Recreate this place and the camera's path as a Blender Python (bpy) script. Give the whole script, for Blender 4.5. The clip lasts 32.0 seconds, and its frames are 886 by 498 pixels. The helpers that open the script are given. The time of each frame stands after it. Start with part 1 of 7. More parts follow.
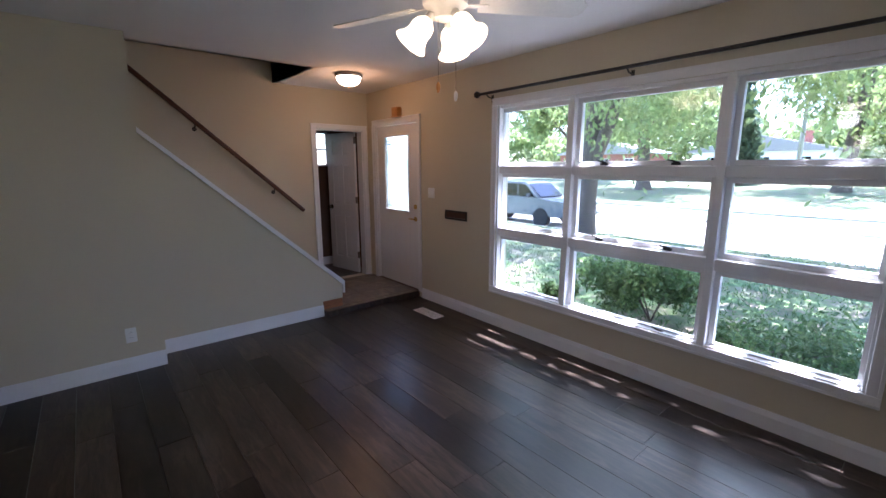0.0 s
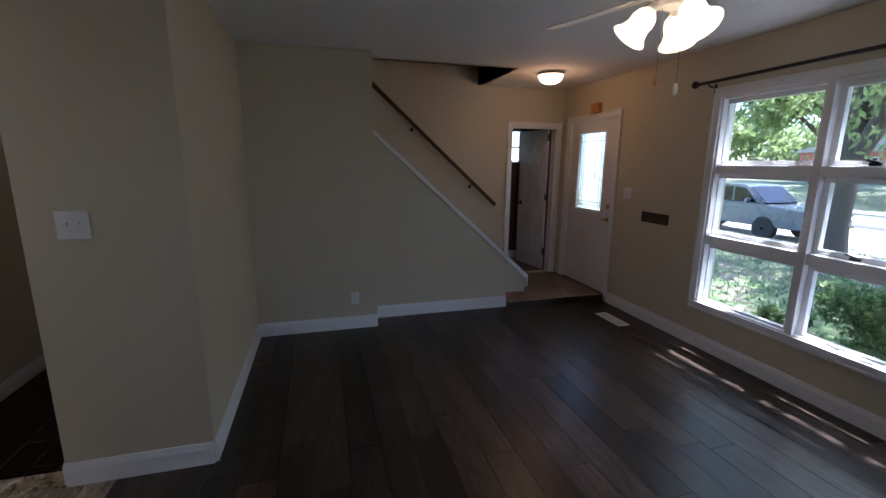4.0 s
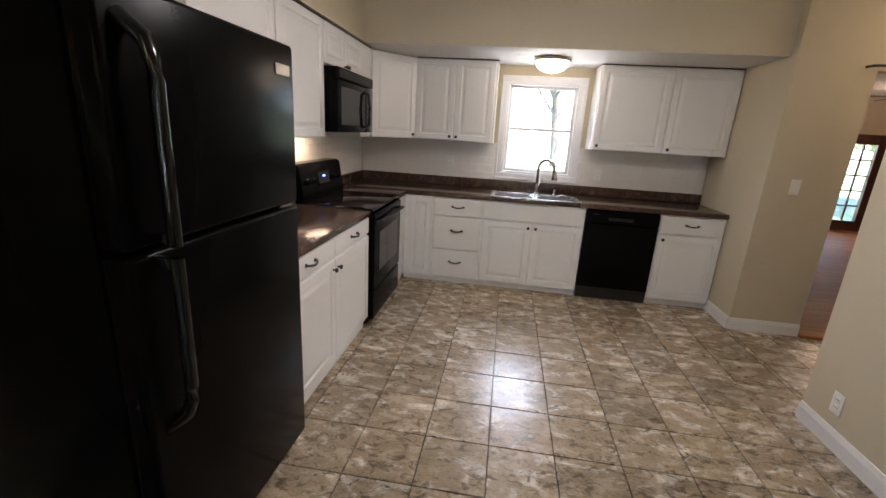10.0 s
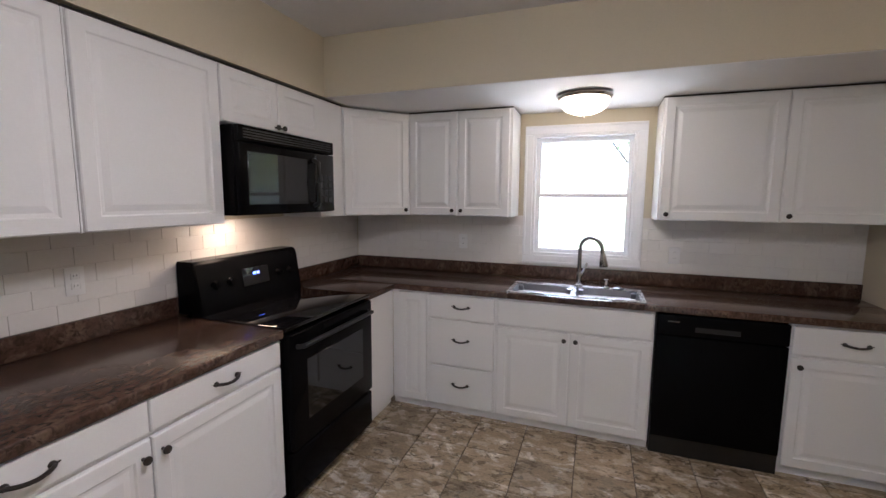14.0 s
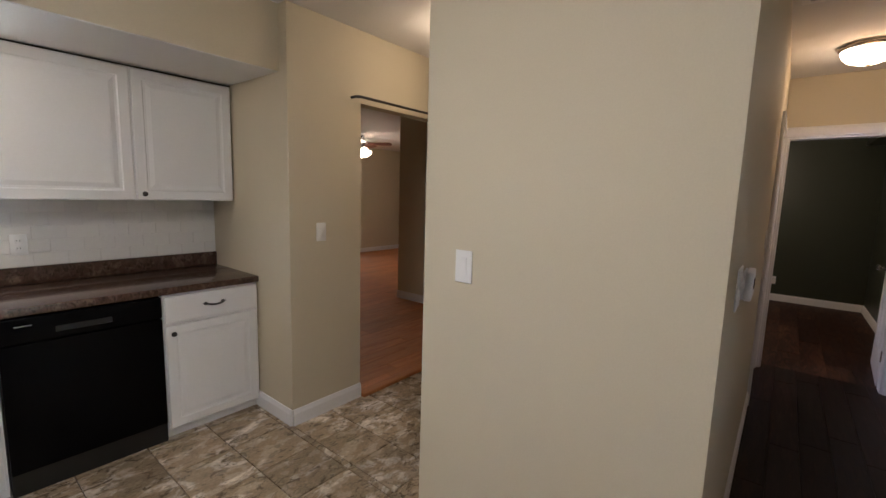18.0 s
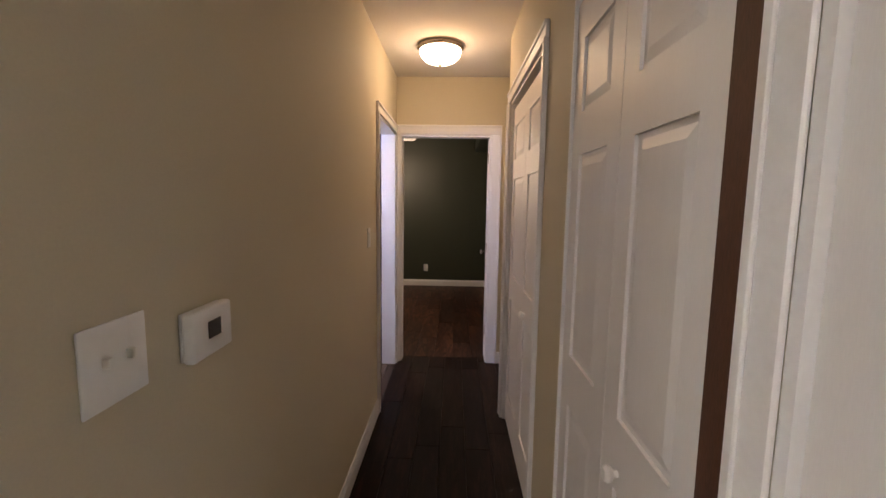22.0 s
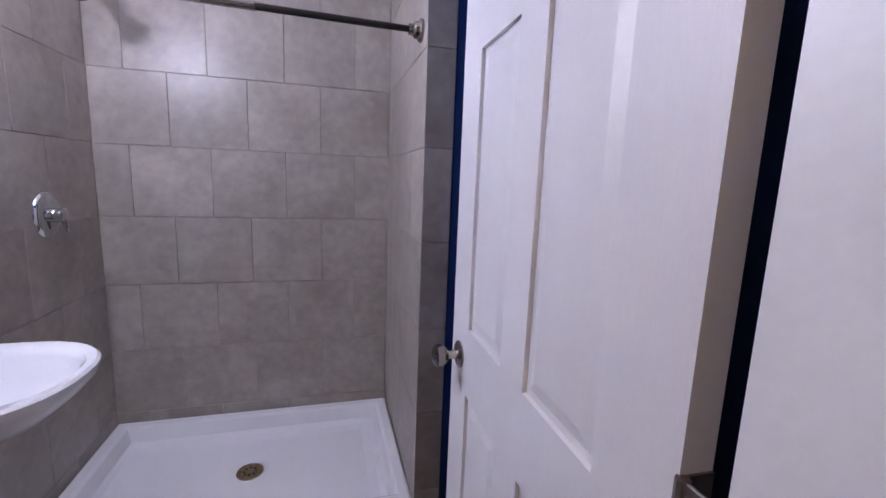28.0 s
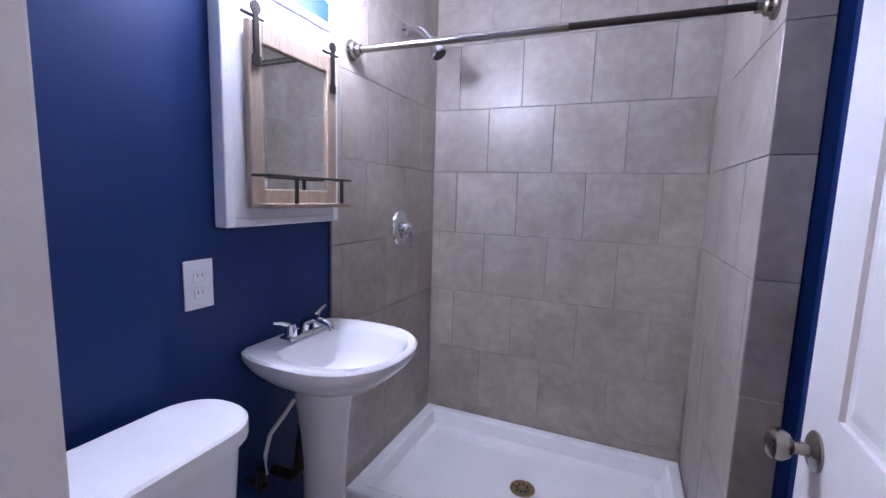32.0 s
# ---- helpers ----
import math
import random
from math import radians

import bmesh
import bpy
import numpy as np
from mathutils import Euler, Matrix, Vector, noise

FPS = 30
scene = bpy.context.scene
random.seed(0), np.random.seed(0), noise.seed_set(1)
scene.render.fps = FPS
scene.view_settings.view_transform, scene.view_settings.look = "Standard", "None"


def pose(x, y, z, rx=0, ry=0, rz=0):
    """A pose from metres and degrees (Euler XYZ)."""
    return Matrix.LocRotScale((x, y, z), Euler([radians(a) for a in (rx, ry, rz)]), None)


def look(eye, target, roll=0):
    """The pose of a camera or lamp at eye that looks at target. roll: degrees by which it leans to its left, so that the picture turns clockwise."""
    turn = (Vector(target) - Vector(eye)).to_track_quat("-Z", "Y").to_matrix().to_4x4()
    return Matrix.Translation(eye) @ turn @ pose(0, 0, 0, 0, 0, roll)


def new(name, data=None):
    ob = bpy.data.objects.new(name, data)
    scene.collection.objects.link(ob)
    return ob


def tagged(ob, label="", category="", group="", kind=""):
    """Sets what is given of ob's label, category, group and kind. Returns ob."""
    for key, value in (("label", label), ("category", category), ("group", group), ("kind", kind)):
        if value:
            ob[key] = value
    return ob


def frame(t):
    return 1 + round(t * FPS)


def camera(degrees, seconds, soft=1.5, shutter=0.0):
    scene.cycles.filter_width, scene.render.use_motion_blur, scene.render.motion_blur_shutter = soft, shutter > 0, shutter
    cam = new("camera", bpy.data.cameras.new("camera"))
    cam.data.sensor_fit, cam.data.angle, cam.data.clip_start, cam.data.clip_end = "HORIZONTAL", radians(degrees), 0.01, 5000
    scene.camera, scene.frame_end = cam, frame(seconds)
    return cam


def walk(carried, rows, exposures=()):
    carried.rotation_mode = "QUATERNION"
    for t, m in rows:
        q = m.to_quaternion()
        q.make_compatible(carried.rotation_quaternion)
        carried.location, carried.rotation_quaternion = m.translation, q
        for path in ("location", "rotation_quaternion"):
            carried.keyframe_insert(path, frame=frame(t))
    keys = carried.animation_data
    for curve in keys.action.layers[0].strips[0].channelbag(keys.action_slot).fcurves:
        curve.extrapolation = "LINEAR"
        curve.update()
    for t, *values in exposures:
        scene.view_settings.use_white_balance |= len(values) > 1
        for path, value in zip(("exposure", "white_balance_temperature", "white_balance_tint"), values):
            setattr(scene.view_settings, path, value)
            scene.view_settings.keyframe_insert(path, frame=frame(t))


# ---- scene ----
cam = camera(92.5, 32.0, 1.5)
PATH = [
    (0, (-2.736, -2.26, 1.583), (-1.23, -3.518, 1.198), -0.1),
    (0.5, (-2.819, -2.247, 1.579), (-1.41, -3.607, 1.174), 0.9),
    (1, (-2.885, -2.279, 1.58), (-1.635, -3.788, 1.175), -1.3),
    (1.5, (-2.913, -2.244, 1.544), (-1.843, -3.892, 1.169), -0.1),
    (2, (-2.971, -2.251, 1.554), (-2.063, -3.999, 1.208), -0.2),
    (2.5, (-2.983, -2.274, 1.576), (-2.033, -3.994, 1.2), 0.0),
    (3, (-2.904, -2.255, 1.584), (-1.562, -3.686, 1.195), -0.0),
    (3.5, (-2.842, -2.226, 1.617), (-1.224, -3.327, 1.208), 0.2),
    (4, (-2.779, -2.138, 1.584), (-0.894, -2.671, 1.183), 0.5),
    (4.5, (-2.615, -1.966, 1.577), (-0.652, -2.007, 1.199), -0.4),
    (6.5, (-1.971, -1.519, 1.484), (-0.891, 0.076, 0.947), 0.8),
    (7, (-1.792, -1.507, 1.492), (-1.081, 0.258, 0.876), 4.0),
    (7.5, (-1.691, -1.505, 1.475), (-1.261, 0.336, 0.822), 3.2),
    (8, (-1.699, -1.484, 1.479), (-1.362, 0.405, 0.914), 4.2),
    (8.5, (-1.725, -1.465, 1.467), (-1.553, 0.448, 0.909), 4.2),
    (9, (-1.765, -1.443, 1.46), (-1.79, 0.476, 0.897), 3.8),
    (9.5, (-1.799, -1.43, 1.473), (-1.959, 0.485, 0.916), 3.3),
    (10, (-1.817, -1.448, 1.485), (-2.076, 0.461, 0.946), 3.4),
    (10.5, (-1.841, -1.46, 1.499), (-2.203, 0.448, 1.021), 3.5),
    (11, (-1.814, -1.441, 1.535), (-2.218, 0.489, 1.204), 1.3),
    (11.5, (-1.809, -1.299, 1.54), (-2.135, 0.649, 1.225), -0.6),
    (12, (-1.734, -1.02, 1.538), (-2.253, 0.892, 1.258), 0.0),
    (12.5, (-1.584, -0.762, 1.52), (-2.463, 1.019, 1.29), 3.3),
    (13, (-1.517, -0.539, 1.51), (-2.454, 1.201, 1.204), 3.3),
    (13.5, (-1.517, -0.304, 1.522), (-2.262, 1.539, 1.298), 1.3),
    (14, (-1.405, -0.119, 1.522), (-2.078, 1.749, 1.281), 0.4),
    (14.5, (-1.341, -0.034, 1.516), (-1.703, 1.922, 1.313), 1.1),
    (15, (-1.325, 0.02, 1.511), (-1.26, 2.004, 1.265), -0.2),
    (15.5, (-1.311, 0.026, 1.489), (-0.919, 1.969, 1.222), 0.4),
    (17.5, (-1.198, -0.068, 1.49), (0.031, 1.49, 1.234), 2.0),
    (18, (-1.217, -0.094, 1.481), (0.329, 1.149, 1.222), 1.7),
    (18.5, (-1.139, -0.263, 1.488), (0.584, 0.729, 1.279), 0.4),
    (19, (-1.083, -0.423, 1.486), (0.772, 0.278, 1.222), 1.3),
    (19.5, (-1.045, -0.464, 1.488), (0.922, -0.197, 1.244), 1.7),
    (20, (-1.041, -0.486, 1.476), (0.941, -0.423, 1.213), 0.5),
    (20.5, (-0.967, -0.45, 1.473), (1.015, -0.456, 1.204), 0.9),
    (21, (-0.83, -0.505, 1.462), (1.154, -0.441, 1.212), 0.1),
    (21.5, (-0.605, -0.567, 1.474), (1.374, -0.462, 1.204), 1.3),
    (22, (-0.269, -0.515, 1.472), (1.717, -0.463, 1.245), 0.8),
    (22.5, (0.027, -0.575, 1.504), (2.007, -0.479, 1.24), -0.0),
    (23, (0.372, -0.555, 1.471), (2.359, -0.465, 1.255), 1.5),
    (23.5, (0.771, -0.506, 1.465), (2.758, -0.52, 1.232), -0.1),
    (24, (1.164, -0.502, 1.464), (3.148, -0.482, 1.211), -1.1),
    (24.5, (1.541, -0.525, 1.491), (3.519, -0.499, 1.194), 1.3),
    (26.5, (2.793, -0.333, 1.366), (4.702, 0.245, 1.22), 2.5),
    (27, (2.915, -0.227, 1.342), (4.646, 0.765, 1.205), 2.1),
    (27.5, (3.06, -0.14, 1.298), (4.233, 1.475, 1.165), 2.3),
    (28, (3.121, -0.092, 1.332), (3.655, 1.809, 1.013), 2.2),
    (28.5, (3.087, -0.045, 1.315), (3.44, 1.895, 0.984), 2.3),
    (29, (3.115, 0.001, 1.311), (3.178, 1.971, 0.972), 1.9),
    (29.5, (3.173, 0.019, 1.307), (2.902, 1.971, 0.971), 3.9),
    (30, (3.188, 0.029, 1.293), (2.759, 1.947, 0.922), 2.9),
    (30.5, (3.17, 0.028, 1.274), (2.605, 1.897, 0.843), 3.7),
    (31, (3.142, 0.021, 1.274), (2.452, 1.848, 0.846), 2.9),
    (31.5, (3.112, 0.012, 1.283), (2.314, 1.802, 0.886), 2.1),
    (32, (3.119, 0.0, 1.313), (2.344, 1.827, 1.062), 1.7),
]
EXPOSURES = [(0.0, 3.05, 5250, 23), (1.0, 2.6, 5250, 20), (2.0, 2.2, 5250, 22), (3.0, 2.2, 5250, 22), (4.0, 2.3, 5250, 18), (6.5, 3.85, 6000, 16), (9.0, 3.72, 5900, 16), (11.0, 3.8, 5500, 16), (13.0, 3.85, 5350, 16), (14.0, 3.62, 5350, 19), (16.0, 3.65, 5350, 19), (18.0, 3.82, 5500, 15),
             (19.0, 3.85, 5450, 15), (20.0, 4.36, 5050, 17), (21.0, 4.3, 5150, 15), (22.0, 4.32, 6000, 16), (23.0, 4.42, 7400, 20), (24.5, 4.8, 7500, 19), (27.0, 4.2, 6700, 16), (28.0, 3.75, 5900, 14), (29.0, 3.2, 5450, 12), (30.0, 3.4, 5450, 10), (31.0, 3.65, 5450, 11), (32.0, 4.1, 5600, 12)]
walk(cam, [(t, look(eye, target, roll)) for t, eye, target, roll in PATH], EXPOSURES)

# ---- world and sun ----
SUN_EL, SUN_AZ = 73.5, 172.0
world = bpy.data.worlds.new("world")
scene.world = world
world.use_nodes = True
wn = world.node_tree
sky = wn.nodes.new("ShaderNodeTexSky")
sky.sky_type = "NISHITA"
sky.sun_disc = False
sky.sun_elevation = radians(SUN_EL)
sky.sun_rotation = radians(SUN_AZ)
wn.links.new(sky.outputs[0], wn.nodes["Background"].inputs[0])
wn.nodes["Background"].inputs[1].default_value = 0.15


def add_lamp(name, kind, m, energy, color=(1, 1, 1), **kw):
    data = bpy.data.lights.new(name, kind)
    data.energy, data.color = energy, color
    if kind == "AREA":
        data.shape = "RECTANGLE"
        data.size, data.size_y = kw["size"]
    elif kind == "SUN":
        data.angle = kw["angle"]
    else:
        data.shadow_soft_size = kw.get("radius", 0.05)
    ob = new(name, data)
    ob.matrix_world = m
    return ob


a, e = radians(SUN_AZ), radians(SUN_EL)
sun_dir = Vector((math.sin(a) * math.cos(e), math.cos(a) * math.cos(e), math.sin(e)))
add_lamp("sun", "SUN", look(tuple(sun_dir * 30), (0, 0, 0)), 5.0, (1.0, 0.95, 0.86), angle=radians(0.53))

WARM = (1.0, 0.66, 0.36)
COOL = (0.86, 0.80, 1.0)
# sky light through the openings: one sheet falling to the floor and one thrown up by the sunlit ground
SKYLIGHT = (0.86, 0.94, 1.0)
def opening_light(name, x, y, z, way, down, up, size):
    for tilt, energy, tint in ((-45, down, SKYLIGHT), (52, up, (0.95, 1.0, 0.92))):
        t = radians(tilt)
        tgt = (x + way[0] * math.cos(t), y + way[1] * math.cos(t), z + math.sin(t))
        ob = add_lamp(name, "AREA", look((x, y, z), tgt), energy, tint, size=(size[0], size[1] * 0.7))
        ob.data.spread = radians(66)
opening_light("sky_window_front", -1.28, -5.52, 1.22, (0, 1), 1.2, 0.05, (2.6, 1.7))
opening_light("sky_window_kitchen", -1.515, 3.40, 1.54, (0, -1), 0.5, 0.3, (0.6, 0.85))
opening_light("sky_window_side", -3.70, -3.24, 1.52, (1, 0), 0.9, 0.02, (0.9, 1.0))
opening_light("sky_door_sunroom", 4.3, 8.1, 1.1, (-0.3, -0.954), 0.25, 0.1, (1.4, 1.6))
# lamps of the place, and an unseen pair added mid-kitchen
add_lamp("bulb_hall", "POINT", pose(2.66, -0.41, 2.30), 0.22, (1.0, 0.50, 0.18), radius=0.12)
add_lamp("bulb_passage", "POINT", pose(0.98, 1.62, 2.28), 0.19, WARM, radius=0.1)
# these two belong to an unseen fixture, added to brighten the kitchen
add_lamp("fill_kitchen_middle", "POINT", pose(-1.55, 0.55, 2.25), 1.15, (1.0, 0.87, 0.72), radius=0.13)
add_lamp("fill_kitchen_down", "AREA", look((-1.55, 0.55, 2.36), (-1.55, 0.551, 1.0)), 1.22, (1.0, 0.87, 0.72), size=(0.3, 0.3))
add_lamp("bulb_kitchen", "POINT", pose(-1.505, 2.68, 1.97), 0.27, (1.0, 0.74, 0.48), radius=0.11)
add_lamp("bulb_entry", "POINT", pose(1.47, -4.50, 2.30), 0.75, (1.0, 0.44, 0.14), radius=0.11)
add_lamp("bulb_bedroom", "POINT", pose(5.3, 0.55, 1.92), 2.2, (1.0, 0.72, 0.45), radius=0.08)
add_lamp("bulb_sunroom", "POINT", pose(4.12, 6.3, 2.02), 0.85, (1.0, 0.58, 0.32), radius=0.1)
add_lamp("bulb_cooktop", "AREA", look((-3.2, 1.72, 1.375), (-3.33, 1.70, 0.9)), 0.20, (1.0, 0.70, 0.42), size=(0.12, 0.2))


# ---- materials ----
def material(name, color, rough=0.6, metal=0.0, spread=0.06, scale=6.0, grain=60.0, bump=0.15, depth=0.002, stretch=None,
             second=None, mix_scale=3.0, mix_edge=(0.45, 0.62), rand=0.0, spec=0.5, coat=0.0):
    """A surface with colour that varies at two scales, fine relief and, if rand, a tone of its own for each object."""
    m = bpy.data.materials.new(name)
    m.use_nodes = True
    nt = m.node_tree
    b = nt.nodes["Principled BSDF"]
    link = nt.links.new
    co = nt.nodes.new("ShaderNodeTexCoord")
    vec = co.outputs["Object"]
    if rand:
        info = nt.nodes.new("ShaderNodeObjectInfo")
        comb = nt.nodes.new("ShaderNodeVectorMath")
        comb.operation = "ADD"
        mul = nt.nodes.new("ShaderNodeMath")
        mul.operation = "MULTIPLY"
        mul.inputs[1].default_value = 37.0
        link(info.outputs["Random"], mul.inputs[0])
        link(vec, comb.inputs[0])
        link(mul.outputs[0], comb.inputs[1])
        vec = comb.outputs[0]
    if stretch:
        mp = nt.nodes.new("ShaderNodeMapping")
        mp.inputs["Scale"].default_value = stretch
        link(vec, mp.inputs[0])
        vec = mp.outputs[0]
    n1 = nt.nodes.new("ShaderNodeTexNoise")
    n1.inputs["Scale"].default_value = scale
    n1.inputs["Detail"].default_value = 5
    n2 = nt.nodes.new("ShaderNodeTexNoise")
    n2.inputs["Scale"].default_value = grain
    n2.inputs["Detail"].default_value = 3
    link(vec, n1.inputs["Vector"])
    link(vec, n2.inputs["Vector"])
    hsv = nt.nodes.new("ShaderNodeHueSaturation")
    add = nt.nodes.new("ShaderNodeMath")
    add.operation = "ADD"
    link(n1.outputs["Fac"], add.inputs[0])
    link(n2.outputs["Fac"], add.inputs[1])
    rng = nt.nodes.new("ShaderNodeMapRange")
    rng.inputs["From Min"].default_value = 0.6
    rng.inputs["From Max"].default_value = 1.4
    rng.inputs["To Min"].default_value = 1 - spread * 2
    rng.inputs["To Max"].default_value = 1 + spread * 2
    link(add.outputs[0], rng.inputs["Value"])
    value = rng.outputs[0]
    if rand:
        r2 = nt.nodes.new("ShaderNodeMapRange")
        r2.inputs["To Min"].default_value = 1 - rand
        r2.inputs["To Max"].default_value = 1 + rand
        link(info.outputs["Random"], r2.inputs["Value"])
        mm = nt.nodes.new("ShaderNodeMath")
        mm.operation = "MULTIPLY"
        link(value, mm.inputs[0])
        link(r2.outputs[0], mm.inputs[1])
        value = mm.outputs[0]
    link(value, hsv.inputs["Value"])
    if second:
        n3 = nt.nodes.new("ShaderNodeTexNoise")
        n3.inputs["Scale"].default_value = mix_scale
        n3.inputs["Detail"].default_value = 6
        n3.inputs["Roughness"].default_value = 0.65
        n3.inputs["Distortion"].default_value = 0.6
        link(vec, n3.inputs["Vector"])
        last = None
        rgb = nt.nodes.new("ShaderNodeRGB")
        rgb.outputs[0].default_value = (*color, 1)
        last = rgb.outputs[0]
        for k, col in enumerate(second):
            mr = nt.nodes.new("ShaderNodeMapRange")
            mr.interpolation_type = "SMOOTHSTEP"
            lo, hi = mix_edge
            src = n3.outputs["Fac"]
            if k:
                n4 = nt.nodes.new("ShaderNodeTexNoise")
                n4.inputs["Scale"].default_value = mix_scale * (1.7 + k)
                n4.inputs["Detail"].default_value = 7
                n4.inputs["Roughness"].default_value = 0.7
                n4.inputs["Distortion"].default_value = 0.9
                link(vec, n4.inputs["Vector"])
                src = n4.outputs["Fac"]
            mr.inputs["From Min"].default_value = lo - 0.005 * k
            mr.inputs["From Max"].default_value = hi - 0.005 * k
            link(src, mr.inputs["Value"])
            mx = nt.nodes.new("ShaderNodeMix")
            mx.data_type = "RGBA"
            link(mr.outputs[0], mx.inputs["Factor"])
            link(last, mx.inputs["A"])
            mx.inputs["B"].default_value = (*col, 1)
            last = mx.outputs["Result"]
        link(last, hsv.inputs["Color"])
    else:
        hsv.inputs["Color"].default_value = (*color, 1)
    link(hsv.outputs[0], b.inputs["Base Color"])
    rr = nt.nodes.new("ShaderNodeMapRange")
    rr.inputs["To Min"].default_value = max(0.02, rough - 0.08 * rough - 0.02)
    rr.inputs["To Max"].default_value = min(1, rough + 0.15 * rough)
    link(n1.outputs["Fac"], rr.inputs["Value"])
    link(rr.outputs[0], b.inputs["Roughness"])
    b.inputs["Metallic"].default_value = metal
    b.inputs["Specular IOR Level"].default_value = spec
    if coat:
        b.inputs["Coat Weight"].default_value = coat
        b.inputs["Coat Roughness"].default_value = 0.06
    if bump:
        bp = nt.nodes.new("ShaderNodeBump")
        bp.inputs["Strength"].default_value = bump
        bp.inputs["Distance"].default_value = depth
        link(n2.outputs["Fac"], bp.inputs["Height"])
        link(bp.outputs[0], b.inputs["Normal"])
    return m


def glass_material(name, rough=0.0, color=(1, 1, 1), relief=0.0):
    m = bpy.data.materials.new(name)
    m.use_nodes = True
    nt = m.node_tree
    b = nt.nodes["Principled BSDF"]
    b.inputs["Base Color"].default_value = (*color, 1)
    b.inputs["Transmission Weight"].default_value = 1
    b.inputs["Roughness"].default_value = rough
    b.inputs["IOR"].default_value = 1.45
    if relief:
        n = nt.nodes.new("ShaderNodeTexNoise")
        n.inputs["Scale"].default_value = 40
        bp = nt.nodes.new("ShaderNodeBump")
        bp.inputs["Strength"].default_value = relief
        bp.inputs["Distance"].default_value = 0.01
        nt.links.new(n.outputs["Fac"], bp.inputs["Height"])
        nt.links.new(bp.outputs[0], b.inputs["Normal"])
    return m


def lit_material(name, color, strength):
    m = bpy.data.materials.new(name)
    m.use_nodes = True
    b = m.node_tree.nodes["Principled BSDF"]
    b.inputs["Base Color"].default_value = (0.9, 0.88, 0.84, 1)
    b.inputs["Roughness"].default_value = 0.35
    b.inputs["Emission Color"].default_value = (*color, 1)
    b.inputs["Emission Strength"].default_value = strength
    return m


BEIGE = material("beige_wall_paint", (0.56, 0.50, 0.37), 0.7, spread=0.02, scale=1.2, grain=180, bump=0.12, depth=0.001)
GREEN = material("dark_green_wall_paint", (0.036, 0.042, 0.027), 0.42, spread=0.03, scale=1.2, grain=150, bump=0.15, depth=0.001)
BLUE = material("navy_blue_wall_paint", (0.0062, 0.027, 0.120), 0.5, spread=0.03, scale=1.5, grain=150, bump=0.15, depth=0.001, spec=0.35)
CEIL = material("white_ceiling_paint", (0.72, 0.71, 0.70), 0.85, spread=0.02, scale=1.5, grain=120, bump=0.25, depth=0.0015)
TRIM = material("white_trim_paint", (0.76, 0.76, 0.77), 0.38, spread=0.02, scale=3, grain=90, bump=0.06, depth=0.0006)
DOOR = material("white_door_paint", (0.74, 0.73, 0.73), 0.42, spread=0.02, scale=2.5, grain=120, bump=0.08, depth=0.0006, stretch=(6, 6, 0.6))
CABINET = material("white_cabinet_thermofoil", (0.78, 0.78, 0.78), 0.33, spread=0.012, scale=2, grain=100, bump=0.03, depth=0.0004)
PLANK = material("dark_brown_plank", (0.026, 0.0172, 0.0122), 0.32, spread=0.16, scale=4, grain=55, bump=0.12, depth=0.0008, stretch=(1.0, 6.0, 1.0),
                 second=[(0.060, 0.040, 0.028), (0.013, 0.0088, 0.0068)], mix_scale=1.5, mix_edge=(0.38, 0.66), rand=0.65, spec=0.5)
# hall planks, far darker than the bedroom's copy of them below
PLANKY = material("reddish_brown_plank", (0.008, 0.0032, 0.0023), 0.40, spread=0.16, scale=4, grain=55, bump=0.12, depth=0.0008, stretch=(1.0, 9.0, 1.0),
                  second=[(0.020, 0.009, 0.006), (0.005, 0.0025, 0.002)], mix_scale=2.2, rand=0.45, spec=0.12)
OAK = material("orange_oak_floor", (0.42, 0.17, 0.06), 0.5, spread=0.12, scale=4, grain=60, bump=0.08, depth=0.0006, stretch=(1.0, 9.0, 1.0),
               second=[(0.34, 0.12, 0.04)], mix_scale=2.0, rand=0.16, spec=0.2)
# lighter copy of the hall planks: the bedroom's lamplight is put into the colour
PLANKBED = material("lit_reddish_brown_plank", (0.036, 0.0145, 0.009), 0.42, spread=0.16, scale=4, grain=55, bump=0.12, depth=0.0008, stretch=(1.0, 5.0, 1.0),
                    second=[(0.075, 0.032, 0.018), (0.014, 0.007, 0.005)], mix_scale=1.6, mix_edge=(0.44, 0.60), rand=0.5, spec=0.15)
SLATE = material("slate_look_floor_tile", (0.33, 0.262, 0.178), 0.27, spread=0.20, scale=9, grain=60, bump=0.25, depth=0.0015,
                 second=[(0.60, 0.54, 0.46), (0.13, 0.100, 0.062)], mix_scale=4.8, mix_edge=(0.52, 0.62), rand=0.20, stretch=(1.0, 1.6, 1.0))
GROUT = material("brown_grout", (0.070, 0.048, 0.034), 0.85, spread=0.1, scale=20, bump=0.3)
ENTRY = material("brown_entry_tile", (0.11, 0.072, 0.05), 0.45, spread=0.15, scale=8, second=[(0.17, 0.12, 0.085)], mix_scale=7, rand=0.15)
BRICK = material("stained_wood_step", (0.30, 0.13, 0.055), 0.5, spread=0.15, scale=8, stretch=(1, 1, 8))
LAMINATE = material("brown_stone_laminate", (0.075, 0.042, 0.031), 0.18, spread=0.12, scale=10, grain=90, bump=0.05, depth=0.0005,
                    second=[(0.125, 0.084, 0.060), (0.036, 0.022, 0.018)], mix_scale=13, mix_edge=(0.46, 0.64), stretch=(1.6, 1.0, 1.0))
BLACK = material("black_appliance_enamel", (0.0032, 0.0032, 0.0036), 0.22, spread=0.05, scale=3, grain=220, bump=0.10, depth=0.0005, spec=0.05)
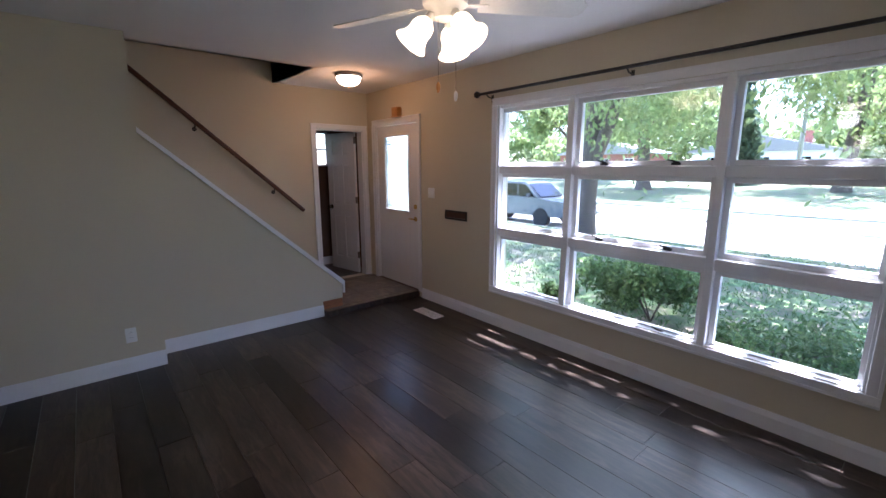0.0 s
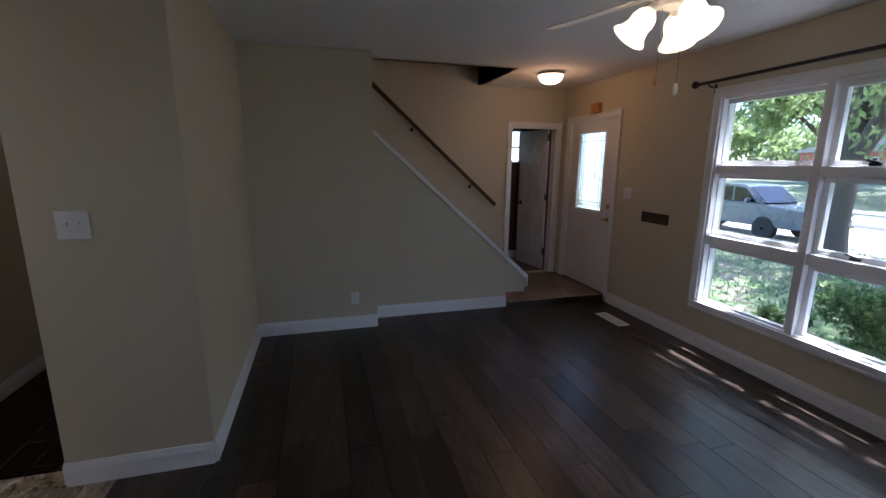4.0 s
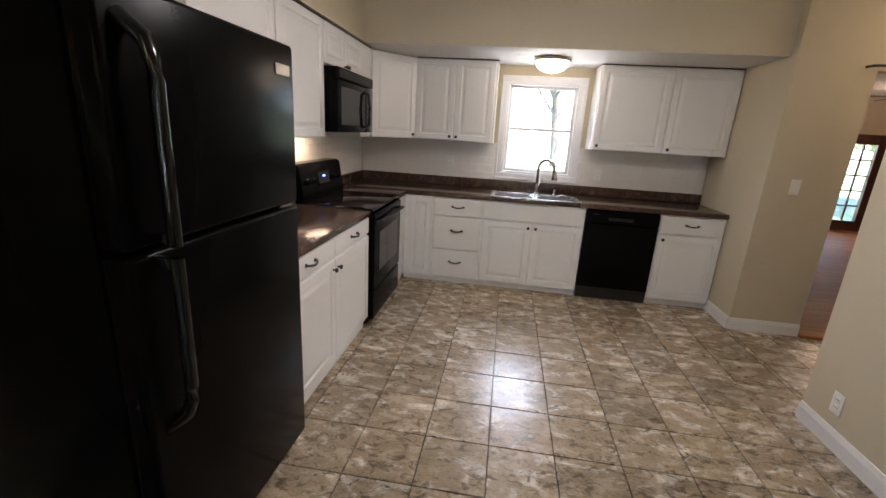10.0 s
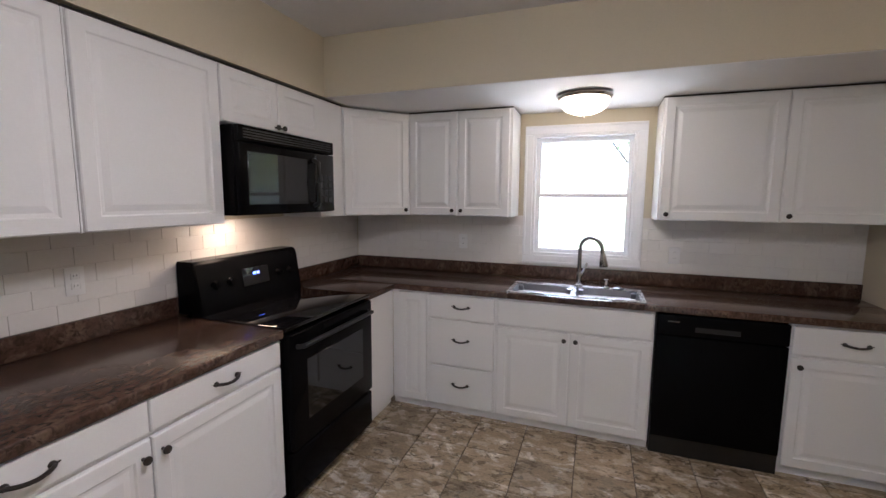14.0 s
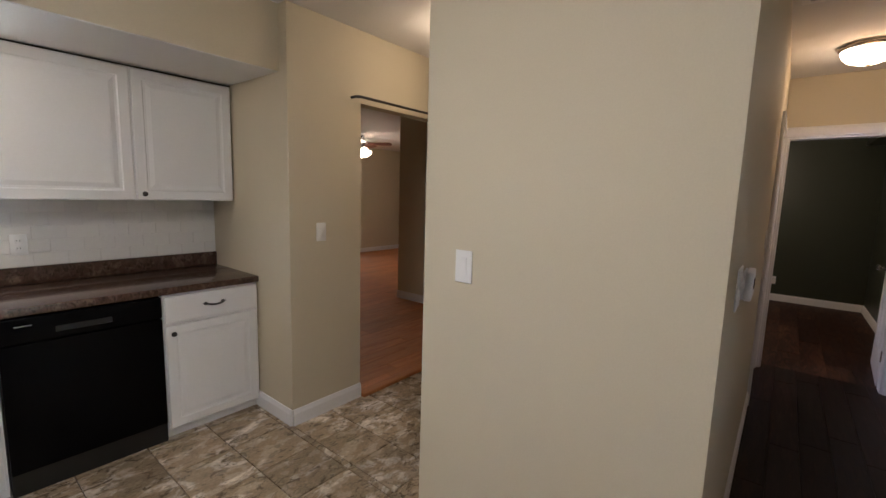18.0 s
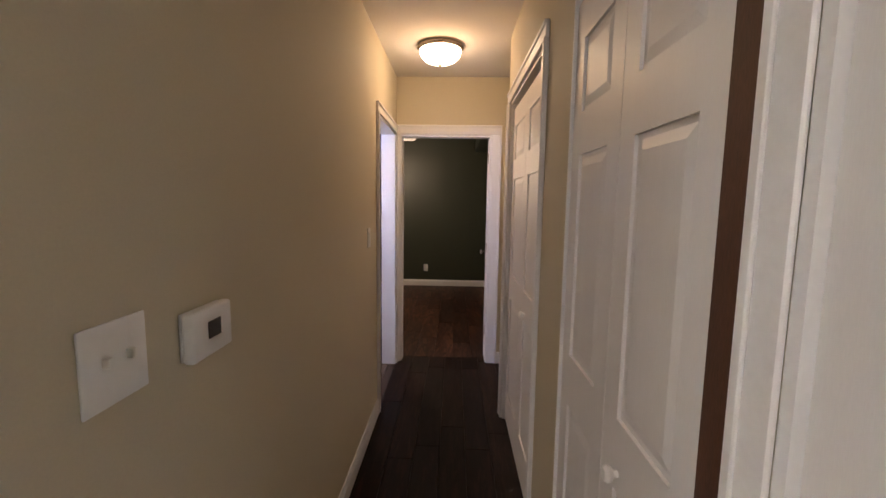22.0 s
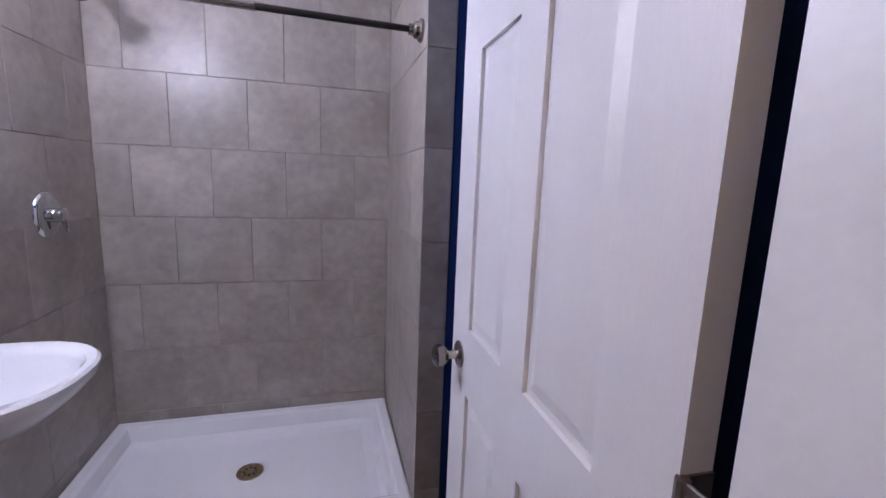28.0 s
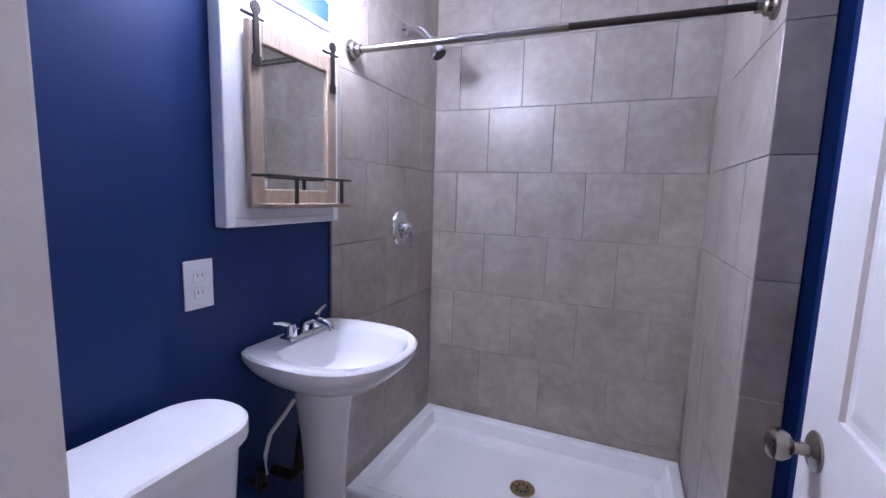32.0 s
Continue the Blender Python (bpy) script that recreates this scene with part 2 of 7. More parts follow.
BLACKGLASS = material("black_glass", (0.006, 0.006, 0.007), 0.05, spread=0.02, bump=0)
BLACKPLASTIC = material("black_plastic", (0.007, 0.007, 0.0075), 0.4, spread=0.05, bump=0.05)
DARKMETAL = material("oil_rubbed_bronze", (0.016, 0.012, 0.010), 0.34, metal=0.0, spread=0.12, scale=30, bump=0.05)
NICKEL = material("brushed_nickel", (0.32, 0.295, 0.265), 0.24, metal=1.0, spread=0.05, scale=20, bump=0.04)
CHROME = material("chrome", (0.66, 0.67, 0.69), 0.07, metal=1.0, spread=0.02, bump=0)
STEEL = material("brushed_stainless_steel", (0.55, 0.55, 0.56), 0.27, metal=1.0, spread=0.05, scale=8, grain=120, bump=0.06, stretch=(1, 10, 1))
HINGE = material("worn_bronze_hinge", (0.22, 0.19, 0.17), 0.42, metal=0.8, spread=0.1, scale=30, bump=0.05)
PORCELAIN = material("white_porcelain", (0.80, 0.80, 0.81), 0.10, spread=0.01, bump=0, coat=0.4)
ACRYLIC = material("white_acrylic", (0.80, 0.80, 0.82), 0.25, spread=0.012, scale=3, grain=150, bump=0.05, depth=0.0005)
SHOWERTILE = material("grey_beige_wall_tile", (0.32, 0.285, 0.247), 0.36, spread=0.10, scale=5.0, grain=25, bump=0.12, depth=0.001,
                      second=[(0.38, 0.345, 0.305)], mix_scale=3.5, mix_edge=(0.38, 0.68), rand=0.06)
SHOWERGROUT = material("beige_wall_grout", (0.27, 0.25, 0.23), 0.85, spread=0.06, scale=20, bump=0.2)
SUBWAY = material("white_subway_tile", (0.74, 0.72, 0.69), 0.14, spread=0.015, scale=4, bump=0.02, rand=0.02)
WHITEGROUT = material("white_grout", (0.76, 0.74, 0.71), 0.8, spread=0.04, scale=20, bump=0.1)
PLASTIC = material("white_plastic", (0.78, 0.78, 0.77), 0.35, spread=0.01, bump=0)
RAILWOOD = material("dark_red_wood", (0.075, 0.026, 0.015), 0.35, spread=0.15, scale=6, grain=60, stretch=(1, 1, 1), bump=0.06)
GREYWOOD = material("weathered_wood", (0.30, 0.235, 0.175), 0.6, spread=0.18, scale=5, grain=60, stretch=(8, 8, 1), bump=0.15)
AMBER = material("amber_wood_box", (0.42, 0.20, 0.05), 0.45, spread=0.12, scale=6)
JAMB = material("bare_dark_wood_edge", (0.075, 0.032, 0.018), 0.6, spread=0.2, scale=8, stretch=(6, 6, 1))
# unlit closet interiors: the gloom is put into the wall colour
DARKROOM = material("closet_gloom", (0.10, 0.055, 0.04), 0.7, spread=0.05)
MIRROR = material("mirror_silver", (0.86, 0.87, 0.87), 0.02, metal=1.0, spread=0.0, bump=0)
CLEAR = glass_material("clear_glass")
FROST = glass_material("obscure_glass", 0.12, (0.92, 0.96, 0.94), 0.5)
GLOBE = lit_material("lit_frosted_glass_warm", (1.0, 0.78, 0.50), 0.75)
GLOBEHALL = lit_material("lit_frosted_glass_amber", (1.0, 0.74, 0.44), 0.85)
SHADE = lit_material("lit_tulip_glass", (1.0, 0.70, 0.36), 0.50)
VANITY = lit_material("lit_vanity_glass", (0.90, 0.90, 1.0), 1.4)
LAWN = material("lawn_soil", (0.080, 0.132, 0.044), 0.9, spread=0.25, scale=1.5, grain=25, bump=0.5, depth=0.02, second=[(0.12, 0.16, 0.062), (0.19, 0.16, 0.11)], mix_scale=0.8)
ASPHALT = material("pale_concrete_road", (0.38, 0.37, 0.355), 0.85, spread=0.1, scale=2, grain=60, bump=0.2)
CURB = material("concrete", (0.42, 0.41, 0.39), 0.85, spread=0.1, scale=4, bump=0.3)
BARK = material("grey_brown_bark", (0.13, 0.105, 0.085), 0.9, spread=0.3, scale=6, grain=30, bump=0.8, depth=0.03, stretch=(6, 6, 1))
LEAF = material("green_leaves", (0.20, 0.27, 0.10), 0.55, spread=0.3, scale=2, grain=12, bump=0, second=[(0.32, 0.37, 0.15)], mix_scale=1.2)
PINE = material("dark_green_needles", (0.13, 0.19, 0.12), 0.6, spread=0.3, scale=2, grain=12, bump=0)
SHRUB = material("shrub_leaves", (0.10, 0.165, 0.06), 0.5, spread=0.3, scale=4, grain=20, bump=0, second=[(0.20, 0.27, 0.11)], mix_scale=3)
BRICKRED = material("red_brick_far", (0.30, 0.12, 0.085), 0.8, spread=0.15, scale=4)
ROOF = material("grey_shingle_roof", (0.28, 0.27, 0.26), 0.9, spread=0.15, scale=6)
FENCE = material("cedar_fence", (0.42, 0.24, 0.12), 0.75, spread=0.15, scale=3, rand=0.12)
TRUCKPAINT = material("grey_blue_car_paint", (0.12, 0.14, 0.17), 0.28, metal=0.1, spread=0.03, bump=0, coat=0.6)
RUBBER = material("tyre_rubber", (0.02, 0.02, 0.02), 0.8, spread=0.1)
POLE = material("grey_pole", (0.45, 0.44, 0.43), 0.6, spread=0.06)
for leafy in (LEAF, SHRUB, PINE):
    # thin leaves let some light through
    nt = leafy.node_tree
    b = nt.nodes["Principled BSDF"]
    tr = nt.nodes.new("ShaderNodeBsdfTranslucent")
    src = b.inputs["Base Color"].links[0].from_socket
    nt.links.new(src, tr.inputs["Color"])
    mx = nt.nodes.new("ShaderNodeMixShader")
    mx.inputs[0].default_value = 0.55
    nt.links.new(b.outputs[0], mx.inputs[1])
    nt.links.new(tr.outputs[0], mx.inputs[2])
    nt.links.new(mx.outputs[0], nt.nodes["Material Output"].inputs[0])


# ---- builders ----
def bm_new():
    return bmesh.new()


def box(bm, x0, x1, y0, y1, z0, z1, bevel=0.0, segs=2):
    """Adds an upright box, with bevelled edges if asked."""
    r = bmesh.ops.create_cube(bm, size=1.0)
    vs = r["verts"]
    for v in vs:
        v.co = Vector(((x0 + x1) / 2 + v.co.x * (x1 - x0), (y0 + y1) / 2 + v.co.y * (y1 - y0), (z0 + z1) / 2 + v.co.z * (z1 - z0)))
    if bevel:
        es = list({ed for v in vs for ed in v.link_edges})
        bmesh.ops.bevel(bm, geom=es, offset=bevel, segments=segs, profile=0.5, affect="EDGES")
    return vs


def lathe(bm, profile, n=24, m=None):
    """Turns a profile of (radius, height) round the z axis."""
    rings = []
    for r, z in profile:
        ring = []
        for k in range(n):
            t = 2 * math.pi * k / n
            v = Vector((r * math.cos(t), r * math.sin(t), z))
            ring.append(bm.verts.new(m @ v if m else v))
        rings.append(ring)
    for p, q in zip(rings, rings[1:]):
        for k in range(n):
            bm.faces.new((p[k], p[(k + 1) % n], q[(k + 1) % n], q[k]))
    for ring, flip in ((rings[0], True), (rings[-1], False)):
        if profile[0 if flip else -1][0] > 1e-4:
            bm.faces.new(ring[::-1] if flip else ring)


def tube(bm, pts, radius, n=10, radii=None):
    """A round tube along a line of points."""
    pts = [Vector(p) for p in pts]
    rings = []
    up = Vector((0, 0, 1))
    for i, p in enumerate(pts):
        d = (pts[min(i + 1, len(pts) - 1)] - pts[max(i - 1, 0)]).normalized()
        side = d.cross(up)
        if side.length < 0.05:
            side = d.cross(Vector((1, 0, 0)))
        side.normalize()
        top = side.cross(d).normalized()
        r = radii[i] if radii else radius
        rings.append([bm.verts.new(p + side * (r * math.cos(2 * math.pi * k / n)) + top * (r * math.sin(2 * math.pi * k / n))) for k in range(n)])
    for p, q in zip(rings, rings[1:]):
        for k in range(n):
            bm.faces.new((p[k], p[(k + 1) % n], q[(k + 1) % n], q[k]))
    bm.faces.new(rings[0][::-1])
    bm.faces.new(rings[-1])


def mesh_of(name, bm, mat, smooth=False):
    bmesh.ops.recalc_face_normals(bm, faces=bm.faces[:])
    me = bpy.data.meshes.new(name)
    bm.to_mesh(me)
    bm.free()
    me.materials.append(mat)
    if smooth:
        for p in me.polygons:
            p.use_smooth = True
        me.set_sharp_from_angle(angle=radians(40))
    return me


def part(name, bm, mat, parent=None, label="", smooth=True):
    """Links a bmesh as one mesh object, in its parent's own frame."""
    ob = new(name, mesh_of(name, bm, mat, smooth))
    ob.parent = parent
    if label:
        tagged(ob, label=label)
    return ob


def thing(name, label, category, m=None, group=""):
    """An empty at the base of a thing, to hold its parts."""
    ob = new(name)
    ob.empty_display_size = 0.1
    if m is not None:
        ob.matrix_world = m
    return tagged(ob, label=label, category=category, group=group)


def structure(name, bm, mat, label="", category="", smooth=False):
    ob = new(name, mesh_of(name, bm, mat, smooth))
    return tagged(ob, label=label, category=category, kind="structure")


def slab(name, axis, a0, a1, b0, b1, z0, z1, holes, mat, label):
    """A wall: axis is the one it is thin along, a its thickness, b its run; holes are (b0, b1, z0, z1)."""
    bm = bm_new()

    def put(p0, p1, q0, q1):
        if p1 - p0 > 1e-4 and q1 - q0 > 1e-4:
            if axis == "x":
                box(bm, a0, a1, p0, p1, q0, q1)
            else:
                box(bm, p0, p1, a0, a1, q0, q1)
    at = b0
    for h0, h1, k0, k1 in sorted(holes):
        put(at, h0, z0, z1)
        put(h0, h1, z0, k0)
        put(h0, h1, k1, z1)
        at = h1
    put(at, b1, z0, z1)
    return structure(name, bm, mat, label, "wall")


def skirting(name, runs, h=0.122, t=0.015, z=0.0, mat=None):
    """Baseboards: each run is (x0, y0, x1, y1, nx, ny), with the way that it faces."""
    for x0, y0, x1, y1, nx, ny in runs:
        bm = bm_new()
        d = Vector((x1 - x0, y1 - y0, 0))
        n = Vector((nx, ny, 0))
        prof = [(0.0, 0.0), (t, 0.0), (t, h * 0.72), (t * 0.7, h * 0.86), (t * 0.45, h), (0.0, h)]
        ends = []
        for s in (0, 1):
            p = Vector((x0, y0, z)) + d * s
            ends.append([bm.verts.new(p + n * (u + 0.0005) + Vector((0, 0, v))) for u, v in prof])
        k = len(prof)
        for i in range(k):
            bm.faces.new((ends[0][i], ends[0][(i + 1) % k], ends[1][(i + 1) % k], ends[1][i]))
        bm.faces.new(ends[0])
        bm.faces.new(ends[1][::-1])
        structure(name, bm, mat or TRIM, "white painted wooden baseboard along the wall", "baseboard")


def casing(name, axis, face, sign, b0, b1, z0, z1, w=0.06, t=0.016, sill=False, label="white painted door casing", mat=None, w0=None, wt=None):
    """Trim round an opening b0..b1, z0..z1, on the wall face, standing out by t towards sign."""
    ob = tagged(new(name), label=label, category="trim", kind="structure")
    f0, f1 = sorted((face + sign * 0.0005, face + sign * t))
    f2 = face + sign * (t + 0.006)

    def bar(n, p0, p1, q0, q1, inner):
        bm = bm_new()
        if axis == "x":
            box(bm, f0, f1, p0, p1, q0, q1, 0.003, 1)
        else:
            box(bm, p0, p1, f0, f1, q0, q1, 0.003, 1)
        # raised outer bead
        g0, g1 = sorted((face + sign * t * 0.9, f2))
        r0, r1, s0, s1 = inner
        if axis == "x":
            box(bm, g0, g1, r0, r1, s0, s1, 0.002, 1)
        else:
            box(bm, r0, r1, g0, g1, s0, s1, 0.002, 1)
        part(n, bm, mat or TRIM, ob, smooth=False)
    lo, z2 = z0 + (0.0022 if sill else 0), z1 - 0.0022
    w0, wt = w0 or w, wt or w
    bar("side_casing", b0 - w0, b0 + 0.002, lo, z2, (b0 - w0, b0 - w0 + 0.018, lo, z2))
    bar("side_casing", b1 - 0.002, b1 + w, lo, z2, (b1 + w - 0.018, b1 + w, lo, z2))
    bar("head_casing", b0 - w0, b1 + w, z1 - 0.002, z1 + wt, (b0 - w0, b1 + w, z1 + wt - 0.018, z1 + wt))
    if sill:
        bar("sill_casing", b0 - w, b1 + w, z0 - w, z0 + 0.002, (b0 - w, b1 + w, z0 - w, z0 - w + 0.018))
    return ob


def lining(name, axis, a0, a1, b0, b1, z0, z1, mat=None, t=0.018, floor=False):
    """The jambs and head inside an opening through a wall from a0 to a1."""
    bm = bm_new()

    def put(p0, p1, q0, q1):
        if axis == "x":
            box(bm, a0, a1, p0, p1, q0, q1)
        else:
            box(bm, p0, p1, a0, a1, q0, q1)
    put(b0 - 0.001, b0 + t, z0, z1)
    put(b1 - t, b1 + 0.001, z0, z1)
    put(b0 + t, b1 - t, z1 - t, z1 + 0.001)
    if floor:
        put(b0 + t, b1 - t, z0 - 0.001, z0 + t)
    return structure(name, bm, mat or TRIM, "white painted door jamb lining", "jamb")


# ---- plan ----
CZ = 2.52
XW, YN = -3.42, 3.20            # kitchen's west and north walls
YW = -5.27                      # front wall of the living room
XL = -3.50                      # west wall of the living room
XS, YH, YL = -0.525, -0.86, -1.52   # end of the wall between hall and living room
XA, XK, YJ = 1.19, 1.42, -2.60  # east wall of the living room, knee wall of the stairs, where they meet
XE = 2.45                       # wall behind the stairs
HE = 3.49                       # end of the hall
LAND = 0.07

# floors under everything
bm = bm_new(); box(bm, -3.7, 7.2, -5.46, 8.2, -0.25, -0.012)
structure("floor_base", bm, GROUT, "dark underlay below the floor coverings", "floor")
bm = bm_new(); box(bm, -3.7, XK + 0.04, -5.46, 8.2, CZ, CZ + 0.2)
box(bm, XK + 0.04, XE + 0.2, -5.46, -4.05, CZ, CZ + 0.2); box(bm, XK + 0.04, XE + 0.2, -1.1, 8.2, CZ, CZ + 0.2); box(bm, XE + 0.2, 7.2, -5.46, 8.2, CZ, CZ + 0.2)
structure("ceiling", bm, CEIL, "flat white painted plaster ceiling", "ceiling")

# living room
slab("wall_front", "y", YW - 0.16, YW, -3.66, 2.7, -0.25, CZ, [(-2.593, 0.07, 0.403, 2.128), (1.32, 2.25, -0.25, 2.10)], BEIGE, "beige painted front wall with a wide window and the entrance door")
slab("wall_west", "x", XL - 0.16, XL, YW, -1.1, -0.25, CZ, [(-3.70, -2.74, 1.06, 2.06)], BEIGE, "beige painted side wall of the living room with a window")
slab("wall_hall_south_end", "x", XS, XS + 0.1, YL, YH, -0.25, CZ, [], BEIGE, "beige painted wall end with a double light switch")
slab("wall_living_north", "y", YL, YL + 0.1, XS + 0.1, XA + 0.1, -0.25, CZ, [], BEIGE, "beige painted back wall of the living room")
slab("wall_living_east", "x", XA, XA + 0.10, YJ, YL, -0.25, CZ, [], BEIGE, "beige painted wall beside the stairs")
slab("wall_stair_return", "y", YJ, YJ + 0.1, XA + 0.1, XK + 0.1, -0.25, CZ + 1.2, [], BEIGE, "beige painted return at the foot of the stairs")
slab("wall_stair_east", "x", XE, XE + 0.12, YW, -1.0, -0.25, CZ + 1.2, [(-5.19, -4.525, LAND, 2.045)], BEIGE, "beige painted wall behind the stairs with a closet door")
slab("wall_stair_north", "y", -1.1, -1.0, XA + 0.1, XE + 0.12, -0.25, CZ + 1.2, [], BEIGE, "beige painted wall at the head of the stairs")
slab("wall_stair_west_upper", "x", XK + 0.0, XK + 0.1, YJ + 0.1, -1.1, -0.25, CZ + 1.2, [], BEIGE, "beige painted upper stair wall")
bm = bm_new(); box(bm, XK, XE + 0.12, YJ - 1.6, -1.0, CZ + 1.2, CZ + 1.3)
structure("ceiling_stair", bm, CEIL, "ceiling over the stairs", "ceiling")
slab("wall_stair_drop_south", "y", -4.10, -4.05, XK + 0.04, XE, CZ, CZ + 1.2, [], BEIGE, "beige drop above the stair opening")
slab("wall_stair_drop_west", "x", XK - 0.01, XK + 0.04, -4.10, YJ, CZ, CZ + 1.2, [], BEIGE, "beige side above the stair opening")

# knee wall along the stairs, with its sloping top
KY0, KZ0, KY1, KZ1 = -4.29, 0.33, YJ, 1.86
bm = bm_new()
vs = [bm.verts.new((x, y, z)) for x in (XK, XK + 0.09) for y, z in ((KY0, 0.16), (KY0, KZ0), (KY1, KZ1), (KY1, -0.02), (-4.06, -0.02), (-4.06, 0.16))]
bm.faces.new(vs[0:6]); bm.faces.new(vs[6:12][::-1])
for i in range(6):
    bm.faces.new((vs[i], vs[(i + 1) % 6], vs[6 + (i + 1) % 6], vs[6 + i]))
structure("wall_knee_stairs", bm, BEIGE, "beige painted knee wall with a sloping top beside the stairs", "wall")
bm = bm_new()
vs = [bm.verts.new((x, y, z)) for x in (XK - 0.026, XK + 0.112) for y, z in ((KY0 - 0.02, 0.22), (KY0 - 0.02, KZ0 + 0.024), (KY1, KZ1 + 0.042), (KY1, KZ1 + 0.002), (KY0, KZ0 - 0.016), (KY0, 0.22))]
bm.faces.new(vs[0:6]); bm.faces.new(vs[6:12][::-1])
for i in range(6):
    bm.faces.new((vs[i], vs[(i + 1) % 6], vs[6 + (i + 1) % 6], vs[6 + i]))
structure("trim_knee_wall_cap", bm, TRIM, "white painted sloping cap on the knee wall", "trim")

# kitchen
slab("wall_kitchen_west", "x", XW - 0.24, XW, -1.1, YN + 0.16, -0.25, CZ, [], BEIGE, "beige painted kitchen wall behind the range")
slab("wall_kitchen_north", "y", YN, YN + 0.16, XW, 0.165, -0.25, CZ, [(-1.875, -1.155, 1.085, 1.995)], BEIGE, "beige painted kitchen wall with the sink window")
slab("wall_kitchen_nook", "x", 0.165, 0.295, 2.19, YN + 0.16, -0.25, CZ, [], BEIGE, "beige painted return beside the counter end")
slab("wall_kitchen_opening", "y", 2.19, 2.29, 0.295, 2.1, -0.25, CZ, [(0.705, 1.60, -0.25, 2.06)], BEIGE, "beige painted wall with an opening to the sunroom")
slab("wall_pillar", "x", 0.0, 0.1, 0.0, 0.975, -0.25, CZ, [], BEIGE, "beige painted wall end between kitchen and hall")
slab("wall_pillar_north", "y", 0.875, 0.975, 0.1, 2.16, -0.25, CZ, [], BEIGE, "beige painted wall of the side passage")
slab("wall_passage_end", "x", 2.0, 2.1, 0.975, 2.17, -0.25, CZ, [], BEIGE, "beige painted end of the side passage")
bm = bm_new(); box(bm, XW, -3.08, -1.1, 2.40, 2.155, CZ); box(bm, XW, 0.165, 2.27, YN, 2.155, CZ)
structure("ceiling_soffit", bm, BEIGE, "beige painted soffit over the kitchen wall cabinets", "soffit")
bm = bm_new(); box(bm, -3.07, 0.16, 2.275, YN - 0.004, 2.151, 2.1545)
structure("ceiling_soffit_underside", bm, CEIL, "white underside of the kitchen soffit", "soffit")

# hall
slab("wall_hall_north", "y", 0.0, 0.06, 0.1, HE, -0.25, CZ, [(2.58, 3.425, -0.25, 2.04)], BEIGE, "beige painted hall wall with a thermostat")
HS = -0.86
slab("wall_hall_south", "y", HS - 0.1, HS, XS + 0.1, 2.60, -0.25, CZ, [(-0.33, 0.165, -0.25, 2.06), (0.229, 1.07, -0.25, 2.09), (1.47, 2.50, -0.25, 2.09)], BEIGE, "beige painted hall wall with closet doors")
slab("wall_hall_south_recess", "y", -1.2, -1.10, 2.5, HE, -0.25, CZ, [], BEIGE, "beige painted hall wall near the bedroom")
slab("wall_hall_recess_side", "x", 2.52, 2.60, -1.10, HS - 0.1, -0.25, CZ, [], BEIGE, "beige painted corner of the hall closet")
slab("wall_hall_east", "x", HE, HE + 0.06, -1.2, 0.06, -0.25, CZ, [(-0.830, -0.032, -0.25, 2.04)], BEIGE, "beige painted end wall of the hall")
slab("wall_closet_back", "y", -1.42, -1.36, XS + 0.1, 2.52, -0.25, CZ, [], DARKROOM, "dark back of the hall closets")

# bathroom
BX0, BX1, BY1 = 2.165, 3.56, 2.085
slab("wall_bath_south", "y", 0.06, 0.12, BX0 - 0.1, BX1, -0.25, CZ, [(2.58, 3.425, -0.25, 2.04)], BLUE, "navy blue painted bathroom wall with the door")
slab("wall_bath_west", "x", BX0 - 0.1, BX0, 0.12, BY1 + 0.1, -0.25, CZ, [], BLUE, "navy blue painted bathroom wall behind the basin")
slab("wall_bath_north", "y", BY1, BY1 + 0.1, BX0, BX1 + 0.0, -0.25, CZ, [], SHOWERGROUT, "tiled end wall of the shower")
slab("wall_bath_east", "x", BX1, BX1 + 0.04, 0.06, BY1 + 0.1, -0.25, CZ, [], BLUE, "navy blue painted bathroom wall behind the door")
slab("wall_shower_east", "x", 3.442, BX1, 1.295, BY1, -0.25, CZ, [], SHOWERGROUT, "tiled side wall of the shower")

# bedroom
slab("wall_bedroom_west", "x", HE + 0.06, HE + 0.12, -1.2, 0.06, -0.25, CZ, [(-0.830, -0.032, -0.25, 2.04)], GREEN, "dark green painted bedroom wall with the door")
slab("wall_bedroom_west_north", "x", BX1 + 0.04, BX1 + 0.10, 0.06, 3.0, -0.25, CZ, [], GREEN, "dark green painted bedroom wall")
slab("wall_bedroom_east", "x", 6.99, 7.1, -1.2, 3.0, -0.25, CZ, [], GREEN, "dark green painted bedroom far wall")
slab("wall_bedroom_south", "y", -1.17, -1.06, HE + 0.12, 6.99, -0.25, CZ, [(4.70, 5.50, -0.25, 2.06)], GREEN, "dark green painted bedroom wall with a closet door")
slab("wall_bedroom_north", "y", 2.95, 3.05, BX1 + 0.1, 6.99, -0.25, CZ, [], GREEN, "dark green painted bedroom wall")
bm = bm_new(); box(bm, HE + 0.12, 6.99, -1.06, -0.84, 2.29, CZ)
structure("ceiling_beam", bm, GREEN, "dark green painted beam under the bedroom ceiling", "beam")
slab("wall_bedroom_closet", "y", -1.8, -1.7, 4.4, 5.9, -0.25, CZ, [], DARKROOM, "dark back of the bedroom closet")

